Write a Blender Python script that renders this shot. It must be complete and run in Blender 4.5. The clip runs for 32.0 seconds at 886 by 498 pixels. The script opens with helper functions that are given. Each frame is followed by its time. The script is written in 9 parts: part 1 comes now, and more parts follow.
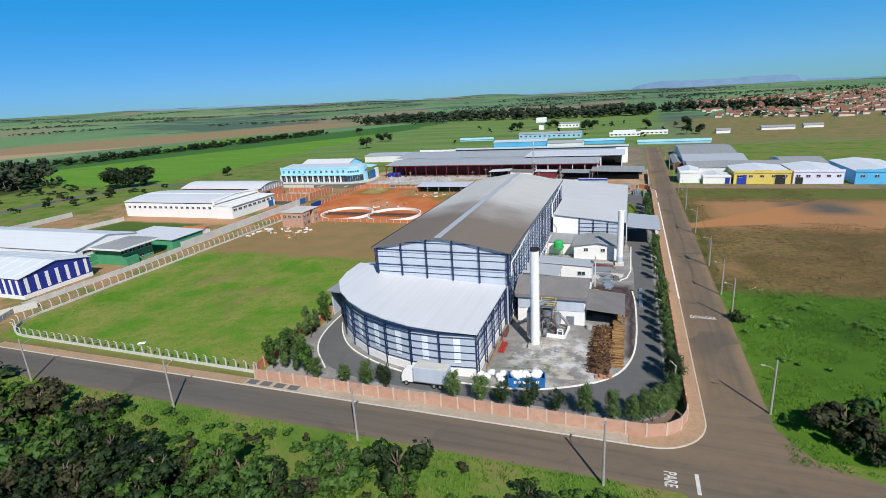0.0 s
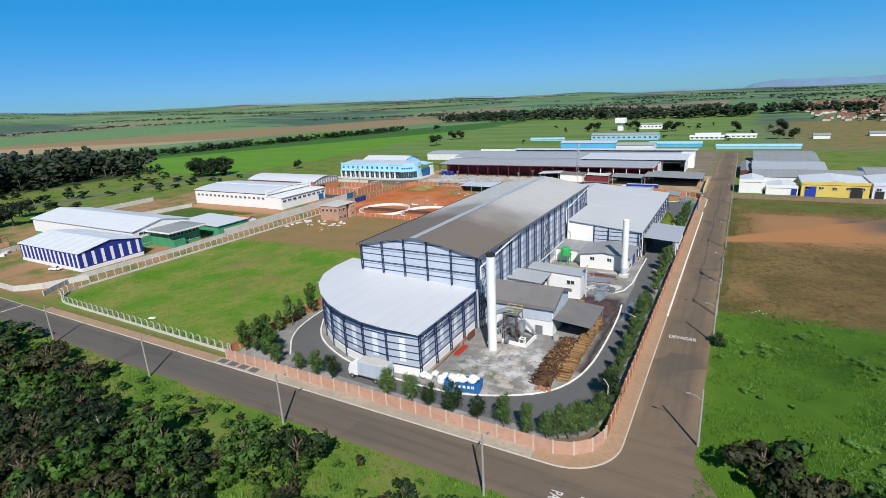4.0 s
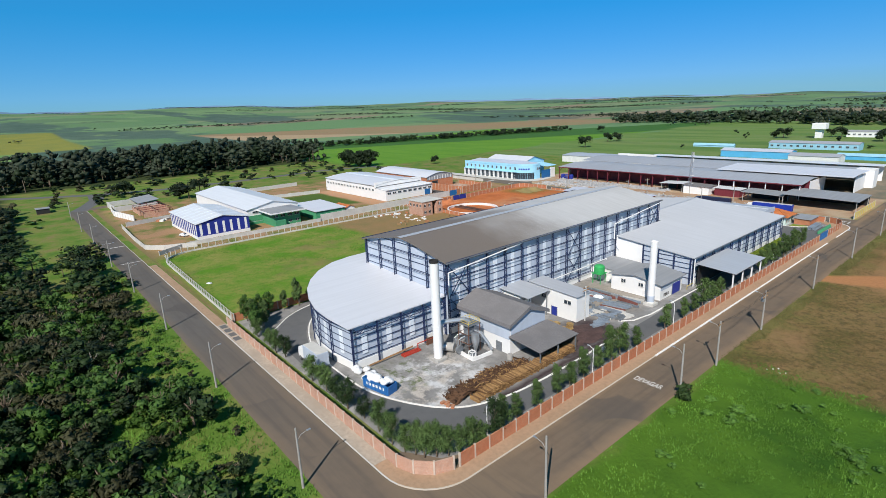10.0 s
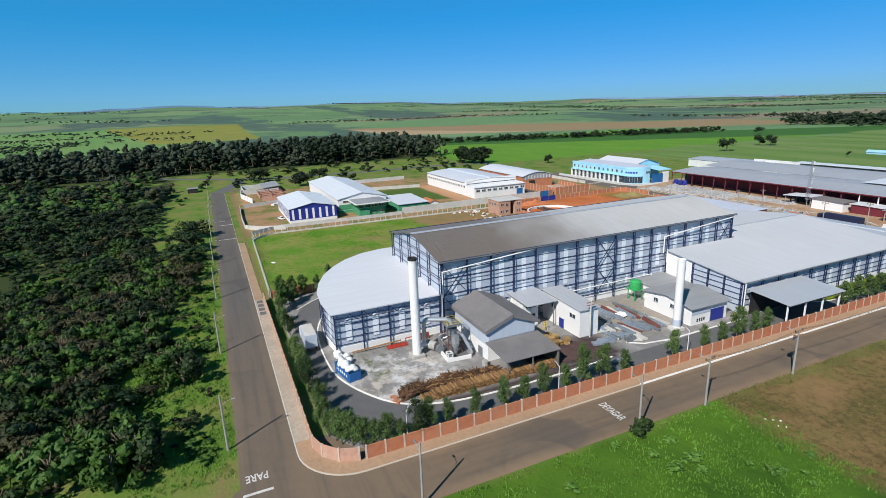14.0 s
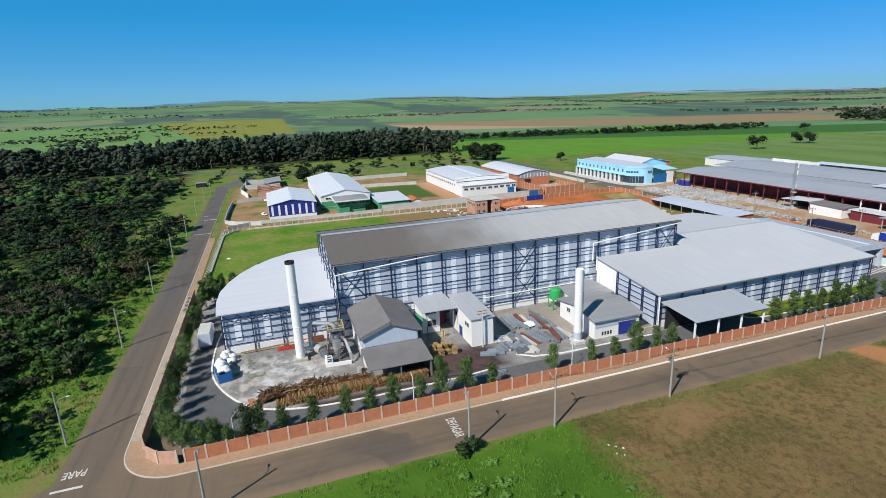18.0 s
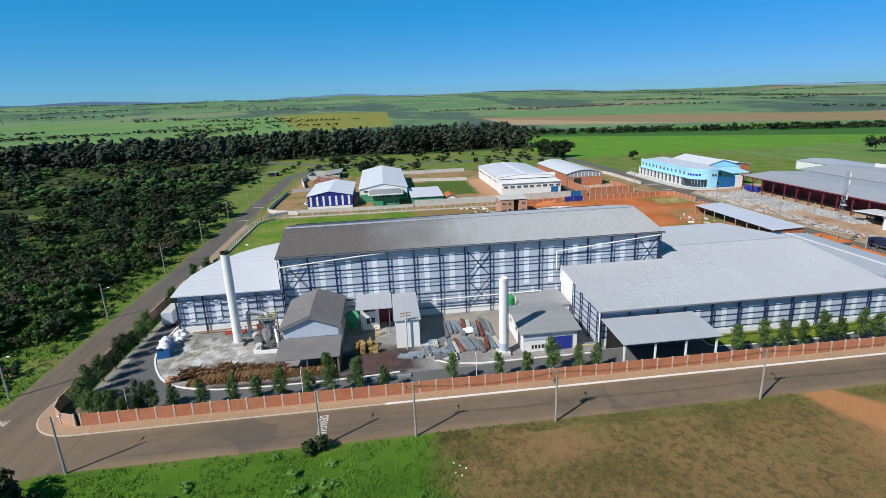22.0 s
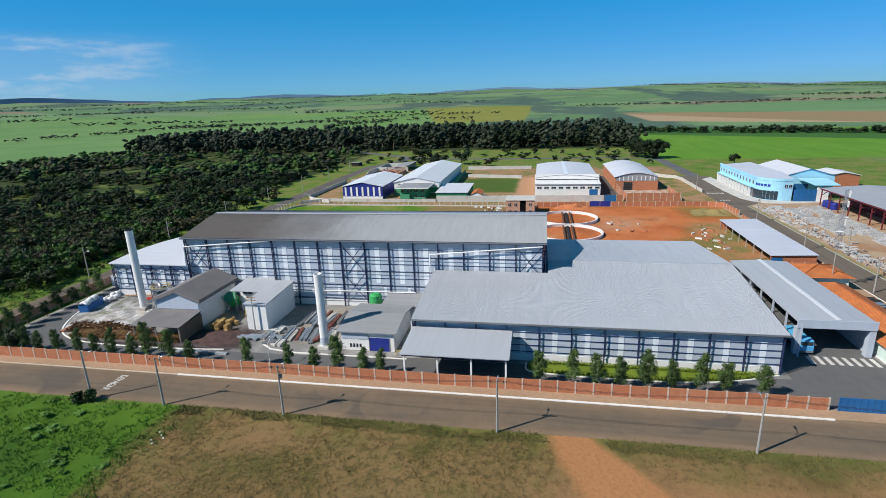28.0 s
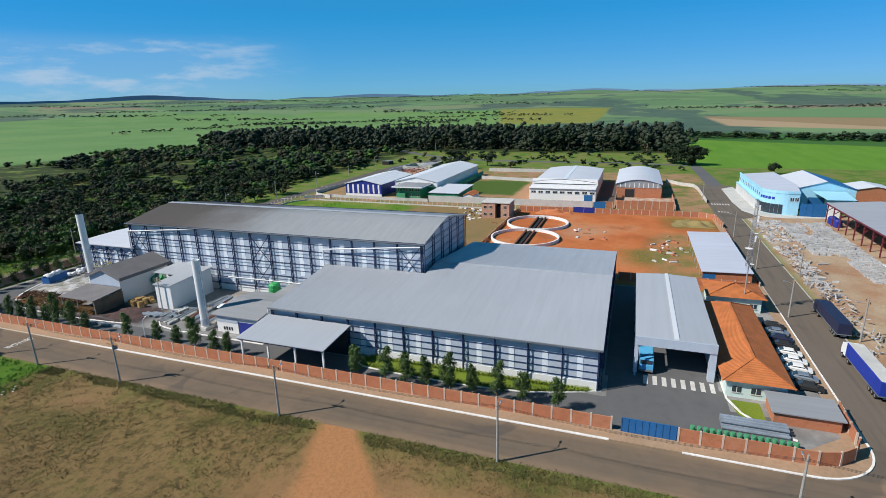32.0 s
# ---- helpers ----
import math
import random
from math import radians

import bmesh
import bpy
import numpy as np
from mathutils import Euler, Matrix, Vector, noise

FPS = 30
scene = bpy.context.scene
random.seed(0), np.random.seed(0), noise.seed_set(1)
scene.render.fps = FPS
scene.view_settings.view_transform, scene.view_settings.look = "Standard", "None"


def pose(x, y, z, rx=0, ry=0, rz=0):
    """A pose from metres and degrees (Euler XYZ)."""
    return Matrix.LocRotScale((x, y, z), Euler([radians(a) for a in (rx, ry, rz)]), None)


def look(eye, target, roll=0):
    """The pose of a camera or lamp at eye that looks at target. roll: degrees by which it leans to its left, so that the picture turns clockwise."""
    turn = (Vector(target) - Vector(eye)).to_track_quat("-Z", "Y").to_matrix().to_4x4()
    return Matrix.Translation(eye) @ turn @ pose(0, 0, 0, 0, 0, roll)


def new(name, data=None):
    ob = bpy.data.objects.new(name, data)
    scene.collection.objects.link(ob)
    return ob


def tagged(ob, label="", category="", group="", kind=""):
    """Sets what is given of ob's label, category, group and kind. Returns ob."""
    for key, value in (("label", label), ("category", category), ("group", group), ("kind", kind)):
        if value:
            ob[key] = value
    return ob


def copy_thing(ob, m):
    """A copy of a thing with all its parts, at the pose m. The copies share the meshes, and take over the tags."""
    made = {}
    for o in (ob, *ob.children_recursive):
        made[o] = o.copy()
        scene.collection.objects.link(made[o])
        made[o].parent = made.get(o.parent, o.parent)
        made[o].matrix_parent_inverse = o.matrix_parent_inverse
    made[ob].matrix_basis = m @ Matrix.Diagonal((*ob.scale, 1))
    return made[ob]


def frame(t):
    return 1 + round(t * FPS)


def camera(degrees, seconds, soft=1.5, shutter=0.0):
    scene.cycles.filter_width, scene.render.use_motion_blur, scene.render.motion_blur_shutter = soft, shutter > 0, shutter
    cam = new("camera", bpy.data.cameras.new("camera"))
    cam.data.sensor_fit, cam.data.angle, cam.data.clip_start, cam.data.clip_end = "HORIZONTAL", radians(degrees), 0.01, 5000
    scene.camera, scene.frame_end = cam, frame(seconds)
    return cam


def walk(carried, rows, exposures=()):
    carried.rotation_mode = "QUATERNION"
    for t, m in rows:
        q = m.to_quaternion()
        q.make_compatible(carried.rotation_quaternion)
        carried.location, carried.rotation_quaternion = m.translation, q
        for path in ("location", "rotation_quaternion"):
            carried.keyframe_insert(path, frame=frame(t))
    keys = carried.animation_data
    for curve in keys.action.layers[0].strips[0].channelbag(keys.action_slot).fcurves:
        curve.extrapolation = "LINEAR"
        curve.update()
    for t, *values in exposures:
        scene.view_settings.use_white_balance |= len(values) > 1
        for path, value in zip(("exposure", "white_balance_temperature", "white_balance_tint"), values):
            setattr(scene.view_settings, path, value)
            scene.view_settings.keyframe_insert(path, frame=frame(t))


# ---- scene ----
cam = camera(80.9, 32.0, 0.6)
PATH = [
    (0.0, 2.41, 2.55, 51.76, 73.36, 3.40, 19.15),
    (0.5, 5.28, 3.29, 51.81, 73.35, 3.34, 20.39),
    (1.0, 8.28, 4.20, 51.89, 73.34, 3.33, 21.11),
    (1.5, 11.30, 5.12, 52.01, 73.33, 3.31, 21.62),
    (2.0, 14.37, 6.09, 52.12, 73.34, 3.26, 22.41),
    (2.5, 17.46, 7.15, 52.21, 73.37, 3.20, 23.79),
    (3.0, 20.52, 8.43, 52.20, 73.42, 3.12, 25.59),
    (3.5, 23.57, 9.97, 51.98, 73.52, 3.03, 27.46),
    (5.5, 35.80, 17.64, 51.23, 73.90, 2.80, 34.48),
    (6.0, 38.78, 19.88, 51.16, 74.00, 2.75, 36.20),
    (6.5, 41.70, 22.20, 51.15, 74.05, 2.69, 37.49),
    (7.0, 44.53, 24.67, 51.20, 74.06, 2.64, 38.27),
    (7.5, 47.35, 27.17, 51.13, 74.08, 2.66, 38.93),
    (8.0, 50.12, 29.65, 51.06, 74.12, 2.63, 40.17),
    (8.5, 52.90, 32.21, 51.05, 74.13, 2.57, 42.22),
    (9.0, 55.69, 34.92, 50.92, 74.22, 2.54, 44.73),
    (9.5, 58.50, 37.61, 50.90, 74.27, 2.46, 47.26),
    (10.0, 61.32, 40.39, 50.87, 74.33, 2.42, 49.55),
    (10.5, 64.01, 43.23, 50.88, 74.36, 2.33, 51.62),
    (11.0, 66.63, 46.22, 50.76, 74.40, 2.33, 53.65),
    (11.5, 69.07, 49.37, 50.70, 74.48, 2.28, 55.74),
    (12.0, 71.35, 52.66, 50.57, 74.56, 2.24, 57.88),
    (12.5, 73.54, 56.03, 50.42, 74.65, 2.22, 60.02),
    (13.0, 75.49, 59.53, 50.33, 74.70, 2.13, 62.19),
    (13.5, 77.16, 63.18, 50.24, 74.68, 2.08, 64.28),
    (15.5, 82.85, 78.84, 50.29, 74.42, 2.09, 67.82),
    (16.0, 84.03, 82.73, 50.44, 74.32, 2.09, 68.28),
    (16.5, 85.23, 86.72, 50.46, 74.31, 2.11, 69.11),
    (17.0, 86.38, 90.79, 50.51, 74.28, 2.14, 69.93),
    (17.5, 87.52, 94.96, 50.53, 74.27, 2.17, 70.56),
    (18.0, 88.60, 99.13, 50.51, 74.24, 2.19, 71.15),
    (18.5, 89.69, 103.34, 50.44, 74.23, 2.21, 71.96),
    (19.0, 90.71, 107.58, 50.34, 74.23, 2.20, 73.20),
    (19.5, 91.64, 111.75, 50.41, 74.17, 2.13, 74.83),
    (20.0, 92.55, 116.07, 50.51, 74.11, 2.06, 76.71),
    (20.5, 93.37, 120.57, 50.64, 74.04, 2.02, 78.47),
    (21.0, 94.10, 125.10, 50.71, 73.97, 1.99, 79.95),
    (21.5, 94.93, 130.05, 50.64, 73.97, 2.06, 81.41),
    (22.0, 95.74, 135.05, 50.51, 74.00, 2.13, 82.97),
    (22.5, 96.42, 140.17, 50.37, 74.03, 2.21, 84.77),
    (23.0, 96.93, 145.41, 50.27, 74.06, 2.27, 86.83),
    (23.5, 97.12, 150.43, 50.05, 74.10, 2.26, 88.91),
    (24.0, 97.33, 155.65, 49.79, 74.14, 2.25, 90.67),
    (24.5, 97.38, 160.96, 49.63, 74.15, 2.25, 92.02),
    (25.0, 97.62, 166.51, 49.81, 74.06, 2.16, 93.18),
    (25.5, 97.71, 172.14, 50.12, 73.97, 2.05, 94.04),
    (26.0, 97.57, 177.89, 50.36, 73.89, 2.01, 94.55),
    (26.5, 96.96, 183.78, 50.35, 73.84, 2.02, 95.09),
    (28.5, 93.69, 207.85, 49.56, 73.97, 1.88, 102.71),
    (29.0, 92.59, 213.98, 49.58, 74.00, 1.78, 104.71),
    (29.5, 91.41, 220.01, 49.68, 73.99, 1.72, 105.88),
    (30.0, 90.19, 225.89, 49.69, 73.98, 1.69, 106.36),
    (30.5, 89.02, 231.63, 49.61, 73.95, 1.67, 106.55),
    (31.0, 87.97, 236.86, 49.50, 73.91, 1.64, 106.94),
    (31.5, 87.03, 242.25, 49.17, 74.06, 1.54, 107.99),
    (32.0, 86.08, 247.52, 48.90, 74.23, 1.40, 109.79),
]
walk(cam, [(t, pose(x, y, z, rx, ry, rz)) for t, x, y, z, rx, ry, rz in PATH], exposures=((0.0, 0.0), (32.0, 0.0)))

# ---- light: clear morning sun and blue sky ----
world = bpy.data.worlds.new("sky")
scene.world = world
world.use_nodes = True
wn = world.node_tree.nodes
sky = wn.new("ShaderNodeTexSky")
sky.sky_type, sky.sun_disc = "NISHITA", False
sky.sun_elevation, sky.sun_rotation = radians(42), radians(146)
sky.altitude, sky.air_density, sky.dust_density, sky.ozone_density = 900, 1.0, 0.0, 6.0
soft = wn.new("ShaderNodeGamma")
soft.inputs["Gamma"].default_value = 0.46
world.node_tree.links.new(sky.outputs[0], soft.inputs["Color"])
hsv = wn.new("ShaderNodeHueSaturation")
hsv.inputs["Saturation"].default_value = 2.3
world.node_tree.links.new(soft.outputs[0], hsv.inputs["Color"])
tint = wn.new("ShaderNodeMix")
tint.data_type, tint.blend_type = "RGBA", "MULTIPLY"
tint.inputs[0].default_value = 1.0
tint.inputs[7].default_value = (0.62, 0.93, 1.26, 1)
world.node_tree.links.new(hsv.outputs[0], tint.inputs[6])
sep_sky, join_sky = wn.new("ShaderNodeSeparateColor"), wn.new("ShaderNodeCombineColor")
world.node_tree.links.new(tint.outputs[2], sep_sky.inputs[0])
for band, (gain, power) in enumerate(((0.60, 0.78), (1.2, 0.55), (0.78, 1.22))):
    floor_ = wn.new("ShaderNodeMath")
    floor_.operation = "MAXIMUM"
    floor_.inputs[1].default_value = 0.13
    world.node_tree.links.new(sep_sky.outputs[band], floor_.inputs[0])
    raised = wn.new("ShaderNodeMath")
    raised.operation = "POWER"
    raised.inputs[1].default_value = power
    world.node_tree.links.new(floor_.outputs[0], raised.inputs[0])
    scaled = wn.new("ShaderNodeMath")
    scaled.operation = "MULTIPLY"
    scaled.inputs[1].default_value = gain
    world.node_tree.links.new(raised.outputs[0], scaled.inputs[0])
    world.node_tree.links.new(scaled.outputs[0], join_sky.inputs[band])
# the sky deepens towards the zenith, and thin cloud lies low in the south-west
aim, axes = wn.new("ShaderNodeTexCoord"), wn.new("ShaderNodeSeparateXYZ")
world.node_tree.links.new(aim.outputs["Generated"], axes.inputs[0])


def sky_span(v, lo, hi, a=0.0, b=1.0):
    n = wn.new("ShaderNodeMapRange")
    n.interpolation_type = "SMOOTHSTEP"
    world.node_tree.links.new(v, n.inputs[0])
    for i, q in enumerate((lo, hi, a, b)):
        n.inputs[i + 1].default_value = q
    return n.outputs[0]


def sky_mul(a, b):
    n = wn.new("ShaderNodeMath")
    n.operation = "MULTIPLY"
    for v, i in ((a, n.inputs[0]), (b, n.inputs[1])):
        if isinstance(v, float):
            i.default_value = v
        else:
            world.node_tree.links.new(v, i)
    return n.outputs[0]


deep = wn.new("ShaderNodeVectorMath")
deep.operation = "SCALE"
world.node_tree.links.new(join_sky.outputs[0], deep.inputs[0])
world.node_tree.links.new(sky_span(axes.outputs[2], 0.17, 0.75, 1.0, 0.42), deep.inputs["Scale"])
toward = wn.new("ShaderNodeVectorMath")
toward.operation = "DOT_PRODUCT"
world.node_tree.links.new(aim.outputs["Generated"], toward.inputs[0])
toward.inputs[1].default_value = (math.cos(radians(234)), math.sin(radians(234)), 0.09)
drawn = wn.new("ShaderNodeVectorMath")
drawn.operation = "MULTIPLY"
world.node_tree.links.new(aim.outputs["Generated"], drawn.inputs[0])
drawn.inputs[1].default_value = (1.0, 1.0, 4.5)
wisps = wn.new("ShaderNodeTexNoise")
wisps.inputs["Scale"].default_value, wisps.inputs["Detail"].default_value, wisps.inputs["Roughness"].default_value = 7.0, 6.0, 0.6
world.node_tree.links.new(drawn.outputs[0], wisps.inputs["Vector"])
veil = sky_mul(sky_mul(sky_span(toward.outputs["Value"], 0.93, 0.995), sky_span(axes.outputs[2], 0.122, 0.092)), sky_span(wisps.outputs[0], 0.46, 0.66, 0.16, 0.75))
cloudy = wn.new("ShaderNodeMix")
cloudy.data_type = "RGBA"
world.node_tree.links.new(veil, cloudy.inputs[0])
world.node_tree.links.new(deep.outputs[0], cloudy.inputs[6])
cloudy.inputs[7].default_value = (1.9, 2.45, 3.1, 1)
world.node_tree.links.new(cloudy.outputs[2], wn["Background"].inputs[0])
wn["Background"].inputs[1].default_value = 0.24
sun_lamp = bpy.data.lights.new("sun", "SUN")
sun_lamp.energy, sun_lamp.angle, sun_lamp.color = 5.0, radians(0.5), (1.0, 0.965, 0.91)
sun = new("sun", sun_lamp)
sun.matrix_world = look((56, -83, 90), (0, 0, 0))


# ---- materials ----
class Nodes:
    """Shortcuts for building one node material."""

    def __init__(self, name):
        self.m = bpy.data.materials.new(name)
        self.m.use_nodes = True
        self.t = self.m.node_tree
        self.b = self.t.nodes["Principled BSDF"]
        self.geo = self.t.nodes.new("ShaderNodeNewGeometry")
        self.pos = self.geo.outputs["Position"]
        self.xyz = self.t.nodes.new("ShaderNodeSeparateXYZ")
        self.t.links.new(self.pos, self.xyz.inputs[0])
        self.x, self.y, self.z = self.xyz.outputs

    def put(self, value, socket):
        if isinstance(value, bpy.types.NodeSocket):
            self.t.links.new(value, socket)
        elif isinstance(value, tuple) and len(value) == 3 and socket.type == "RGBA":
            socket.default_value = (*value, 1)
        else:
            socket.default_value = value

    def noise(self, scale, detail=3.0, rough=0.55, coord=None, stretch=None):
        n = self.t.nodes.new("ShaderNodeTexNoise")
        n.inputs["Scale"].default_value, n.inputs["Detail"].default_value, n.inputs["Roughness"].default_value = scale, detail, rough
        c = coord or self.pos
        if stretch:
            v = self.t.nodes.new("ShaderNodeVectorMath")
            v.operation = "MULTIPLY"
            self.put(c, v.inputs[0])
            v.inputs[1].default_value = stretch
            c = v.outputs[0]
        self.t.links.new(c, n.inputs["Vector"])
        return n.outputs[0]

    def cells(self, scale, coord=None, what="Color"):
        n = self.t.nodes.new("ShaderNodeTexVoronoi")
        n.inputs["Scale"].default_value = scale
        self.t.links.new(coord or self.pos, n.inputs["Vector"])
        return n.outputs[what]

    def math(self, op, a, b=0.0, c=None, clamp=False):
        n = self.t.nodes.new("ShaderNodeMath")
        n.operation, n.use_clamp = op, clamp
        self.put(a, n.inputs[0])
        self.put(b, n.inputs[1])
        if c is not None:
            self.put(c, n.inputs[2])
        return n.outputs[0]

    def span(self, v, lo, hi):
        """0 at lo, 1 at hi, clamped."""
        n = self.t.nodes.new("ShaderNodeMapRange")
        self.put(v, n.inputs[0])
        n.inputs[1].default_value, n.inputs[2].default_value = lo, hi
        return n.outputs[0]

    def mix(self, fac, a, b, mode="MIX"):
        n = self.t.nodes.new("ShaderNodeMix")
        n.data_type, n.blend_type = "RGBA", mode
        self.put(fac, n.inputs[0])
        self.put(a, n.inputs[6])
        self.put(b, n.inputs[7])
        return n.outputs[2]

    def ramp(self, v, *stops):
        n = self.t.nodes.new("ShaderNodeValToRGB")
        e = n.color_ramp.elements
        while len(e) < len(stops):
            e.new(0.5)
        for k, (p, c) in zip(e, stops):
            k.position, k.color = p, (*c, 1)
        self.put(v, n.inputs[0])
        return n.outputs[0]

    def wave(self, v, period):
        """A soft ridge every period metres along the value v."""
        return self.math("SINE", self.math("MULTIPLY", v, 6.2832 / period))

    def bump(self, height, strength=0.3, dist=0.05):
        n = self.t.nodes.new("ShaderNodeBump")
        n.inputs["Strength"].default_value, n.inputs["Distance"].default_value = strength, dist
        self.put(height, n.inputs["Height"])
        self.t.links.new(n.outputs[0], self.b.inputs["Normal"])

    def done(self, colour, rough=0.7, metal=0.0, spec=0.4):
        self.put(colour, self.b.inputs["Base Color"])
        self.put(rough, self.b.inputs["Roughness"])
        self.b.inputs["Metallic"].default_value = metal
        self.b.inputs["Specular IOR Level"].default_value = spec
        return self.m

    def zone(self, x0, x1, y0, y1, soft, wob):
        """1 inside a rectangle of the plan whose border wanders by the noise wob."""
        ax = self.math("ADD", self.x, wob)
        ay = self.math("ADD", self.y, wob)
        e = None
        for v, lo, hi in ((ax, x0 - soft, x0 + soft), (ax, x1 + soft, x1 - soft), (ay, y0 - soft, y0 + soft), (ay, y1 + soft, y1 - soft)):
            s = self.span(v, lo, hi)
            e = s if e is None else self.math("MULTIPLY", e, s)
        return e


def shade(c, f):
    return tuple(min(1.0, v * f) for v in c)


def plain(name, c, rough=0.6, metal=0.0, vary=0.18, big=0.15, small=2.5, bump=0.0, dirt=None, spec=0.4):
    """A surface with large stains and fine grain, both of its own colour or towards dirt."""
    n = Nodes(name)
    a = n.noise(big, 4)
    b = n.noise(small, 3, 0.6)
    col = n.mix(n.math("MULTIPLY", n.span(a, 0.42, 0.78), 0.45 if dirt else 1.0), shade(c, 1 + vary), dirt or shade(c, 1 - vary * 1.4))
    col = n.mix(n.span(b, 0.3, 0.75), col, shade(c, 1 - vary * 0.6), "MIX") if not dirt else n.mix(n.math("MULTIPLY", n.span(b, 0.4, 0.75), 0.35), col, shade(dirt, 0.8))
    if bump:
        n.bump(b, bump, 0.05)
    return n.done(col, n.math("ADD", n.math("MULTIPLY", b, 0.2), rough - 0.1), metal, spec)


def sheet_metal(name, c, along, rough=0.42, metal=0.0, dirt=0.25, period=0.5, soot=False):
    """Ribbed coated steel sheets: ribs along one axis, sheet seams, streaks of dirt down the ribs."""
    n = Nodes(name)
    v = {"x": n.y, "y": n.x, "z": n.math("ADD", n.x, n.y)}[along]
    run = {"x": (0.05, 1.6, 1.0), "y": (1.6, 0.05, 1.0), "z": (1.2, 1.2, 0.06)}[along]
    streak = n.noise(0.6, 4, 0.6, None, run)
    patch = n.noise(0.07, 4)
    lane = n.math("FLOOR", n.math("DIVIDE", v, 1.05))
    tone = n.t.nodes.new("ShaderNodeTexWhiteNoise")
    tone.noise_dimensions = "1D"
    n.put(lane, tone.inputs["W"])
    col = n.mix(n.math("MULTIPLY", n.span(streak, 0.35, 0.8), dirt), c, shade(c, 0.55))
    col = n.mix(n.math("MULTIPLY", n.span(patch, 0.3, 0.75), dirt), col, shade(c, 0.7))
    col = n.mix(n.math("MULTIPLY", tone.outputs[0], 0.05), col, shade(c, 0.72))
    if soot:
        near = n.span(n.math("ADD", n.y, n.math("MULTIPLY", n.math("SUBTRACT", n.noise(0.05, 4), 0.5), 40)), 162.0, 132.0)
        rr = n.math("MULTIPLY", near, n.span(n.math("ADD", n.noise(0.25, 4, 0.6, None, (0.15, 1.0, 1.0)), n.math("MULTIPLY", near, 0.5)), 0.35, 0.75))
        col = n.mix(n.math("MULTIPLY", rr, 0.85), col, (0.115, 0.085, 0.062))
    n.bump(n.wave(v, period), 0.1 if along == "z" else 0.05, 0.02)
    return n.done(col, n.math("ADD", n.math("MULTIPLY", streak, 0.25), rough - 0.1), metal, 0.5)


def leaves(name, c, c2):
    n = Nodes(name)
    rnd = n.geo.outputs["Random Per Island"]
    info = n.t.nodes.new("ShaderNodeObjectInfo")
    col = n.mix(rnd, c, c2)
    col = n.mix(n.span(n.noise(0.06, 3), 0.35, 0.7), col, shade(c, 0.6))
    col = n.mix(n.math("MULTIPLY", info.outputs["Random"], 0.3), col, shade(c2, 1.2))
    n.bump(n.noise(2.5, 3), 0.6, 0.3)
    return n.done(col, 0.65, 0, 0.25)


M = {}
M["steel_navy"] = plain("navy_painted_steel", (0.018, 0.03, 0.085), 0.45, 0, 0.25)
M["clad"] = sheet_metal("grey_blue_wall_sheets", (0.52, 0.575, 0.66), "z", 0.5, 0, 0.3, 0.35)
M["skylight"] = plain("milky_wall_sheets", (0.78, 0.82, 0.86), 0.35, 0, 0.1, 0.4, 3)
M["roof_main"] = sheet_metal("weathered_zinc_roof", (0.445, 0.445, 0.445), "x", 0.45, 0.0, 0.3, 0.5, True)
M["roof_low"] = sheet_metal("bright_zinc_roof", (0.70, 0.70, 0.73), "y", 0.4, 0.0, 0.2, 0.5)
M["roof_hall"] = sheet_metal("pale_zinc_roof", (0.46, 0.475, 0.505), "x", 0.4, 0.0, 0.22, 0.5)
M["roof_plant"] = sheet_metal("blotchy_fibre_roof", (0.40, 0.415, 0.45), "y", 0.6, 0.0, 0.4, 0.5)
M["roof_shed"] = sheet_metal("blotchy_blue_grey_sheets", (0.60, 0.62, 0.70), "y", 0.5, 0.0, 0.35, 0.5)
M["roof_dark"] = plain("sooty_fibre_cement_roof", (0.19, 0.178, 0.176), 0.85, 0, 0.14, 0.3, 3, 0.3)
M["roof_white"] = sheet_metal("white_roof_sheets", (0.74, 0.75, 0.77), "x", 0.4, 0.0, 0.2, 0.5)
M["roof_grey"] = sheet_metal("grey_fibre_roof", (0.33, 0.335, 0.345), "y", 0.6, 0.0, 0.4, 0.5)
M["white"] = plain("white_render", (0.80, 0.79, 0.77), 0.75, 0, 0.04, 0.25, 1.2, 0.05)
M["dirtywhite"] = plain("stained_white_render", (0.72, 0.71, 0.70), 0.8, 0, 0.1, 0.3, 1.4, 0.05)
M["navy"] = plain("navy_blue_paint", (0.02, 0.035, 0.25), 0.5, 0, 0.15)
M["royal"] = plain("royal_blue_paint", (0.02, 0.045, 0.36), 0.5, 0, 0.15)
M["blue_gate"] = plain("blue_gate_paint", (0.02, 0.13, 0.33), 0.5, 0, 0.15)
M["lightblue"] = plain("light_blue_render", (0.36, 0.68, 0.84), 0.7, 0, 0.1, 0.1, 1.0)
M["palecyan"] = plain("faded_blue_paint", (0.30, 0.55, 0.68), 0.7, 0, 0.12)
M["cyan"] = plain("sky_blue_paint", (0.10, 0.42, 0.70), 0.6, 0, 0.12)
M["mint"] = plain("pale_mint_render", (0.60, 0.72, 0.66), 0.75, 0, 0.08, 0.2, 2.0, 0.1)
M["green"] = plain("green_paint", (0.07, 0.30, 0.15), 0.7, 0, 0.15)
M["tankgreen"] = plain("bright_green_plastic", (0.04, 0.36, 0.10), 0.45, 0, 0.15)
M["yellow"] = plain("yellow_render", (0.66, 0.50, 0.12), 0.75, 0, 0.12)
M["lilac"] = plain("lilac_white_render", (0.66, 0.66, 0.78), 0.75, 0, 0.1)
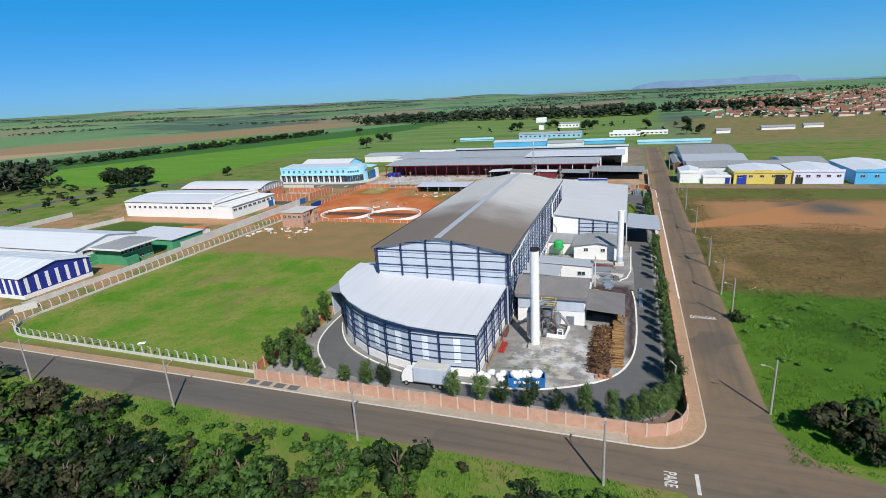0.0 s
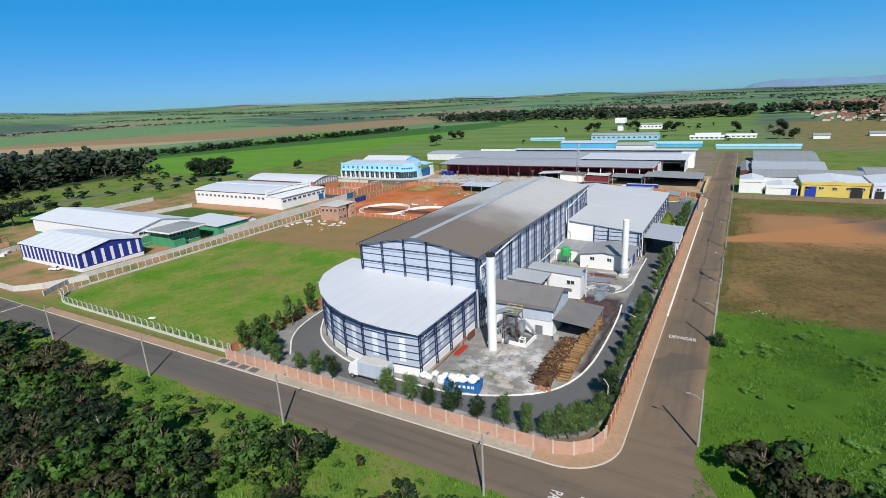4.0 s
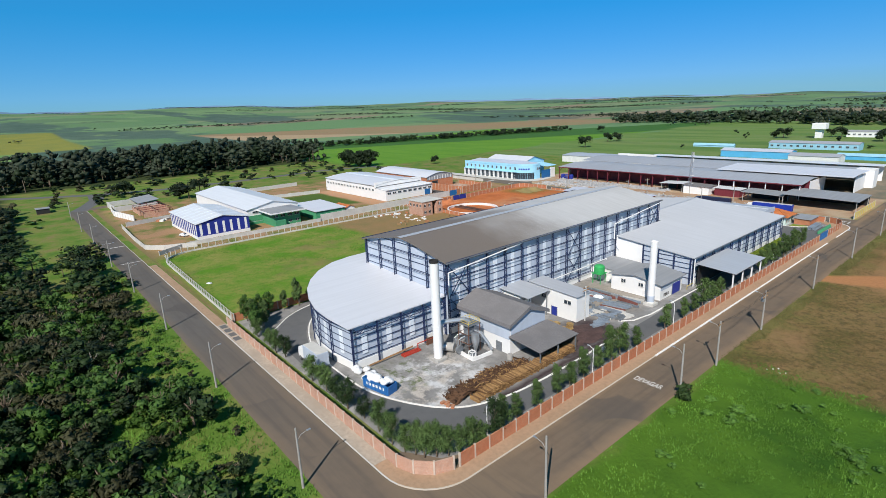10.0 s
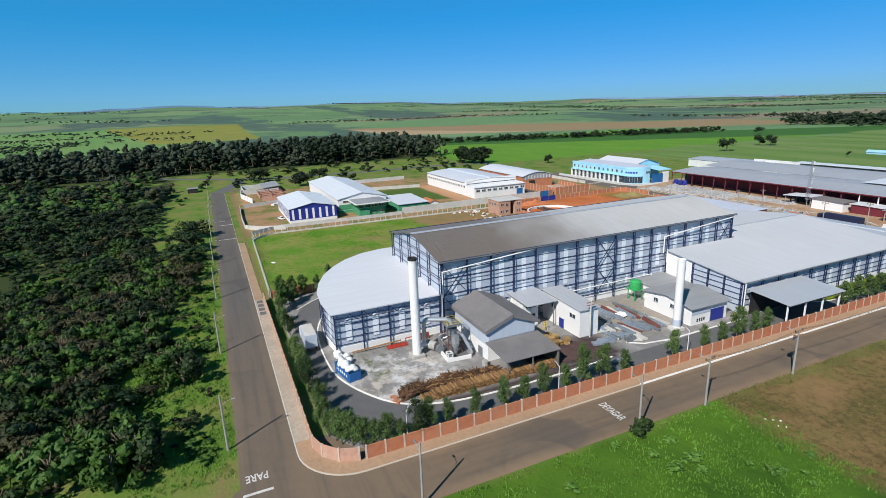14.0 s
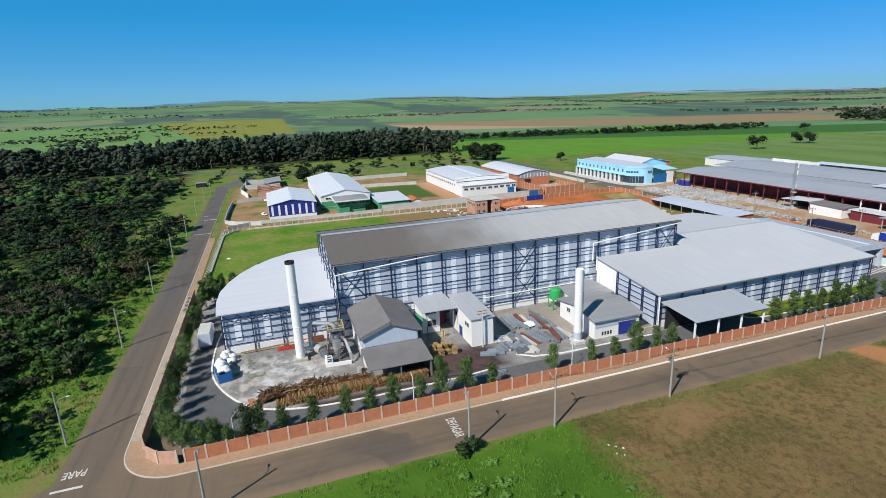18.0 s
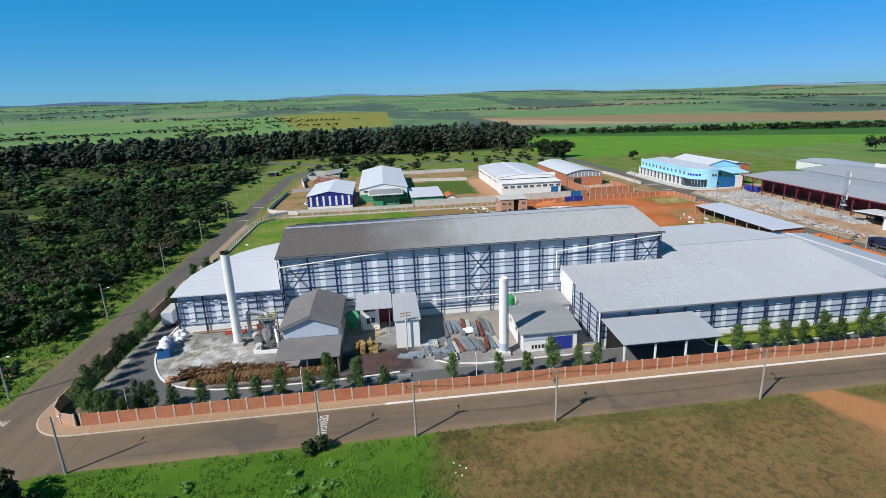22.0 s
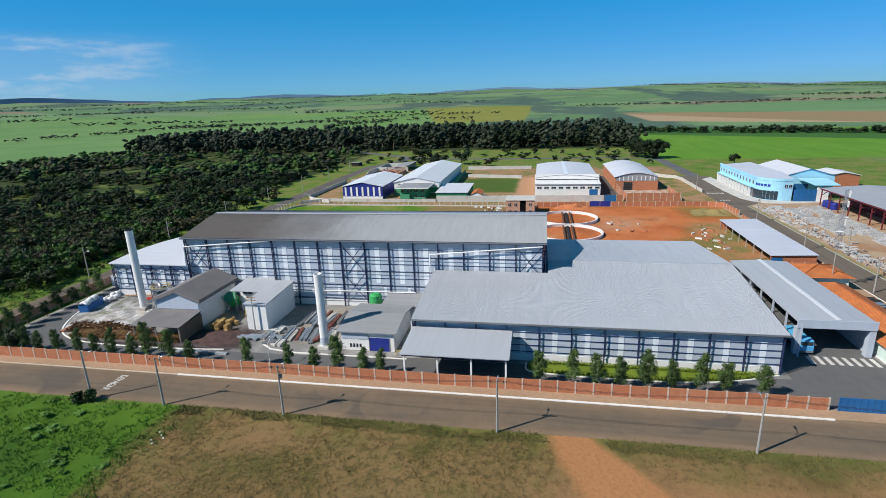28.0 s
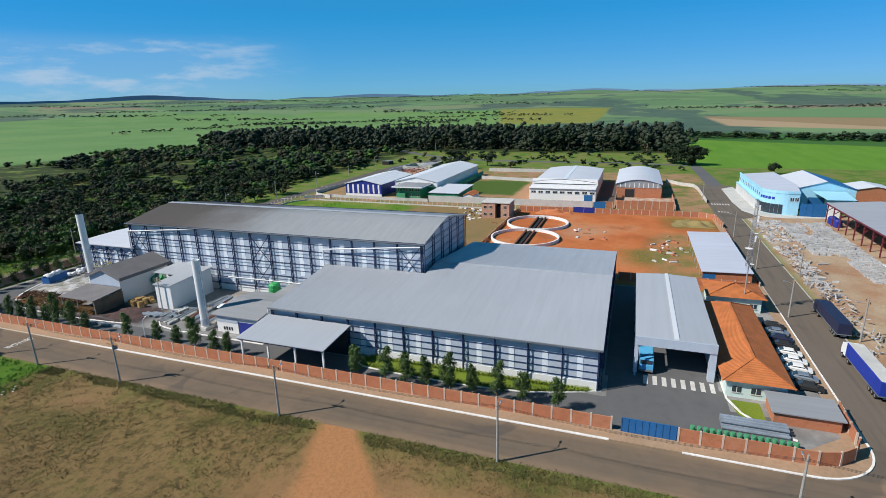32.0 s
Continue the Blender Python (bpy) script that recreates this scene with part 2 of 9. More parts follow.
M["red"] = plain("red_painted_steel", (0.45, 0.05, 0.03), 0.5, 0, 0.2)
M["maroon"] = plain("dark_red_steel", (0.16, 0.025, 0.035), 0.6, 0, 0.2)
M["concrete"] = plain("old_concrete", (0.40, 0.38, 0.35), 0.9, 0, 0.18, 0.2, 1.5, 0.3)
M["lightconcrete"] = plain("pale_concrete", (0.56, 0.54, 0.50), 0.9, 0, 0.15, 0.2, 1.5, 0.3)
M["kerb"] = plain("whitewashed_kerb", (0.80, 0.78, 0.74), 0.85, 0, 0.12, 0.5, 3, 0.2, (0.55, 0.46, 0.38))
M["dustykerb"] = plain("dusty_kerb", (0.50, 0.42, 0.33), 0.9, 0, 0.15, 0.5, 3, 0.2, (0.62, 0.58, 0.52))
M["polegrey"] = plain("weathered_pole_concrete", (0.33, 0.31, 0.28), 0.9, 0, 0.15, 0.5, 3, 0.2)
M["stock"] = plain("precast_concrete", (0.46, 0.45, 0.44), 0.9, 0, 0.3, 0.12, 1.2, 0.2)
M["paint"] = plain("worn_road_paint", (0.62, 0.59, 0.55), 0.8, 0, 0.2, 0.5, 3)
M["post"] = plain("cement_post", (0.56, 0.45, 0.36), 0.9, 0, 0.15, 0.5, 3, 0.2)
M["galv"] = plain("galvanised_steel", (0.50, 0.52, 0.54), 0.4, 0.7, 0.15)
M["grey_steel"] = plain("grey_steel", (0.22, 0.235, 0.25), 0.5, 0.3, 0.25)
# near-black: black paint, and the unlit depth of openings put into colour
M["dark"] = plain("black_and_unlit_opening", (0.025, 0.024, 0.024), 0.8, 0, 0.2)
M["rust"] = plain("rusty_steel", (0.145, 0.068, 0.042), 0.8, 0, 0.3, 0.6, 3)
M["rubber"] = plain("black_rubber", (0.02, 0.02, 0.02), 0.8, 0, 0.2)


def log_mat(name, c, c2, c3):
    n = Nodes(name)
    info = n.t.nodes.new("ShaderNodeObjectInfo")
    pick = n.math("FRACT", n.math("ADD", n.geo.outputs["Random Per Island"], info.outputs["Random"]))
    col = n.ramp(pick, (0.0, c), (0.5, c2), (1.0, c3))
    col = n.mix(n.math("MULTIPLY", n.span(n.noise(3.0, 4, 0.6), 0.4, 0.7), 0.5), col, shade(c3, 0.7))
    n.bump(n.noise(12.0, 3), 0.4, 0.02)
    return n.done(col, 0.9, 0, 0.2)


M["log"] = log_mat("cut_firewood", (0.40, 0.245, 0.105), (0.29, 0.165, 0.07), (0.14, 0.078, 0.04))
M["brush"] = log_mat("brown_brushwood", (0.16, 0.085, 0.045), (0.11, 0.06, 0.035), (0.07, 0.04, 0.028))
M["pallet"] = log_mat("yellowish_pallet_wood", (0.52, 0.36, 0.16), (0.42, 0.28, 0.12), (0.30, 0.19, 0.08))
M["redsteel"] = plain("red_primed_steel", (0.20, 0.075, 0.06), 0.7, 0, 0.25, 0.5, 3)
M["bluesteel"] = plain("blue_grey_steel", (0.25, 0.29, 0.34), 0.55, 0.1, 0.25, 0.5, 3)
M["wood"] = plain("grey_brown_timber", (0.33, 0.19, 0.09), 0.85, 0, 0.3, 0.8, 4, 0.3)
M["bark"] = plain("tree_bark", (0.16, 0.12, 0.085), 0.9, 0, 0.25, 1, 5, 0.3)
M["bag"] = plain("white_woven_bag", (0.80, 0.80, 0.80), 0.7, 0, 0.1, 0.6, 2, 0.3)
M["skipblue"] = plain("blue_skip_paint", (0.02, 0.14, 0.40), 0.5, 0, 0.2)
M["tarp"] = plain("blue_tarpaulin", (0.015, 0.04, 0.32), 0.5, 0, 0.15)
M["darktarp"] = plain("dark_blue_tarpaulin", (0.02, 0.025, 0.06), 0.5, 0, 0.15)


def glass_mat():
    n = Nodes("dark_window_glass")
    return n.done(n.mix(n.noise(0.7, 2), (0.02, 0.03, 0.04), (0.05, 0.07, 0.09)), 0.08, 0, 0.6)


M["glass"] = glass_mat()


def asphalt(name, c, dust, amount, grey=False):
    n = Nodes(name)
    a = n.noise(0.06, 5, 0.6)
    b = n.noise(0.5, 4, 0.65)
    f = n.noise(9.0, 2)
    col = n.mix(n.math("MULTIPLY", n.span(a, 0.3, 0.7), amount), c, dust)
    col = n.mix(n.math("MULTIPLY", n.span(b, 0.45, 0.75), 0.45), col, shade(c, 0.7))
    col = n.mix(n.math("MULTIPLY", f, 0.3), col, shade(c, 1.4))
    if grey:
        west = n.math("MAXIMUM", n.math("MULTIPLY", n.span(n.x, 25.0, -70.0), n.span(n.y, 95.0, 75.0)), n.math("MULTIPLY", n.span(n.x, 16.0, 0.0), n.span(n.y, 270.0, 280.0)))
        col = n.mix(n.math("MULTIPLY", west, 0.85), col, n.mix(b, (0.10, 0.094, 0.088), (0.14, 0.13, 0.12)))
        main = n.math("MULTIPLY", n.span(n.x, 14.0, 14.5), n.span(n.y, 84.0, 92.0))
        wander = n.math("MULTIPLY", n.math("SUBTRACT", n.noise(0.12, 4, 0.6), 0.5), 2.4)
        off = n.math("ADD", n.math("ABSOLUTE", n.math("SUBTRACT", n.x, 20.1)), wander)
        off2 = n.math("ADD", n.math("ABSOLUTE", n.math("SUBTRACT", n.y, 68.8)), wander)
        track = n.noise(0.7, 4, 0.6, None, (1.0, 0.05, 1.0))
        track2 = n.noise(0.7, 4, 0.6, None, (0.05, 1.0, 1.0))
        col = n.mix(n.math("MULTIPLY", n.math("MULTIPLY", main, n.span(off, 2.6, 4.6)), 0.6), col, (0.30, 0.20, 0.12))
        col = n.mix(n.math("MULTIPLY", n.math("MULTIPLY", main, n.span(track, 0.46, 0.66)), 0.4), col, (0.10, 0.08, 0.062))
        side = n.math("SUBTRACT", 1.0, main)
        col = n.mix(n.math("MULTIPLY", n.math("MULTIPLY", side, n.span(off2, 2.4, 4.2)), 0.4), col, (0.22, 0.16, 0.105))
        col = n.mix(n.math("MULTIPLY", n.math("MULTIPLY", side, n.span(track2, 0.46, 0.66)), 0.4), col, (0.085, 0.075, 0.066))
        patch = n.math("MULTIPLY", n.span(n.cells(0.11, None, "Distance"), 0.62, 0.66), 0.5)
        col = n.mix(n.math("MULTIPLY", patch, n.span(n.noise(0.05, 2), 0.5, 0.6)), col, (0.085, 0.075, 0.068))
    n.bump(f, 0.3, 0.02)
    return n.done(col, 0.88, 0, 0.25)


M["asphalt"] = asphalt("dusty_asphalt", (0.155, 0.118, 0.085), (0.21, 0.145, 0.095), 0.8, True)
M["asphalt_grey"] = asphalt("grey_asphalt", (0.115, 0.115, 0.118), (0.165, 0.158, 0.148), 0.5)


def yard_mat():
    n = Nodes("stained_yard")
    wob = n.math("MULTIPLY", n.math("SUBTRACT", n.noise(0.2, 4), 0.5), 7.0)
    a, b = n.noise(0.13, 5, 0.65), n.noise(1.1, 4, 0.65)
    col = n.ramp(a, (0.3, (0.185, 0.175, 0.165)), (0.5, (0.26, 0.25, 0.24)), (0.62, (0.36, 0.345, 0.33)), (0.75, (0.25, 0.24, 0.225)))
    spill = n.math("MULTIPLY", n.zone(-17, 0, 86, 106, 3.0, wob), n.span(n.noise(0.32, 5, 0.7), 0.44, 0.56))
    col = n.mix(n.math("MULTIPLY", spill, 0.9), col, n.mix(n.span(n.noise(0.15, 3), 0.45, 0.55), (0.64, 0.63, 0.63), (0.54, 0.48, 0.42)))
    moss = n.math("MULTIPLY", n.zone(-21, -9, 87, 97, 2.0, wob), n.span(n.noise(0.5, 4, 0.65), 0.52, 0.62))
    col = n.mix(n.math("MULTIPLY", moss, 0.85), col, (0.11, 0.14, 0.05))
    ash = n.math("MAXIMUM", n.zone(-6, 5, 118, 140, 2.0, wob), n.zone(3.4, 5.4, 100, 138, 0.8, n.math("MULTIPLY", wob, 0.3)))
    col = n.mix(n.math("MULTIPLY", ash, 0.95), col, n.mix(b, (0.03, 0.018, 0.022), (0.065, 0.038, 0.036)))
    sand = n.zone(-20, -1, 142, 163, 2.5, wob)
    col = n.mix(n.math("MULTIPLY", sand, 0.6), col, (0.38, 0.32, 0.25))
    col = n.mix(n.math("MULTIPLY", n.span(b, 0.45, 0.75), 0.4), col, (0.12, 0.115, 0.11))
    n.bump(b, 0.3, 0.03)
    return n.done(col, 0.9, 0, 0.25)


M["yard"] = yard_mat()
M["earth_walk"] = plain("earthy_pavement", (0.33, 0.215, 0.135), 0.95, 0, 0.3, 0.12, 1.5, 0.3, (0.21, 0.15, 0.09))
M["walk"] = plain("beige_concrete_pavement", (0.40, 0.335, 0.265), 0.95, 0, 0.2, 0.15, 1.5, 0.3)


def tiles(name, c, along):
    n = Nodes(name)
    v = n.x if along == "x" else n.y
    col = n.mix(n.span(n.noise(0.5, 4), 0.35, 0.7), c, shade(c, 0.7))
    col = n.mix(n.math("MULTIPLY", n.span(n.wave(v, 0.45), -0.2, 0.9), 0.35), col, shade(c, 0.55))
    n.bump(n.wave(v, 0.45), 0.6, 0.05)
    return n.done(col, 0.8, 0, 0.3)


M["towntile"] = tiles("weathered_clay_tiles", (0.27, 0.125, 0.08), "x")
M["townwall"] = plain("faded_house_render", (0.58, 0.53, 0.47), 0.85, 0, 0.4, 0.03, 0.2)
M["tile_x"] = tiles("orange_clay_tiles", (0.60, 0.19, 0.06), "x")


def brick(name, c, c2, joint):
    n = Nodes(name)
    t = n.t.nodes.new("ShaderNodeTexBrick")
    cmb = n.t.nodes.new("ShaderNodeCombineXYZ")
    n.put(n.math("ADD", n.x, n.y), cmb.inputs[0])
    n.put(n.z, cmb.inputs[1])
    n.t.links.new(cmb.outputs[0], t.inputs["Vector"])
    t.inputs["Scale"].default_value = 2.2
    t.inputs["Mortar Size"].default_value = 0.03
    for key, v in (("Color1", c), ("Color2", c2), ("Mortar", joint)):
        t.inputs[key].default_value = (*v, 1)
    col = n.mix(n.math("MULTIPLY", n.span(n.noise(0.25, 4), 0.35, 0.75), 0.5), t.outputs[0], shade(joint, 0.9))
    col = n.mix(n.math("MULTIPLY", n.span(n.noise(0.9, 5, 0.7), 0.45, 0.62), 0.35), col, shade(c2, 0.66))
    info = n.t.nodes.new("ShaderNodeObjectInfo")
    col = n.mix(n.math("MULTIPLY", info.outputs["Random"], 0.3), col, shade(c2, 0.75))
    n.bump(t.outputs["Fac"], 0.3, 0.02)
    return n.done(col, 0.9, 0, 0.25)


M["brick"] = brick("raw_clay_block", (0.58, 0.195, 0.09), (0.47, 0.15, 0.07), (0.48, 0.26, 0.155))
M["brickpink"] = brick("pinkish_clay_block", (0.60, 0.31, 0.21), (0.52, 0.26, 0.17), (0.56, 0.42, 0.33))
M["leaf_dark"] = leaves("dark_foliage", (0.009, 0.020, 0.007), (0.023, 0.039, 0.012))
M["leaf_mid"] = leaves("scrub_foliage", (0.015, 0.035, 0.009), (0.036, 0.064, 0.016))
M["leaf_bright"] = leaves("bright_foliage", (0.038, 0.09, 0.012), (0.075, 0.15, 0.02))
M["leaf_olive"] = leaves("olive_foliage", (0.032, 0.036, 0.014), (0.07, 0.066, 0.026))
M["leaf_weed"] = leaves("meadow_weed_foliage", (0.09, 0.20, 0.03), (0.16, 0.30, 0.05))
M["leaf_gum"] = leaves("gum_foliage", (0.026, 0.038, 0.022), (0.056, 0.072, 0.04))
M["leaf_street"] = leaves("young_tree_foliage", (0.058, 0.105, 0.028), (0.115, 0.18, 0.05))
M["grassblade"] = leaves("long_grass", (0.075, 0.18, 0.018), (0.15, 0.30, 0.035))
M["leaf_shrub"] = leaves("roadside_foliage", (0.034, 0.085, 0.014), (0.085, 0.16, 0.03))
M["hedge"] = leaves("clipped_hedge", (0.13, 0.20, 0.02), (0.24, 0.30, 0.03))


def farmland_mat():
    """Woodland floor, scrub and crops round the works, out to the horizon."""
    n = Nodes("farmland")
    wob = n.math("MULTIPLY", n.math("SUBTRACT", n.noise(0.06, 4), 0.5), 14.0)
    wob2 = n.math("MULTIPLY", n.math("SUBTRACT", n.noise(0.012, 4), 0.5), 120.0)
    fine = n.noise(1.6, 4, 0.65)
    mid = n.noise(0.09, 5, 0.6)
    # farmland far off: large plots, one crop each, distance haze put into the greens
    v = n.t.nodes.new("ShaderNodeVectorMath")
    v.operation = "MULTIPLY"
    n.put(n.pos, v.inputs[0])
    v.inputs[1].default_value = (1.0, 0.38, 0.0)
    plot = n.cells(0.0042, v.outputs[0])
    sep = n.t.nodes.new("ShaderNodeSeparateColor")
    n.put(plot, sep.inputs[0])
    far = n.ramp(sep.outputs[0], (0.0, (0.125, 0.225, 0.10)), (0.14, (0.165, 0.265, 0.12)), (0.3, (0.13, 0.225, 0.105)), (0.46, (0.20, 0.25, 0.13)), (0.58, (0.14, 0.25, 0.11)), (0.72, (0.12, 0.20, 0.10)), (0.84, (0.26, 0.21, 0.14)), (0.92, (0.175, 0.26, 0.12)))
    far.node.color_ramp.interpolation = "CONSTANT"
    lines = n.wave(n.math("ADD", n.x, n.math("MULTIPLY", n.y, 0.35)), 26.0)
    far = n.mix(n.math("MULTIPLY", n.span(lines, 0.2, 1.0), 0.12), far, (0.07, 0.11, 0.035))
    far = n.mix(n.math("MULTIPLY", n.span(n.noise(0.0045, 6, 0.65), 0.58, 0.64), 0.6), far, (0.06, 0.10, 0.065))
    # blue-green patches: haze over far woods painted into the ground
    hazy_woods = n.math("MULTIPLY", n.span(n.noise(0.0016, 5, 0.6, None, (0.7, 1.3, 1.0)), 0.53, 0.56), 0.85)
    far = n.mix(hazy_woods, far, n.mix(n.span(n.noise(0.02, 3), 0.35, 0.65), (0.055, 0.095, 0.078), (0.085, 0.13, 0.105)))
    # near scrubland
    scrub = n.ramp(mid, (0.3, (0.07, 0.145, 0.02)), (0.44, (0.115, 0.195, 0.03)), (0.56, (0.175, 0.20, 0.05)), (0.72, (0.24, 0.17, 0.085)))
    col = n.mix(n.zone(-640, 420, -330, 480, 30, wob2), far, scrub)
    # darker green mottled ground across the area of the woods
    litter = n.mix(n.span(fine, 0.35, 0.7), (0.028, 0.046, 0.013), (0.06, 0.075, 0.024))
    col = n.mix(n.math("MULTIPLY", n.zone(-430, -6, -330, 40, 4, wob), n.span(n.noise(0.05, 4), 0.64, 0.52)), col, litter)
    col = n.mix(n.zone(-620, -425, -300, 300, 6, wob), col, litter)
    # cane fields beyond the houses
    cane = n.mix(n.span(n.noise(0.05, 3, 0.6, None, (0.3, 1.5, 1.0)), 0.35, 0.7), (0.10, 0.235, 0.022), (0.14, 0.28, 0.03))
    col = n.mix(n.zone(-640, -325, 285, 760, 4, 0.0), col, cane)
    back = n.math("SUBTRACT", n.math("ADD", n.x, 577.0), n.math("MULTIPLY", n.math("SUBTRACT", n.y, 335.0), 0.586))
    col = n.mix(n.math("MULTIPLY", n.math("MULTIPLY", n.span(back, 3.0, -3.0), n.span(back, -170.0, -160.0)), n.math("MULTIPLY", n.span(n.y, 280.0, 290.0), n.span(n.y, 1000.0, 990.0))), col, (0.05, 0.135, 0.028))
    bandy = n.math("SUBTRACT", n.math("ADD", n.x, 880.0), n.math("MULTIPLY", n.math("SUBTRACT", n.y, 404.0), 0.645))
    col = n.mix(n.math("MULTIPLY", n.math("MULTIPLY", n.span(bandy, 4.0, -4.0), n.span(bandy, -380.0, -360.0)), n.math("MULTIPLY", n.span(n.y, 384.0, 396.0), n.span(n.y, 1150.0, 1100.0))), col, n.mix(n.span(n.math("SUBTRACT", n.math("ADD", n.x, 897.0), n.math("MULTIPLY", n.math("SUBTRACT", n.y, 552.0), 1.756)), -6.0, 6.0), n.mix(n.span(n.noise(0.01, 3), 0.4, 0.6), (0.30, 0.20, 0.11), (0.27, 0.21, 0.11)), (0.40, 0.29, 0.175)))
    # these far greens are cooled too, as haze in the crop colours
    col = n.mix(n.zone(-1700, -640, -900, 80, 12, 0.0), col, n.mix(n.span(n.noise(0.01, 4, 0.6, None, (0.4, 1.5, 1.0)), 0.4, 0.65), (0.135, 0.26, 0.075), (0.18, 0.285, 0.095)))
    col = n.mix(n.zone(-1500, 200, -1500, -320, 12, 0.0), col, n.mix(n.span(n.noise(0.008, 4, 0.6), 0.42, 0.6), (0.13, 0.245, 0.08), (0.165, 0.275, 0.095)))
    olive = n.math("MULTIPLY", n.math("MULTIPLY", n.span(n.x, -1000.0, -1012.0), n.span(n.x, -1760.0, -1740.0)), n.math("MULTIPLY", n.span(n.y, 172.0, 162.0), n.span(n.math("SUBTRACT", n.y, n.math("MULTIPLY", n.math("ADD", n.x, 1000.0), 0.25)), -22.0, -12.0)))
    col = n.mix(olive, col, n.mix(n.span(n.noise(0.02, 3), 0.4, 0.6), (0.25, 0.245, 0.05), (0.21, 0.225, 0.05)))
    strip = n.noise(0.02, 4, 0.6, None, (0.25, 1.6, 1.0))
    col = n.mix(n.zone(-325, 40, 430, 1000, 8, wob2), col, n.ramp(strip, (0.35, (0.105, 0.185, 0.045)), (0.5, (0.14, 0.225, 0.055)), (0.6, (0.175, 0.235, 0.075)), (0.7, (0.12, 0.185, 0.055))))
    col = n.mix(n.zone(60, 600, 480, 800, 25, wob2), col, n.mix(n.span(mid, 0.4, 0.62), (0.15, 0.17, 0.05), (0.27, 0.17, 0.085)))
    col = n.mix(n.math("MULTIPLY", n.span(fine, 0.45, 0.8), 0.5), col, n.mix(0.5, col, (0.03, 0.04, 0.01)))
    n.bump(n.math("ADD", fine, n.math("MULTIPLY", mid, 2.0)), 0.6, 0.22)
    return n.done(col, 0.95, 0, 0.15)


def ground_mat():
    """The lots, yards and fields beside the streets."""
    n = Nodes("ground")
    wob = n.math("MULTIPLY", n.math("SUBTRACT", n.noise(0.06, 4), 0.5), 14.0)
    fine = n.noise(1.6, 4, 0.65)
    mid = n.noise(0.09, 5, 0.6)
    scrub = n.ramp(mid, (0.3, (0.07, 0.145, 0.02)), (0.44, (0.115, 0.195, 0.03)), (0.56, (0.175, 0.20, 0.05)), (0.72, (0.24, 0.17, 0.085)))
    wob2 = n.math("MULTIPLY", n.math("SUBTRACT", n.noise(0.012, 4), 0.5), 120.0)
    col = scrub
    strip = n.noise(0.02, 4, 0.6, None, (0.25, 1.6, 1.0))
    col = n.mix(n.zone(-325, 40, 430, 1000, 8, wob2), col, n.ramp(strip, (0.35, (0.105, 0.185, 0.045)), (0.5, (0.14, 0.225, 0.055)), (0.6, (0.175, 0.235, 0.075)), (0.7, (0.12, 0.185, 0.055))))
    col = n.mix(n.zone(-30, 14, 330, 474, 3, wob), col, n.mix(n.span(mid, 0.4, 0.6), (0.26, 0.20, 0.14), (0.17, 0.16, 0.12)))
    col = n.mix(n.zone(24, 60, 372, 480, 3, wob), col, n.mix(n.span(mid, 0.4, 0.6), (0.24, 0.19, 0.12), (0.12, 0.15, 0.05)))
    col = n.mix(n.zone(-300, -66, 73, 79, 1.2, n.math("MULTIPLY", wob, 0.15)), col, n.mix(n.span(mid, 0.42, 0.6), (0.24, 0.15, 0.085), (0.15, 0.145, 0.05)))
    # grass lot, earth lot, red lot
    lot = n.mix(n.span(mid, 0.38, 0.62), (0.10, 0.225, 0.016), (0.24, 0.245, 0.06))
    lot = n.mix(n.math("MULTIPLY", n.span(n.noise(0.4, 4, 0.65), 0.48, 0.64), 0.5), lot, (0.075, 0.19, 0.013))
    lot = n.mix(n.math("MULTIPLY", n.span(n.noise(0.055, 3), 0.56, 0.7), 0.7), lot, (0.22, 0.17, 0.07))
    col = n.mix(n.zone(-151, -58, 77, 152, 1.0, n.math("MULTIPLY", wob, 0.15)), col, lot)
    col = n.mix(n.zone(-151, -58, 150, 201, 3.0, wob), col, n.mix(n.span(mid, 0.35, 0.7), (0.30, 0.185, 0.085), (0.22, 0.17, 0.07)))
    redearth = n.ramp(n.noise(0.035, 4, 0.6), (0.32, (0.34, 0.10, 0.038)), (0.44, (0.48, 0.14, 0.045)), (0.54, (0.55, 0.175, 0.06)), (0.64, (0.54, 0.22, 0.095)), (0.74, (0.41, 0.13, 0.05)))
    redearth = n.mix(n.math("MULTIPLY", n.span(n.noise(0.16, 5, 0.65), 0.52, 0.66), 0.4), redearth, (0.37, 0.12, 0.045))
    col = n.mix(n.zone(-150, -56, 199, 282, 0.8, 0.0), col, redearth)
    pale = n.math("MULTIPLY", n.zone(-120, -104, 222, 240, 5, wob), n.span(fine, 0.3, 0.6))
    col = n.mix(n.math("MULTIPLY", pale, 0.7), col, (0.48, 0.33, 0.22))
    col = n.mix(n.zone(-118, -62, 255, 282, 4, wob), col, n.mix(n.span(mid, 0.42, 0.58), (0.41, 0.20, 0.09), (0.20, 0.18, 0.06)))
    col = n.mix(n.math("MULTIPLY", n.zone(-145, -126, 262, 281, 4, wob), n.span(fine, 0.3, 0.55)), col, (0.15, 0.16, 0.04))
    col = n.mix(n.math("MULTIPLY", n.zone(-92, -76, 247, 259, 4, wob), n.span(fine, 0.3, 0.55)), col, (0.14, 0.16, 0.04))
    # yards round the works behind the grass lot
    col = n.mix(n.zone(-285, -149.5, 78, 288, 4.0, n.math("MULTIPLY", wob, 0.5)), col, n.mix(n.span(mid, 0.36, 0.56), (0.14, 0.17, 0.04), (0.37, 0.22, 0.12)))
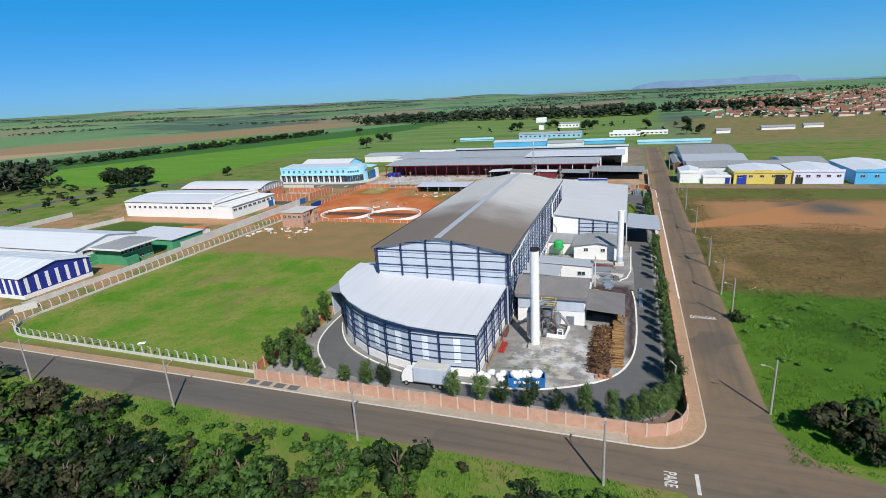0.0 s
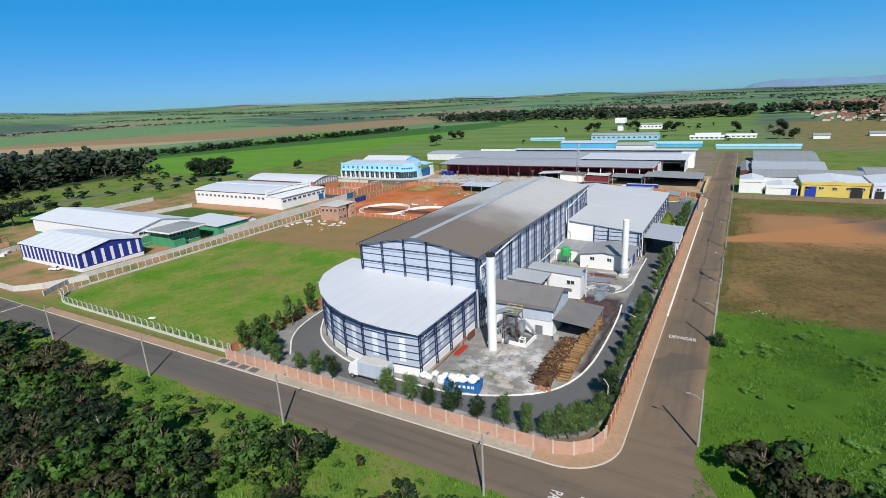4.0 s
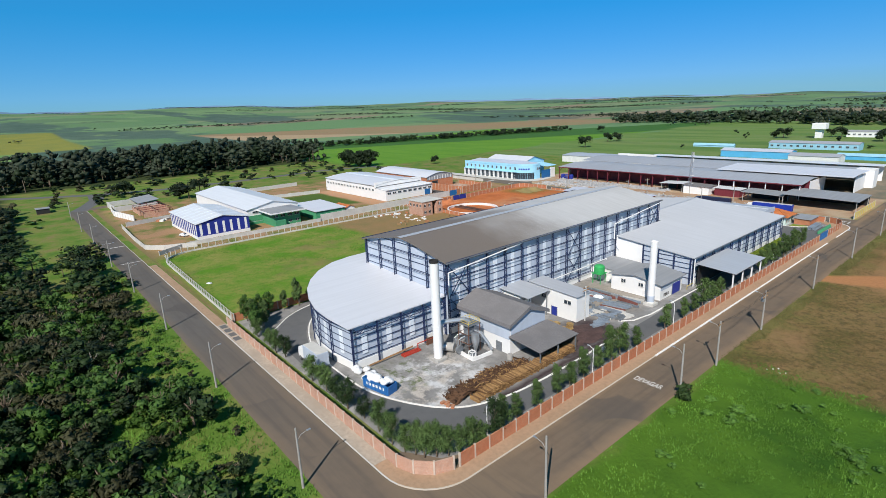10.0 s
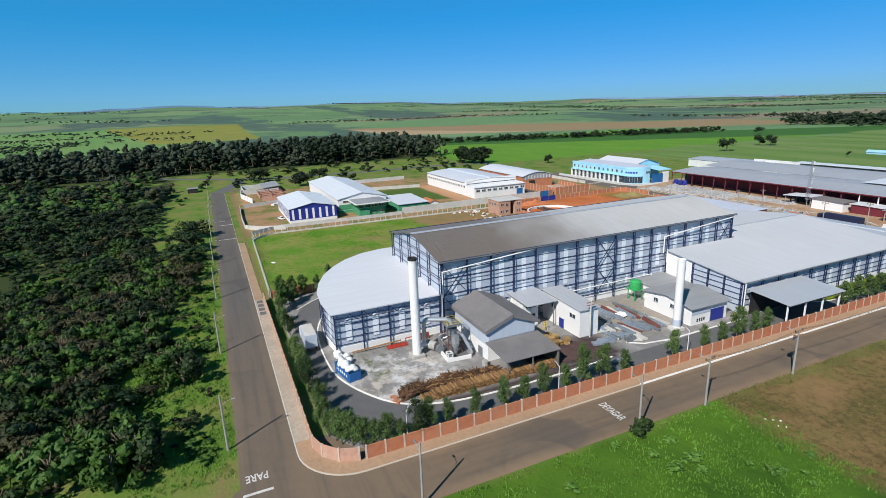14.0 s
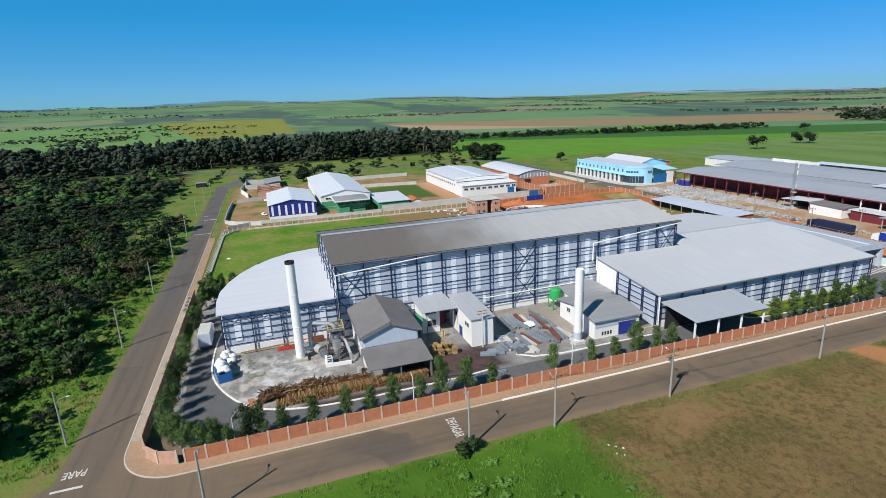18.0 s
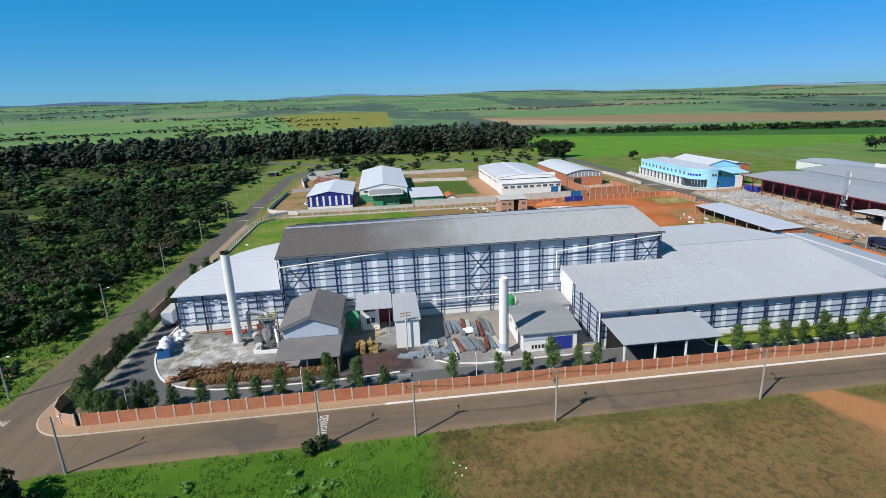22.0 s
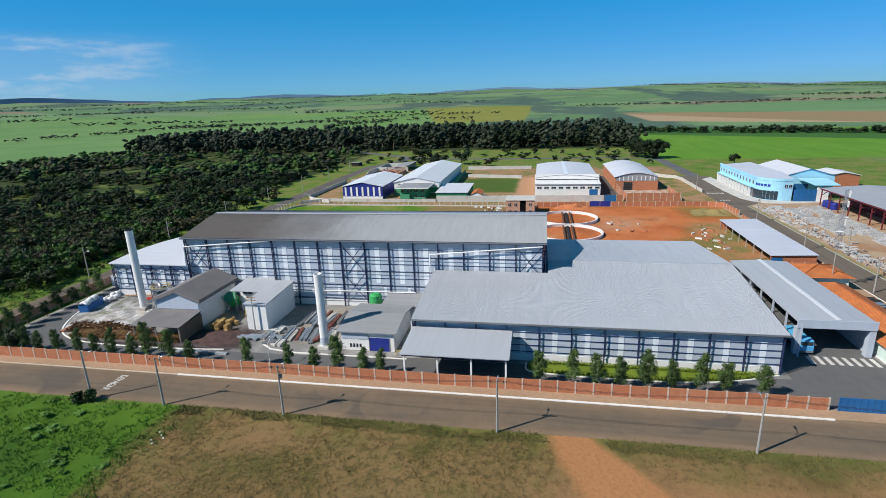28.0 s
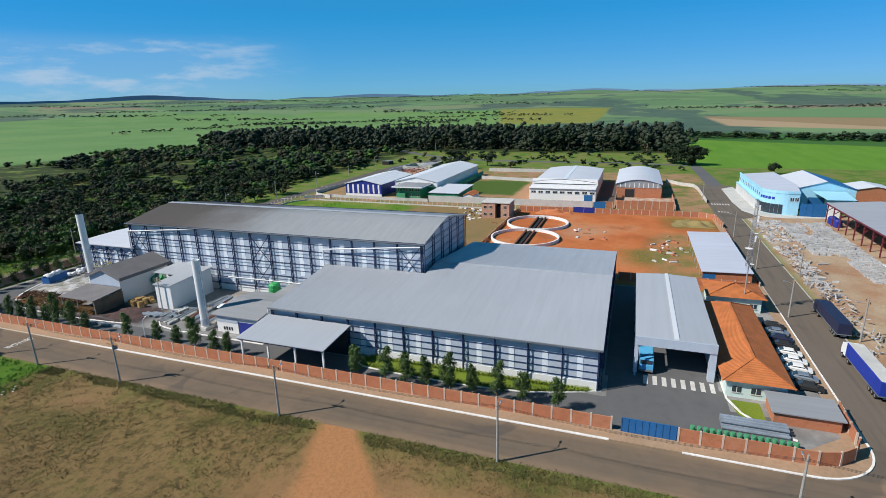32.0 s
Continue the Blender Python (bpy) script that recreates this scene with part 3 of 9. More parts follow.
    col = n.mix(n.zone(-236, -186, 154, 189, 3.0, n.math("MULTIPLY", wob, 0.5)), col, n.mix(n.span(fine, 0.35, 0.65), (0.055, 0.105, 0.018), (0.10, 0.155, 0.03)))
    col = n.mix(n.zone(-240, -160, 189, 199, 1.5, n.math("MULTIPLY", wob, 0.3)), col, n.mix(n.span(fine, 0.4, 0.6), (0.50, 0.23, 0.11), (0.45, 0.30, 0.19)))
    col = n.mix(n.zone(-160, -149.5, 199, 231, 1.0, n.math("MULTIPLY", wob, 0.2)), col, n.mix(n.span(fine, 0.4, 0.6), (0.50, 0.19, 0.08), (0.40, 0.17, 0.075)))
    # dark strip between two halls, their shade put into the ground colour
    col = n.mix(n.zone(-245, -161, 231.5, 240.5, 0.8, 0.0), col, (0.10, 0.095, 0.095))
    col = n.mix(n.zone(-192, -162, 241.5, 266, 1.0, n.math("MULTIPLY", wob, 0.2)), col, n.mix(n.span(n.noise(0.25, 4, 0.6), 0.4, 0.58), (0.58, 0.50, 0.44), (0.42, 0.23, 0.14)))
    # storage yard across the side street
    col = n.mix(n.zone(-165, 14, 292, 345, 2.0, 0.0), col, n.mix(n.span(mid, 0.4, 0.62), (0.46, 0.34, 0.23), (0.38, 0.22, 0.13)))
    # meadow and dry field beyond the main street
    tall = n.mix(n.span(n.noise(0.16, 5, 0.65), 0.36, 0.64), (0.024, 0.074, 0.008), (0.05, 0.122, 0.011))
    tall = n.mix(n.math("MULTIPLY", n.span(n.noise(0.04, 3), 0.45, 0.62), 0.6), tall, (0.085, 0.175, 0.016))
    tall = n.mix(n.math("MULTIPLY", n.span(n.math("ADD", n.x, n.math("MULTIPLY", wob, 1.5)), 50.0, 30.0), 0.45), tall, (0.10, 0.195, 0.017))
    col = n.mix(n.zone(24.5, 420, 66, 143, 1.5, n.math("MULTIPLY", wob, 0.5)), col, tall)
    dry = n.ramp(n.math("ADD", n.math("MULTIPLY", mid, 0.6), n.math("MULTIPLY", fine, 0.4)), (0.38, (0.10, 0.09, 0.026)), (0.46, (0.18, 0.125, 0.048)), (0.54, (0.25, 0.155, 0.068)), (0.64, (0.32, 0.195, 0.098)))
    dry = n.mix(n.math("MULTIPLY", n.math("MULTIPLY", n.span(n.x, 36.0, 25.0), n.span(n.noise(0.13, 4, 0.65), 0.46, 0.6)), 0.65), dry, (0.095, 0.125, 0.024))
    dry = n.mix(n.math("MULTIPLY", n.span(n.noise(0.7, 6, 0.75), 0.49, 0.58), 0.7), dry, (0.072, 0.06, 0.023))
    dry = n.mix(n.math("MULTIPLY", n.span(n.noise(0.09, 4, 0.65), 0.52, 0.62), 0.5), dry, (0.125, 0.125, 0.03))
    dry = n.mix(n.math("MULTIPLY", n.span(n.noise(0.035, 3), 0.54, 0.64), 0.5), dry, (0.30, 0.17, 0.085))
    dry = n.mix(n.math("MULTIPLY", n.span(n.math("ADD", n.x, wob), 38.0, 62.0), n.math("ADD", 0.4, n.math("MULTIPLY", n.span(n.noise(0.11, 4, 0.65), 0.45, 0.6), 0.35))), dry, (0.115, 0.075, 0.034))
    col = n.mix(n.zone(24.5, 240, 141, 282, 2.5, n.math("MULTIPLY", wob, 0.6)), col, dry)
    red = n.mix(n.span(fine, 0.35, 0.7), (0.38, 0.20, 0.095), (0.32, 0.17, 0.08))
    col = n.mix(n.math("MULTIPLY", n.zone(25, 120, 256, 281, 5.0, wob), 0.75), col, n.mix(n.span(fine, 0.35, 0.7), (0.075, 0.13, 0.022), (0.14, 0.17, 0.04)))
    col = n.mix(n.zone(34, 118, 205, 252, 6.0, wob), col, red)
    col = n.mix(n.zone(60, 86, 229, 250, 5.0, wob), col, (0.11, 0.10, 0.085))
    track = n.math("SUBTRACT", n.math("ABSOLUTE", n.math("SUBTRACT", n.math("ADD", n.y, n.math("MULTIPLY", wob, 0.5)), n.math("ADD", 192.7, n.math("MULTIPLY", n.x, 0.57)))), n.math("ADD", 3.4, n.math("MULTIPLY", n.math("SUBTRACT", n.x, 26.0), 0.26)))
    tmask = n.math("MULTIPLY", n.span(track, 1.0, -1.0), n.math("MULTIPLY", n.span(n.x, 24.0, 25.0), n.span(n.x, 75.0, 60.0)))
    col = n.mix(tmask, col, n.mix(n.span(fine, 0.3, 0.7), (0.44, 0.205, 0.088), (0.41, 0.19, 0.08)))
    col = n.mix(n.math("MULTIPLY", n.span(fine, 0.45, 0.8), 0.5), col, n.mix(0.5, col, (0.03, 0.04, 0.01)))
    n.bump(n.math("ADD", fine, n.math("MULTIPLY", mid, 2.0)), 0.6, 0.22)
    return n.done(col, 0.95, 0, 0.15)


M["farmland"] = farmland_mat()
M["ground"] = ground_mat()
# the blue of aerial haze is mixed straight into this base colour
M["ridge"] = plain("hazy_far_hills", (0.155, 0.24, 0.36), 1.0, 0, 0.15, 0.002, 0.01, 0.0, None, 0.0)


# ---- building kit ----
WORLD = {}


def thing(name, x=0, y=0, z=0, rz=0, label="", category="", group="", kind=""):
    e = new(name)
    e.matrix_basis = pose(x, y, z, 0, 0, rz)
    e.empty_display_size = 0.5
    WORLD[e.name] = e.matrix_basis.copy()
    return tagged(e, label, category, group, kind)


def as_mesh(name, bm, mat):
    if isinstance(bm, bpy.types.Mesh):
        return bm
    me = bpy.data.meshes.new(name)
    bm.to_mesh(me)
    bm.free()
    for m in mat if isinstance(mat, (list, tuple)) else [mat]:
        me.materials.append(M[m])
    return me


def part(name, bm, mat, parent, label="", at=None):
    """Links a bmesh, or a shared mesh, as one mesh object under a thing or part. Coordinates are the world's, or at's."""
    ob = new(name, as_mesh(name, bm, mat))
    ob.parent = parent
    ob.matrix_parent_inverse = WORLD[parent.name].inverted()
    ob.matrix_basis = at or Matrix()
    WORLD[ob.name] = ob.matrix_basis.copy()
    return tagged(ob, label)


def solo(name, bm, mat, label="", category="", group="", kind="", at=None):
    """A thing, or a piece of the setting, that is one mesh."""
    ob = new(name, as_mesh(name, bm, mat))
    ob.matrix_basis = at or Matrix()
    WORLD[ob.name] = ob.matrix_basis.copy()
    return tagged(ob, label, category, group, kind)


def box(x0, x1, y0, y1, z0, z1, bm=None):
    bm = bm or bmesh.new()
    v = [bm.verts.new((x, y, z)) for z in (z0, z1) for x, y in ((x0, y0), (x1, y0), (x1, y1), (x0, y1))]
    for f in ((3, 2, 1, 0), (4, 5, 6, 7), (0, 1, 5, 4), (1, 2, 6, 5), (2, 3, 7, 6), (3, 0, 4, 7)):
        bm.faces.new([v[i] for i in f])
    return bm


def bevel(bm, w=0.05, n=1):
    bmesh.ops.bevel(bm, geom=bm.edges[:], offset=w, segments=n, affect="EDGES")
    return bm


def prism(poly, z0, z1, bm=None):
    """Upright prism over a plan polygon; z1 may be a function of x, y."""
    bm = bm or bmesh.new()
    top = z1 if callable(z1) else (lambda x, y: z1)
    lo = [bm.verts.new((x, y, z0(x, y) if callable(z0) else z0)) for x, y in poly]
    hi = [bm.verts.new((x, y, top(x, y))) for x, y in poly]
    k = len(poly)
    for i in range(k):
        j = (i + 1) % k
        bm.faces.new((lo[i], lo[j], hi[j], hi[i]))
    bm.faces.new(hi)
    bm.faces.new(lo[::-1])
    return bm


def rod(p, q, r=0.1, n=6, bm=None, r2=None):
    """A round bar from p to q."""
    bm = bm or bmesh.new()
    p, q = Vector(p), Vector(q)
    d = (q - p).normalized()
    a = d.cross(Vector((0, 0, 1)) if abs(d.z) < 0.9 else Vector((1, 0, 0))).normalized()
    b = d.cross(a)
    r2 = r if r2 is None else r2
    ring = [[bm.verts.new(c + (a * math.cos(u) + b * math.sin(u)) * s) for u in (6.28319 * i / n for i in range(n))] for c, s in ((p, r), (q, r2))]
    for i in range(n):
        j = (i + 1) % n
        bm.faces.new((ring[0][i], ring[0][j], ring[1][j], ring[1][i]))
    bm.faces.new(ring[0][::-1])
    bm.faces.new(ring[1])
    return bm


def beam(p, q, w=0.15, h=None, bm=None):
    """A square bar from p to q."""
    bm = bm or bmesh.new()
    p, q, h = Vector(p), Vector(q), h or w
    d = (q - p).normalized()
    a = d.cross(Vector((0, 0, 1)) if abs(d.z) < 0.9 else Vector((1, 0, 0))).normalized()
    b = a.cross(d)
    v = [[bm.verts.new(c + a * sx * w / 2 + b * sy * h / 2) for sx, sy in ((-1, -1), (1, -1), (1, 1), (-1, 1))] for c in (p, q)]
    for i in range(4):
        j = (i + 1) % 4
        bm.faces.new((v[0][i], v[0][j], v[1][j], v[1][i]))
    bm.faces.new(v[0][::-1])
    bm.faces.new(v[1])
    return bm


def tube(points, r, n=8, bm=None):
    """A pipe through points, with mitred bends."""
    bm = bm or bmesh.new()
    for p, q in zip(points, points[1:]):
        rod(p, q, r, n, bm)
    for p in points[1:-1]:
        bmesh.ops.create_icosphere(bm, subdivisions=1, radius=r * 1.04, matrix=Matrix.Translation(p))
    return bm


def lathe(profile, n=16, bm=None, at=(0, 0, 0)):
    """Turns (radius, z) pairs round the upright axis at a place."""
    bm = bm or bmesh.new()
    rings = [[bm.verts.new((at[0] + r * math.cos(6.28319 * i / n), at[1] + r * math.sin(6.28319 * i / n), at[2] + z)) for i in range(n)] for r, z in profile]
    for a, b in zip(rings, rings[1:]):
        for i in range(n):
            j = (i + 1) % n
            bm.faces.new((a[i], a[j], b[j], b[i]))
    bm.faces.new(rings[0][::-1])
    bm.faces.new(rings[-1])
    return bm


def ribs(y0, y1, period=0.1, h=0.02):
    """Places and heights across corrugated sheets from y0 to y1."""
    out, y = [], y0
    while y < y1 - period:
        out += [(y, 0.0), (y + period * 0.5, h)]
        y += period
    return out + [(y1, 0.0)]


def ribbed(fn, us, y0, y1, thick):
    """A roof of ribbed sheets over fn(x, y) -> z; the ribs run along x."""
    rise = dict(ribs(y0, y1))
    return shell(lambda u, v: (u, v, fn(u, v) + rise[v]), us, list(rise), thick)


def shell(fn, us, vs, thick, bm=None):
    """A sheet of thickness thick below the surface fn(u, v) -> (x, y, z)."""
    bm = bm or bmesh.new()
    top = [[bm.verts.new(fn(u, v)) for v in vs] for u in us]
    low = [[bm.verts.new(Vector(fn(u, v)) - Vector((0, 0, thick))) for v in vs] for u in us]
    for i in range(len(us) - 1):
        for j in range(len(vs) - 1):
            bm.faces.new((top[i][j], top[i + 1][j], top[i + 1][j + 1], top[i][j + 1]))
            bm.faces.new((low[i][j + 1], low[i + 1][j + 1], low[i + 1][j], low[i][j]))
    for i in range(len(us) - 1):
        for j, s in ((0, 1), (-1, -1)):
            q = (top[i][j], low[i][j], low[i + 1][j], top[i + 1][j])
            bm.faces.new(q[::s])
    for j in range(len(vs) - 1):
        for i, s in ((0, -1), (-1, 1)):
            q = (top[i][j], low[i][j], low[i][j + 1], top[i][j + 1])
            bm.faces.new(q[::s])
    bmesh.ops.recalc_face_normals(bm, faces=bm.faces[:])
    return bm


def arc(cx, cy, r, a0, a1, n=10):
    return [(cx + r * math.cos(radians(a0 + (a1 - a0) * i / n)), cy + r * math.sin(radians(a0 + (a1 - a0) * i / n))) for i in range(n + 1)]


def ribbon(path, w, z0, z1, bm=None):
    """A low upright strip of width w along a plan path, such as a kerb or a wall."""
    bm = bm or bmesh.new()
    P = [Vector(p) for p in path]
    rows = []
    for i, p in enumerate(P):
        d = (P[min(i + 1, len(P) - 1)] - P[max(i - 1, 0)]).normalized()
        s = Vector((-d.y, d.x)) * (w / 2)
        rows.append([bm.verts.new((*(p + s), z0)), bm.verts.new((*(p + s), z1)), bm.verts.new((*(p - s), z1)), bm.verts.new((*(p - s), z0))])
    for a, b in zip(rows, rows[1:]):
        for i in range(4):
            j = (i + 1) % 4
            bm.faces.new((a[i], b[i], b[j], a[j]))
    bm.faces.new(rows[0])
    bm.faces.new(rows[-1][::-1])
    bmesh.ops.recalc_face_normals(bm, faces=bm.faces[:])
    return bm


def steps_along(path, step):
    """Points every step metres along a plan path, with the heading in degrees."""
    out, left = [], 0.0
    for a, b in zip(path, path[1:]):
        a, b = Vector(a), Vector(b)
        length = (b - a).length
        s = left
        while s <= length:
            p = a + (b - a) * (s / length)
            out.append((p.x, p.y, math.degrees(math.atan2(b.y - a.y, b.x - a.x))))
            s += step
        left = s - length
    return out


# ---- ground ----
def height(x, y):
    """The land: level round the works, rolling hills far off."""
    dx, dy = max(-700 - x, 0, x - 350), max(-400 - y, 0, y - 1500)
    d = math.hypot(dx, dy)
    t = min(d / 3600, 1)
    s = t * t * (3 - 2 * t)
    az = math.atan2(y - 150, x)
    west = max(0.0, math.cos(az - radians(195)))
    roll = noise.noise((x / 900, y / 900, 3.0)) * 26 + noise.noise((x / 350, y / 350, 9.0)) * 9
    east = max(0.0, math.cos(az - radians(62)))
    dip = 26 * math.exp(-((math.degrees(az) - 150) / 15) ** 2)
    return s * (70 + 32 * west - 92 * east - dip) + roll * min(1, d / 900) * (0.4 + 0.6 * t)


def ground_sheet():
    def ticks(c, lo, hi):
        out, step, v = [c], 16.0, c
        while v < hi:
            step = min(step * 1.06, 110)
            v += step
            out.append(v)
        step, v = 16.0, c
        while v > lo:
            step = min(step * 1.06, 110)
            v -= step
            out.insert(0, v)
        return out
    xs, ys = ticks(-100, -4800, 4800), ticks(150, -4600, 4900)
    verts = [(x, y, height(x, y)) for x in xs for y in ys]
    k = len(ys)
    faces = [(i * k + j, (i + 1) * k + j, (i + 1) * k + j + 1, i * k + j + 1) for i in range(len(xs) - 1) for j in range(k - 1)]
    me = bpy.data.meshes.new("ground")
    me.from_pydata(verts, [], faces)
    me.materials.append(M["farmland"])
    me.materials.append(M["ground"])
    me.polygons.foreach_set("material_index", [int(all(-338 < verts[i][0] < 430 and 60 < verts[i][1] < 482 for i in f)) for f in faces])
    me.polygons.foreach_set("use_smooth", [True] * len(faces))
    tagged(new("ground", me), "scrub, crop fields and bare earth reaching rolling hills", "ground", "", "structure")


ground_sheet()


def far_ridge():
    """Hills on the horizon, one flat-topped; their blue is haze put into the colour."""
    verts, faces = [], []
    a0, a1, k = 30.0, 285.0, 340
    for i in range(k + 1):
        a = a0 + (a1 - a0) * i / k
        c, s_ = math.cos(radians(a)), math.sin(radians(a))
        low = max((height(r * c, 150 + r * s_) - 50) / r for r in (1500, 2000, 2500, 3000, 3500, 4000, 4400)) * 4700 + 50
        up = 12 + 20 * noise.noise((a * 0.09, 1.0, 0.0)) + 9 * noise.noise((a * 0.4, 2.0, 0.0))
        up += 46 * max(0.0, 1 - (abs(a - 82.5) / 7.5) ** 4) ** 0.5 + 14 * math.exp(-((a - 232) / 12) ** 2)
        verts += [(4600 * c, 150 + 4600 * s_, -60), (4680 * c, 150 + 4680 * s_, low + max(3.0, up)), (4760 * c, 150 + 4760 * s_, -60)]
        if i:
            b = 3 * i
            faces += [(b - 3, b, b + 1, b - 2), (b - 2, b + 1, b + 2, b - 1)]
    me = bpy.data.meshes.new("backdrop")
    me.from_pydata(verts, [], faces)
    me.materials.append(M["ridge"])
    tagged(new("backdrop", me), "low hills on the horizon with haze blue in their colour", "hills", "", "structure")


far_ridge()

# ---- roads, kerbs and pavements ----
KERB_X, KERB_Y = 15.4, 73.0
solo("road", prism([(-300, 64.6), (11.0, 64.6), (13.5, 62), (15.4, 58), (15.4, -250), (25, -250), (25, 54), (28, 60), (33, 62.5), (140, 62.5), (140, 72), (36, 72.5), (29, 75), (25, 82), (24.8, 281), (150, 281), (150, 290.5), (24.8, 290.5), (24.8, 466), (13.8, 470), (13.8, 291), (-150, 291), (-160, 302), (-220, 302), (-240, 300), (-240, 282), (15.4, 282), (15.4, 73), (-296, 73), (-300, 90), (-310, 90)], -0.4, 0.02), "asphalt",
     "dusty brown-grey asphalt streets round the works", "road", "", "structure")
for x0, x1, y0, y1 in ((4, 15.4, 73, 84), (4, 15.4, 271, 282)):
    solo("road", box(x0, x1, y0, y1, -0.3, 0.018), "asphalt", "dusty asphalt at a street corner", "road", "", "structure")
corner_sw = arc(KERB_X - 8.5, KERB_Y + 8.5, 8.5, -90, 0)
corner_se = arc(KERB_X - 9.0, 282 - 9.0, 9.0, 0, 90)
solo("pavement", prism([(-140, 73.1), (-66.9, 73.1), (-66.9, 75.4), (-140, 75.4)], -0.3, 0.1), "earth_walk", "bare brown earth strip along the fence", "pavement", "", "structure")
solo("pavement", prism([(-66.8, 73.1), (4.0, 73.1), (4.0, 75.6), (-66.8, 75.4)], -0.3, 0.13), "walk",
     "pinkish concrete pavement along a brick wall", "pavement", "", "structure")
solo("pavement", prism([(4.05, 75.6), (4.05, 73.1)] + corner_sw[1:] + [(15.35, 272.9)] + [(x - 0.05, y - 0.05) for x, y in corner_se] + [(-150, 281.9), (-150, 279.8), (-5, 279.8), (5, 279), (12.6, 270), (12.8, 82)] + arc(6.0, 82.2, 6.8, -5, -90, 6), -0.3, 0.13), "earth_walk",
     "bare reddish earth pavement along a brick wall", "pavement", "", "structure")


for i in range(4):
    solo("planting_bed", bevel(box(-66.2 + i * 3.1, -64.0 + i * 3.1, 73.5, 75.0, 0.05, 0.16), 0.02), "asphalt_grey", "dark square bed let into the pavement", "planting bed", "pavement beds", "structure")


def rounded(pts, times=2):
    """Cuts the corners of a plan path."""
    for _ in range(times):
        out = [pts[0]]
        for (ax, ay), (bx, by) in zip(pts, pts[1:]):
            out += [(ax * 0.75 + bx * 0.25, ay * 0.75 + by * 0.25), (ax * 0.25 + bx * 0.75, ay * 0.25 + by * 0.75)]
        pts = out + [pts[-1]]
    return pts


def kerb(path, w=0.22, z=0.17, label="whitewashed concrete kerb"):
    return solo("kerb", ribbon(path, w, -0.2, z), "kerb", label, "kerb", "", "structure")


solo("kerb", ribbon([(-140, 73.0), (-66, 73.0)] + corner_sw[:3], 0.16, -0.2, 0.16), "lightconcrete", "dusty concrete kerb", "kerb", "", "structure")
solo("kerb", ribbon(corner_sw[2:] + [(15.4, 133)], 0.2, -0.2, 0.15), "dustykerb", "dusty tan concrete kerb", "kerb", "", "structure")
kerb([(15.4, 133), (15.4, 247)], 0.38)
kerb([(15.4, 257), (15.4, 273)] + corner_se + [(-45, 282)], 0.3)
for path in ([(-45, 282), (-150, 282)], [(-150, 291.2), (-40, 291.2), (12, 291.2)]):
    solo("kerb", ribbon(path, 0.25, -0.2, 0.15), "concrete", "plain dusty concrete kerb", "kerb", "", "structure")
solo("kerb", ribbon([(-295, 73.0), (-152, 73.0), (-140, 73.0)], 0.16, -0.2, 0.14), "concrete", "dusty concrete kerb", "kerb", "", "structure")


def letters(text, x, y, rz, size, squeeze):
    """Painted road lettering."""
    c = bpy.data.curves.new(text.lower(), "FONT")
    c.body, c.size, c.extrude, c.offset, c.align_x, c.align_y = text, 1.0, 0.001, 0.018, "CENTER", "CENTER"
    ob = new("road_lettering", c)
    dg = bpy.context.evaluated_depsgraph_get()
    me = bpy.data.meshes.new_from_object(ob.evaluated_get(dg))
    bpy.data.objects.remove(ob)
    me.materials.clear()
    me.materials.append(M["paint"])
    o = new("road_lettering", me)
    o.matrix_basis = pose(x, y, 0.026, 0, 0, rz) @ Matrix.Diagonal((size * squeeze, size, 1, 1))
    return tagged(o, "worn white painted word on the asphalt", "road marking", "", "structure")


letters("DEVAGAR", 19.6, 122.6, 0, 2.1, 0.56)
letters("PARE", 9.4, 66.9, -90, 2.3, 0.6)
letters("PARE", 10.6, 285.2, -90, 2.3, 0.6)
solo("road_marking", box(12.5, 13.0, 282.6, 286.8, 0.0, 0.027), "paint", "worn white stop line on the asphalt", "road marking", "", "structure")
for x0, x1, y0, y1 in ((12.6, 13.1, 64.8, 68.8), (-150.5, -150, 66, 73), (-192.4, -192, 65, 70)):
    solo("road_marking", box(x0, x1, y0, y1, 0.0, 0.026), "paint", "worn white stop line on the asphalt", "road marking", "", "structure")
for i in range(7):
    solo("road_marking", box(-183.4, -180.4, 283.4 + i * 1.15, 284.0 + i * 1.15, 0.0, 0.026), "paint", "worn white crossing stripe", "road marking", "crossing stripes", "structure")
for i in range(4):
    solo("road_marking", box(-164.4, -162.8, 284.0 + i * 1.15, 284.7 + i * 1.15, 0.0, 0.026), "paint", "worn white painted letter bar on the asphalt", "road marking", "", "structure")


# ---- works: tall hall ----
HX0, HX1, HY0, HY1, HE, HR = -54.2, -22.2, 110.6, 202.4, 17.2, 20.0


def roof_z(x):
    """Low gable with a rounded ridge."""
    u = abs(x - (HX0 + HX1) / 2) / ((HX1 - HX0) / 2)
    return HR - (HR - HE) * (math.sqrt(u * u + 0.03) - 0.173) / 0.842


hall = thing("factory_hall", -38, 156, 0, 0, "tall steel hall with grey-blue sheet walls and sooty zinc roof", "factory building")
xs = [HX0 - 1.1 + (HX1 - HX0 + 2.2) * i / 10 for i in range(11)]
part("roof", ribbed(lambda u, v: roof_z(u) + 0.35, xs, HY0 - 1.0, HY1 + 1.0, 0.22), "roof_main", hall, "zinc roof sheets blackened by soot at one end")
part("ridge_cap", shell(lambda u, v: (u, v, roof_z(u) + 0.45), [-39.0, -38.6, -38.2, -37.8, -37.4], [HY0 - 1.0, HY1 + 1.0], 0.06), "roof_hall", hall)
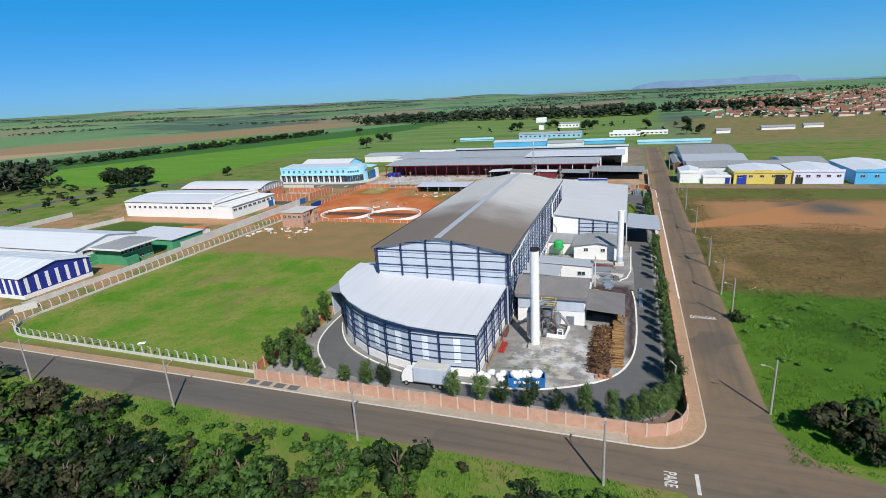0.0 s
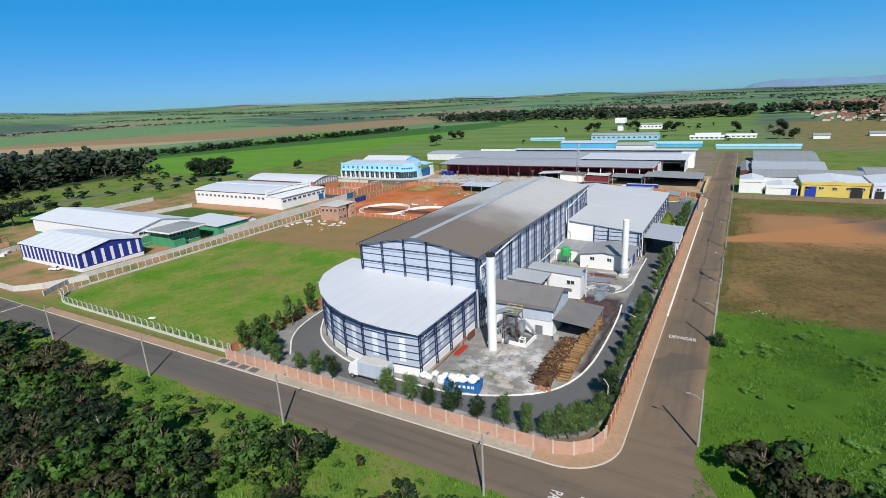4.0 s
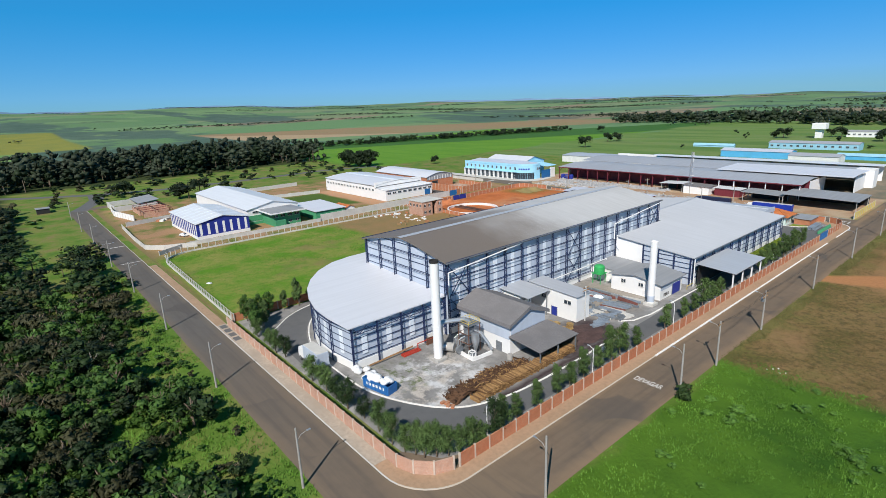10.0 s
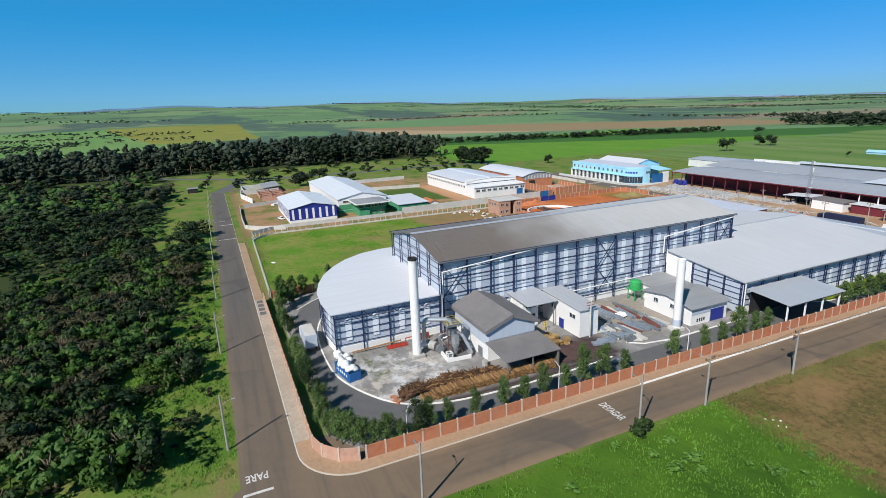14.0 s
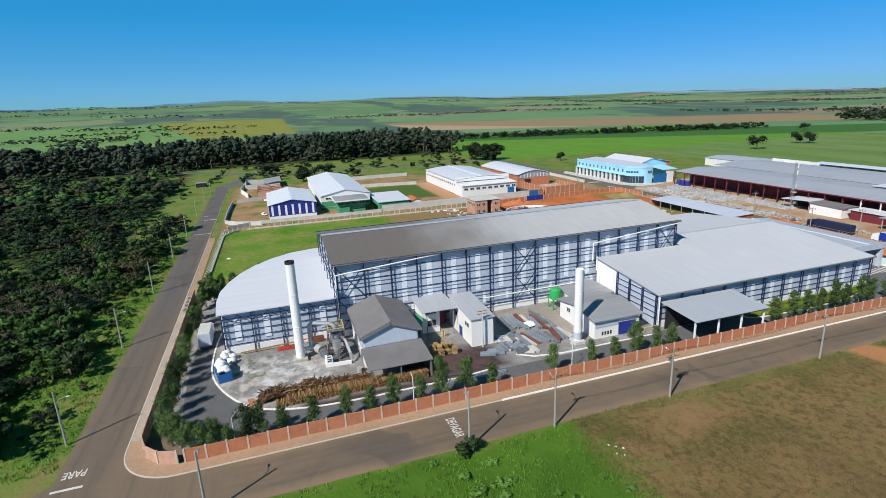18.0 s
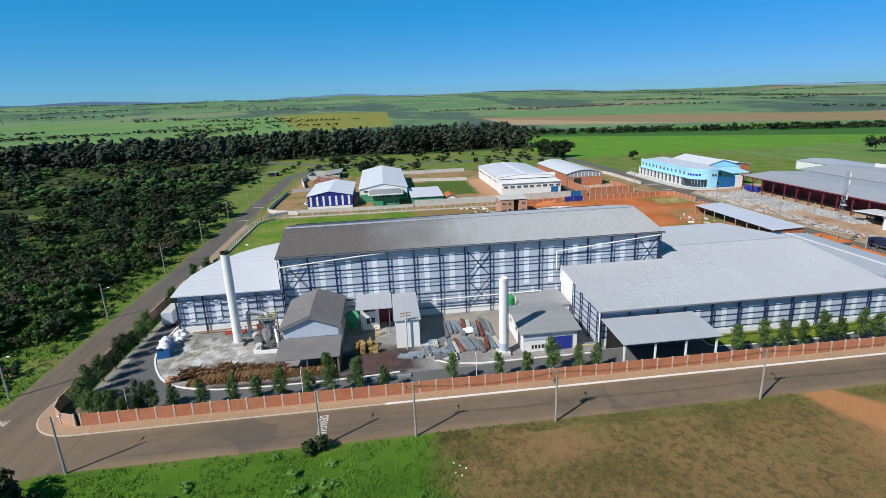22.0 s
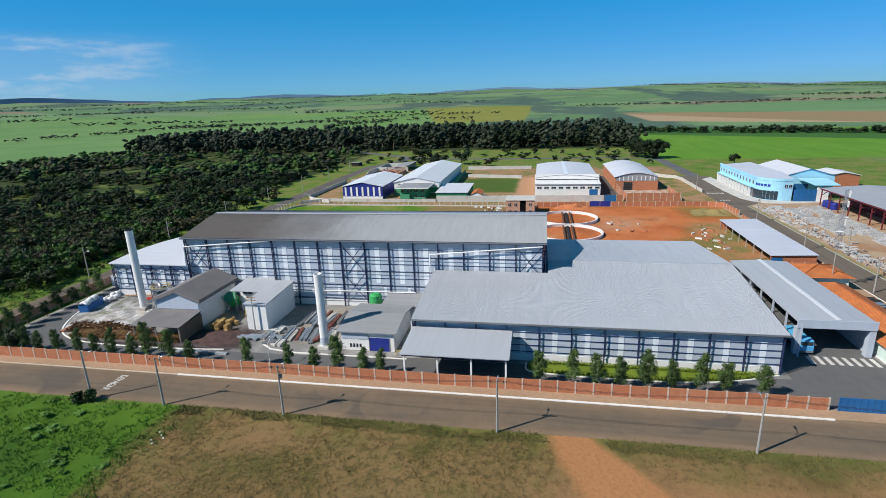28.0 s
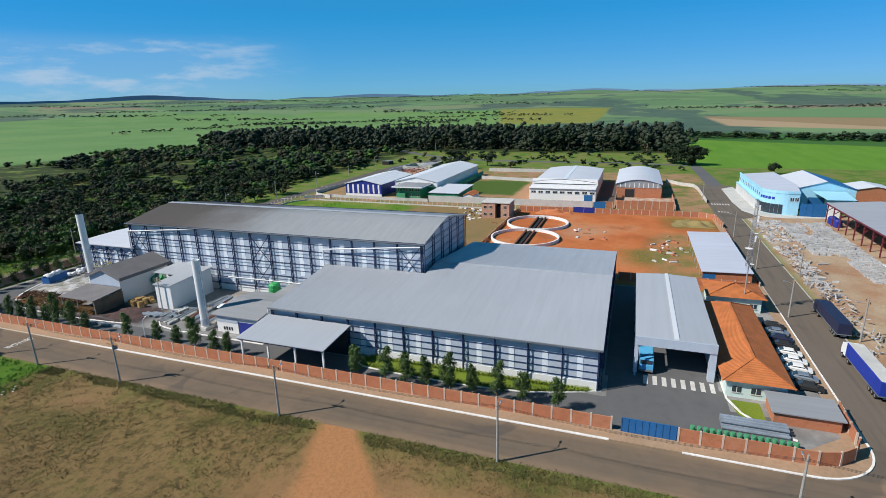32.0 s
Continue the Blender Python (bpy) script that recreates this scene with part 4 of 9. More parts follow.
for y in (HY0, HY1):
    part("gable_wall", prism([(HX0 + (HX1 - HX0) * i / 16, y - 0.1) for i in range(17)] + [(HX1 - (HX1 - HX0) * i / 16, y + 0.1) for i in range(17)], 0.0, lambda x, y: roof_z(x) + 0.1), "clad", hall)
for x in (HX0, HX1):
    part("wall", box(x - 0.1, x + 0.1, HY0 + 0.1, HY1 - 0.1, 1.6, HE + 0.1), "clad", hall)
    part("wall_base", box(x - 0.25, x + 0.25, HY0 + 0.1, HY1 - 0.1, -0.2, 1.6), "white", hall, "white masonry plinth")
    part("fascia", box(x - 0.06 + (1.1 if x > -30 else -1.1), x + 0.06 + (1.1 if x > -30 else -1.1), HY0 - 1, HY1 + 1, HE - 0.2, HE + 0.3), "steel_navy", hall)


def lattice_column(h, depth=0.55, w=0.16):
    """Upright steel lattice column, standing away from the wall along +x."""
    bm = bmesh.new()
    beam((0.0, 0, 0), (0.0, 0, h), w, w, bm)
    beam((depth, 0, 0), (depth, 0, h), w, w, bm)
    k = max(2, int(h / 0.9))
    for i in range(k):
        a, b = (0.0, depth) if i % 2 else (depth, 0.0)
        beam((a, 0, h * i / k), (b, 0, h * (i + 1) / k), 0.07, 0.07, bm)
    return as_mesh("column", bm, "steel_navy")


BAYS = 15
col_mesh = lattice_column(HE - 0.1)
bay = (HY1 - HY0) / BAYS
strip = as_mesh("skylight_strip", box(-0.06, 0.06, -0.62, 0.62, 0, 9.4), "skylight")
for side, x in ((1, HX1), (-1, HX0)):
    face = 0 if side > 0 else 180
    for i in range(BAYS + 1):
        part("column", col_mesh, None, hall, "", pose(x + side * 0.2, HY0 + bay * i, 0, 0, 0, face))
    for k in range(9):
        z = 1.9 + k * 1.86
        part("girt", box(x + side * 0.14 - 0.07, x + side * 0.14 + 0.07, HY0, HY1, z, z + 0.13), "steel_navy", hall)
        if k < 8:
            part("girt", box(x + side * 0.72 - 0.05, x + side * 0.72 + 0.05, HY0, HY1, z + 0.0, z + 0.1), "steel_navy", hall) if k % 2 == 0 else None
    for i in range(BAYS):
        part("skylight_strip", strip, None, hall, "milky translucent sheet", pose(x + side * 0.09, HY0 + bay * (i + 0.5), 6.2))
        if side > 0:
            part("skylight_strip", as_mesh("skylight_strip", box(-0.06, 0.06, -0.35, 0.35, 0, 2.6), "skylight") if i == 0 else bpy.data.meshes["skylight_strip.001"], None, hall, "", pose(x + 0.09, HY0 + bay * (i + 0.5) + 1.6, 2.6))
    for i in (0, 7, 14):
        y0, y1 = HY0 + bay * i, HY0 + bay * (i + 1)
        for za, zb in ((1.9, 9.0), (9.0, 16.5)):
            b = beam((x + side * 0.75, y0, za), (x + side * 0.75, y1, zb), 0.14)
            beam((x + side * 0.75, y1, za), (x + side * 0.75, y0, zb), 0.14, None, b)
            part("cross_brace", b, "steel_navy", hall)
for y, s in ((HY0, -1), (HY1, 1)):
    for i in range(6):
        x = HX0 + (HX1 - HX0) * i / 5
        z0 = 9.6 if s < 0 else 0.0
        if s > 0 and i < 5:
            z0 = 0.0
        part("column", lattice_column(roof_z(x) - z0 - 0.1), None, hall, "", pose(x, y + s * 0.2, z0, 0, 0, 90 * s))
    for k in range(10):
        z = 1.9 + k * 1.86
        if s < 0 and z < 10:
            continue
        w = HX1 - HX0 if z < HE else 18
        part("girt", box(-38.2 - w / 2, -38.2 + w / 2, y + s * 0.14 - 0.07, y + s * 0.14 + 0.07, z, z + 0.13), "steel_navy", hall)
        if k % 2 == 0 and z < HE:
            part("girt", box(HX0, HX1, y + s * 0.72 - 0.05, y + s * 0.72 + 0.05, z, z + 0.1), "steel_navy", hall)
part("gutter", box(HX1 + 1.1, HX1 + 1.35, HY0 - 1, HY1 + 1, HE - 0.05, HE + 0.2), "grey_steel", hall)
# white conduit that climbs along the wall
part("conduit", tube([(HX1 + 1.0, HY0 - 0.3, 9.0), (HX1 + 1.0, HY0 - 0.3, 15.0), (HX1 + 1.0, HY0 + 24, 16.9)], 0.16), "white", hall, "white pipe running up the wall")
part("conduit", tube([(HX1 + 1.0, 176, 9.6), (HX1 + 1.0, 176, 14.2), (HX1 + 1.0, HY1, 16.6)], 0.16), "white", hall, "white pipe running up the wall")
part("conduit", tube([(HX1 + 1.1, 145, 4.2), (HX1 + 1.1, 172, 4.4), (HX1 + 1.1, 172, 1.0)], 0.14), "white", hall)

# ---- works: low hall with the rounded front ----
low = thing("front_hall", -42, 98, 0, 0, "low hall with bright zinc roof and rounded sheet-metal front", "factory building")
FRONT = [(-23.2, 110.4), (-23.2, 86.2), (-30.0, 85.6), (-36.0, 86.0), (-42.0, 87.6), (-47.5, 90.0), (-52.5, 93.4), (-57.0, 97.8), (-60.3, 103.2), (-61.6, 109.0), (-61.8, 116.0), (-54.6, 116.0), (-54.6, 110.4)]


def low_z(x, y):
    return 9.3 + 0.035 * (-23.0 - x)


def grow(poly, d):
    """The polygon pushed out by d from its middle, edge by edge at the corners."""
    out, k = [], len(poly)
    for i in range(k):
        a, b, c = Vector(poly[i - 1]), Vector(poly[i]), Vector(poly[(i + 1) % k])
        n1 = Vector(((a - b).y, -(a - b).x)).normalized()
        n2 = Vector(((b - c).y, -(b - c).x)).normalized()
        m = (n1 + n2)
        m = m / max(0.3, m.length_squared / 2)
        out.append(tuple(b + m * d))
    return out


def sloped_slab(poly, zf, thick, cuts):
    """A roof slab over a plan polygon, cut into strips along x so that it can bend."""
    bm = bmesh.new()
    f = bm.faces.new([bm.verts.new((x, y, 0)) for x, y in poly])
    for c in cuts:
        bmesh.ops.bisect_plane(bm, geom=bm.verts[:] + bm.edges[:] + bm.faces[:], plane_co=(c, 0, 0), plane_no=(1, 0, 0))
    r = bmesh.ops.extrude_face_region(bm, geom=bm.faces[:])
    up = [v for v in r["geom"] if isinstance(v, bmesh.types.BMVert)]
    s = set(up)
    for v in bm.verts:
        v.co.z = zf(v.co.x, v.co.y) - (0 if v in s else thick)
    bmesh.ops.recalc_face_normals(bm, faces=bm.faces[:])
    return bm


rim = [FRONT[0], (-22.4, 85.2)] + grow(FRONT, 0.8)[2:10] + [(-62.6, 116.4), (-54.4, 116.4), (-54.4, 110.5), ]
rim[0] = (-22.4, 110.4)
part("roof", sloped_slab(rim, lambda x, y: low_z(x, y) + 0.25, 0.25, [-60 + 3 * i for i in range(13)]), "roof_low", low, "bright zinc roof sheets")
part("wall", prism(FRONT, 1.6, lambda x, y: low_z(x, y) - 0.1), "clad", low)
part("wall_base", ribbon(FRONT[:11], 0.5, -0.2, 1.6), "white", low, "white masonry plinth")
part("eaves_beam", ribbon([(p[0], p[1]) for p in grow(FRONT, 0.5)[1:10]], 0.16, 8.9, 9.15), "steel_navy", low)
small_col = lattice_column(9.1, 0.45)
cols = [(-22.9, 110.0 - 6.0 * i, 0) for i in range(5)] + [(x, y, a) for (x, y), a in zip(FRONT[2:11], (-92, -99, -105, -112, -121, -130, -142, -160, 180))]
for x, y, a in cols:
    part("column", small_col, None, low, "", pose(x, y, 0, 0, 0, a))
for k in range(5):
    z = 2.0 + k * 1.5
    part("girt", ribbon(grow(FRONT, 0.2)[:11], 0.12, z, z + 0.12), "steel_navy", low)
truss = bmesh.new()
for i in range(16):
    y = 86.4 + 1.5 * i
    beam((-22.6, y, 7.6 if i % 2 else 8.9), (-22.6, y + 1.5, 8.9 if i % 2 else 7.6), 0.1, 0.1, truss)
beam((-22.6, 86.4, 7.6), (-22.6, 110.4, 7.6), 0.12, 0.12, truss)
part("truss", truss, "steel_navy", low)
short = as_mesh("skylight_strip", box(-0.04, 0.04, -0.65, 0.65, 0, 5.0), "skylight")
for i in range(4):
    part("skylight_strip", short, None, low, "", pose(-23.05, 89.0 + 6.0 * i, 2.8))
for (x0, y0), (x1, y1) in zip(FRONT[1:9], FRONT[2:10]):
    part("skylight_strip", short, None, low, "", pose((x0 + x1) / 2, (y0 + y1) / 2, 2.8, 0, 0, math.degrees(math.atan2(y1 - y0, x1 - x0)) - 90) @ Matrix.Translation((-0.13, 0, 0)))
lean = thing("lean_to_shed", -64, 117, 0, 0, "dark lean-to shed against the low hall", "shed")
part("roof", sloped_slab([(-61.9, 104), (-61.9, 127), (-54.8, 127), (-54.8, 128.5), (-67, 128.5), (-67, 106)], lambda x, y: 7.4 + 0.12 * (x + 62), 0.2, []), "roof_grey", lean)
part("wall", box(-66.4, -66.1, 107, 128, 0, 6.7), "clad", lean)
part("wall", box(-66.1, -54.6, 127.7, 128, 0, 6.8), "clad", lean)

# ---- works: wide hall ----
wide = thing("wide_hall", -28, 211, 0, 0, "wide low hall with pale zinc roof and sheet-metal walls", "factory building")
WX0, WX1, WY0, WY1, WE, WR, WM = -59.0, 1.6, 177.6, 244.4, 7.8, 10.9, -28.4


def wide_z(x, y=0):
    return WR - (WR - WE) * abs(x - WM) / 30.6


for x0, x1, y0, y1 in ((-21.0, 2.5, 176.9, 203.7), (WM, 2.5, 203.7, 245.1), (-60.0, WM, 203.7, 245.1)):
    part("roof", ribbed(lambda u, v: wide_z(u) + 0.3, [x0, x1], y0, y1, 0.25), "roof_hall", wide, "pale zinc roof sheets")
part("ridge_cap", box(WM - 0.4, WM + 0.4, 203.7, 245.2, WR + 0.24, WR + 0.36), "roof_hall", wide)
part("wall", box(WX1 - 0.1, WX1 + 0.1, WY0, WY1, 1.5, WE), "clad", wide)
part("wall_base", box(WX1 - 0.25, WX1 + 0.25, WY0, WY1, -0.2, 1.5), "white", wide, "white masonry plinth")
part("end_wall", prism([(-21.2, WY0 - 0.1), (WX1 - 0.1, WY0 - 0.1), (WX1 - 0.1, WY0 + 0.1), (-21.2, WY0 + 0.1)], 0, lambda x, y: wide_z(x)), "clad", wide)
part("end_panel", prism([(-21.2, WY0 - 0.25), (-12.5, WY0 - 0.25), (-12.5, WY0 - 0.12), (-21.2, WY0 - 0.12)], 0, lambda x, y: wide_z(x) - 0.7), "white", wide, "white rendered end wall")
part("end_wall", prism([(WX0, WY1 - 0.1), (WM, WY1 - 0.1), (WX1 - 0.1, WY1 - 0.1), (WX1 - 0.1, WY1 + 0.1), (WM, WY1 + 0.1), (WX0, WY1 + 0.1)], 0, lambda x, y: wide_z(x)), "clad", wide)
part("wall", box(WX0 - 0.1, WX0 + 0.1, 203.5, WY1 - 0.1, 0, WE), "clad", wide)
wcol = lattice_column(WE, 0.5)
wb = (WY1 - WY0) / 11
wstrip = as_mesh("skylight_strip", box(-0.04, 0.04, -0.5, 0.5, 0, 4.6), "skylight")
for i in range(12):
    part("column", wcol, None, wide, "", pose(WX1 + 0.2, WY0 + wb * i, 0))
    if i < 11:
        part("skylight_strip", wstrip, None, wide, "milky translucent sheet", pose(WX1 + 0.12, WY0 + wb * (i + 0.5), 1.6))
for k in range(5):
    z = 1.9 + k * 1.35
    part("girt", box(WX1 + 0.1, WX1 + 0.24, WY0, WY1, z, z + 0.12), "steel_navy", wide)
    part("girt", box(-12.4, WX1, WY0 - 0.26, WY0 - 0.12, z, z + 0.12), "steel_navy", wide)
    part("girt", box(WX0, WX1, WY1 + 0.12, WY1 + 0.26, z, z + 0.12), "steel_navy", wide)
for i in range(4):
    x = -12.4 + 4.6 * i
    part("column", lattice_column(wide_z(x) - 0.2, 0.45), None, wide, "", pose(x, WY0 - 0.2, 0, 0, 0, -90))
for i in range(9):
    x = WX0 + 7.5 * i
    part("column", lattice_column(wide_z(x) - 0.2, 0.45), None, wide, "", pose(x, WY1 + 0.2, 0, 0, 0, 90))
part("gutter", box(2.5, 2.72, 176.9, 245.1, WE - 0.05, WE + 0.25), "grey_steel", wide)
part("downpipe", tube([(-20.9, WY0 - 0.5, 10.6), (-20.9, WY0 - 0.5, 7.2), (-19.8, WY0 - 0.5, 6.0), (-19.8, WY0 - 0.5, 0.2)], 0.2), "white", wide, "white downpipe")
part("downpipe", tube([(2.6, WY0 - 0.6, 7.8), (2.6, WY0 - 0.6, 0.1)], 0.15), "white", wide, "white downpipe")

canopy = thing("loading_canopy", 8, 187, 0, 0, "open loading canopy with grey sheet roof on steel posts", "canopy")
part("roof", sloped_slab([(2.8, 177.2), (13.0, 177.2), (13.0, 196.9), (2.8, 196.9)], lambda x, y: 6.65 - 0.075 * (x - 2.8), 0.16, []), "roof_hall", canopy)
part("edge_beam", box(12.6, 12.85, 177.4, 196.7, 5.45, 5.75), "steel_navy", canopy)
for i in range(4):
    part("post", beam((12.2, 177.8 + 6.15 * i, 0), (12.2, 177.8 + 6.15 * i, 5.75), 0.3), "white", canopy, "white steel post")
    part("rafter", beam((2.9, 177.8 + 6.15 * i, 6.35), (12.6, 177.8 + 6.15 * i, 5.65), 0.2, 0.3), "steel_navy", canopy)
# flat panel painted near-black as the unlit inside of the doors
part("back_wall", box(2.9, 3.1, 178.5, 196, 0, 5.6), "dark", canopy, "near-black panel for open loading doors, their shade in its colour")


# ---- chimneys ----
def stack(x, y, h, r, base):
    s = thing("chimney", x, y, 0, 0, "tall white-painted steel chimney on a concrete foot", "chimney", "chimneys")
    part("shaft", lathe([(r, 0), (r, h * 0.33), (r * 1.04, h * 0.335), (r, h * 0.34), (r, h * 0.66), (r * 1.04, h * 0.665), (r, h * 0.67), (r * 0.98, h - 0.5)], 20, None, (x, y, 0.5)), "white", s)
    part("rim", lathe([(r * 1.03, h - 0.5), (r * 1.03, h), (r * 0.9, h), (r * 0.9, h - 0.4)], 20, None, (x, y, 0.5)), "dark" if base == "concrete" else "white", s)
    part("foot", bevel(box(x - r * 1.5, x + r * 1.5, y - r * 1.5, y + r * 1.5, -0.1, 0.7), 0.08), base, s)
    return s


stack(-14.5, 101.0, 21.0, 0.92, "concrete")
c2 = stack(1.0, 157.4, 16.0, 0.86, "lightconcrete")
part("base_band", lathe([(0.9, 0.5), (0.9, 2.0), (0.87, 2.05)], 20, None, (1.0, 157.4, 0.5)), "clad", c2, "blue-grey painted foot")
lad = bmesh.new()
for s in (-0.25, 0.25):
    beam((1.0 + s, 158.4, 1), (1.0 + s, 158.4, 16), 0.06, 0.06, lad)
for i in range(30):
    beam((0.75, 158.4, 1.2 + 0.5 * i), (1.25, 158.4, 1.2 + 0.5 * i), 0.04, 0.04, lad)
part("ladder", lad, "galv", c2)


# ---- works yard ----
solo("yard", prism([(-66, 78), (4, 78), (9.5, 81.5), (12.4, 88), (12.4, 272), (5, 280), (-55, 280), (-55, 246), (-66, 205)], -0.3, 0.03), "yard", "stained pale concrete yard between the halls", "yard", "", "structure")
drive_out = [(-64.5, 118), (-64.0, 100), (-61, 90), (-54, 82.6), (-40, 79.4), (0, 79.4), (7, 82.5), (10, 90), (10, 178), (10, 272), (2, 272), (2, 246), (3.4, 246), (3.4, 178), (5, 150), (5.6, 108), (4.4, 98), (1.0, 91.0), (-6, 86.5), (-14, 83.6), (-30, 83.4), (-44, 85.6), (-54, 91.5), (-60.5, 100), (-62, 110), (-62, 118)]
drive_out = rounded(drive_out[:8]) + drive_out[8:14] + rounded(drive_out[14:])
solo("driveway", prism(drive_out, -0.3, 0.036), "asphalt_grey", "grey asphalt driveway round the halls", "driveway", "", "structure")
# darker surface added over the yard as shade in the gap
solo("driveway", box(-54.5, -4.02, 245.4, 264.2, -0.3, 0.04), "asphalt_grey", "grey asphalt lane between the halls, laid to darken the shaded gap", "driveway", "", "structure")
solo("driveway", prism([(-4, 246), (12.2, 246), (12.2, 265), (-4, 265)], -0.3, 0.042), "asphalt_grey", "grey asphalt apron behind the blue gate", "driveway", "", "structure")
kerb(rounded([(-64.5, 118), (-64.0, 100), (-61, 90), (-54, 82.6)]), 0.3)
kerb(rounded([(-22, 83.4), (-14, 83.6), (-6, 86.5), (1.0, 91.0), (4.4, 98), (5.6, 108), (5.4, 128), (4.6, 136)]), 0.35)
kerb(rounded([(-61.6, 103), (-58.5, 97.5), (-53.5, 91.6), (-46, 87.4), (-38, 84.6), (-30, 83.6), (-22, 83.4)]), 0.3)
kerb([(1.0, 143), (3.2, 146), (4.2, 152), (4.2, 176)], 0.35)
kerb(rounded([(2.6, 199.6), (5.8, 199.4), (6.6, 202), (7.15, 213), (7.05, 226), (5.65, 235.6), (2.0, 245)]), 0.3)
kerb([(-10, 264.8), (-2, 265), (2, 266.5), (6, 270), (7.5, 273)], 0.35)
solo("lawn", prism([(2.6, 200)] + rounded([(6.4, 200), (7.0, 213), (6.9, 226), (5.5, 235.5), (2.0, 244.6)]) + [(1.6, 244.8)], -0.2, 0.06), "hedge", "bright green lawn strip along the wide hall", "lawn", "", "structure")
for i in range(8):
    y = 252.0 + 1.55 * i
    solo("road_marking", box(-6.2, -3.0, y, y + 0.75, 0, 0.046), "paint", "white zebra stripe before the gate hall", "road marking", "zebra stripes", "structure")


def hut(name, x0, x1, y0, y1, zlo, zhi, ridge, roofmat, wallmat, label, cat="building", over=0.6, openings=()):
    """A small building. ridge: 'x' or 'y' gables along that axis, or None for one slope from zlo to zhi along +x."""
    b = thing(name, (x0 + x1) / 2, (y0 + y1) / 2, 0, 0, label, cat)
    if ridge == "x":
        ym, half = (y0 + y1) / 2, (y1 - y0) / 2
        zf = lambda x, y: zhi - (zhi - zlo) * abs(y - ym) / half
        poly = [(x0, y0), (x1, y0), (x1, ym), (x1, y1), (x0, y1), (x0, ym)]
        r1 = [(x0 - over, y0 - over), (x1 + over, y0 - over), (x1 + over, ym), (x0 - over, ym)]
        r2 = [(x0 - over, ym), (x1 + over, ym), (x1 + over, y1 + over), (x0 - over, y1 + over)]
        roofs = [r1, r2]
    elif ridge == "y":
        xm, half = (x0 + x1) / 2, (x1 - x0) / 2
        zf = lambda x, y: zhi - (zhi - zlo) * abs(x - xm) / half
        poly = [(x0, y0), (xm, y0), (x1, y0), (x1, y1), (xm, y1), (x0, y1)]
        roofs = [[(x0 - over, y0 - over), (xm, y0 - over), (xm, y1 + over), (x0 - over, y1 + over)], [(xm, y0 - over), (x1 + over, y0 - over), (x1 + over, y1 + over), (xm, y1 + over)]]
    else:
        zf = lambda x, y: zlo + (zhi - zlo) * (x - x0) / (x1 - x0)
        poly = [(x0, y0), (x1, y0), (x1, y1), (x0, y1)]
        roofs = [[(x0 - over, y0 - over), (x1 + over, y0 - over), (x1 + over, y1 + over), (x0 - over, y1 + over)]]
    if wallmat:
        part("wall", prism(poly, -0.2, lambda x, y: zf(x, y)), wallmat, b)
    for r in roofs:
        part("roof", sloped_slab(r, lambda x, y: zf(x, y) + 0.22, 0.2, []), roofmat, b)
    for kind, side, u, z0, w, h, m in openings:
        opening(b, kind, side, u, z0, w, h, m, x0, x1, y0, y1)
    return b


def opening(b, kind, side, u, z0, w, h, m, x0, x1, y0, y1):
    """A door or window in one side of a box-shaped building: recessed leaf, proud frame."""
    def bx(d0, d1, a0, a1, za, zb):
        if side == "x1":
            return box(x1 + d0, x1 + d1, a0, a1, za, zb)
        if side == "x0":
            return box(x0 - d1, x0 - d0, a0, a1, za, zb)
        if side == "y0":
            return box(a0, a1, y0 - d1, y0 - d0, za, zb)
        return box(a0, a1, y1 + d0, y1 + d1, za, zb)
    o = part(kind, bx(0.0, 0.05, u - w / 2, u + w / 2, z0, z0 + h), m, b)
    if kind == "window":
        part("sill", bx(0.0, 0.16, u - w / 2 - 0.1, u + w / 2 + 0.1, z0 - 0.1, z0), "lightconcrete", o)
        part("lintel", bx(0.0, 0.1, u - w / 2 - 0.08, u + w / 2 + 0.08, z0 + h, z0 + h + 0.1), "lightconcrete", o)
        part("mullion", bx(0.05, 0.09, u - 0.04, u + 0.04, z0, z0 + h), "white", o)
    else:
        part("frame", bx(0.0, 0.12, u - w / 2 - 0.1, u - w / 2, z0, z0 + h + 0.1), "grey_steel", o)
        part("frame", bx(0.0, 0.12, u + w / 2, u + w / 2 + 0.1, z0, z0 + h + 0.1), "grey_steel", o)


BX0, BX1, BY0, BY1 = -20.5, -5.5, 112.9, 124.0
boiler = hut("boiler_house", BX0, BX1, BY0, BY1, 7.1, 9.25, "x", "roof_dark", "white", "white-walled boiler house under a dark sooty gable roof", "building", 0.7)
part("side_band", box(BX0 + 0.1, BX1 - 0.1, BY0 - 0.14, BY0 - 0.01, 3.4, 6.8), "clad", boiler, "grey-blue sheet cladding on the side wall")
part("gable_band", prism([(BX1 + 0.02, BY0 + 0.1), (BX1 + 0.12, BY0 + 0.1), (BX1 + 0.12, 118.45), (BX1 + 0.12, BY1 - 0.1), (BX1 + 0.02, BY1 - 0.1), (BX1 + 0.02, 118.45)], 4.5, lambda x, y: 9.15 - 0.388 * abs(y - 118.45)), "clad", boiler, "pale blue-grey sheet gable")
for y in (BY0 - 0.78, BY1 + 0.66):
    part("fascia", box(BX0 - 0.7, BX1 + 0.7, y, y + 0.12, 6.25, 6.9), "roof_dark", boiler, "dark brown-grey eaves board")
for y in (BY0 - 0.72, BY1 + 0.72):
    part("fascia", beam((BX1 + 0.66, y, 6.6), (BX1 + 0.66, 118.45, 9.0), 0.1, 0.62), "roof_dark", boiler)
part("vent_door", box(-9.4, -7.8, BY0 - 0.2, BY0 - 0.02, 0, 2.1), "grey_steel", boiler)
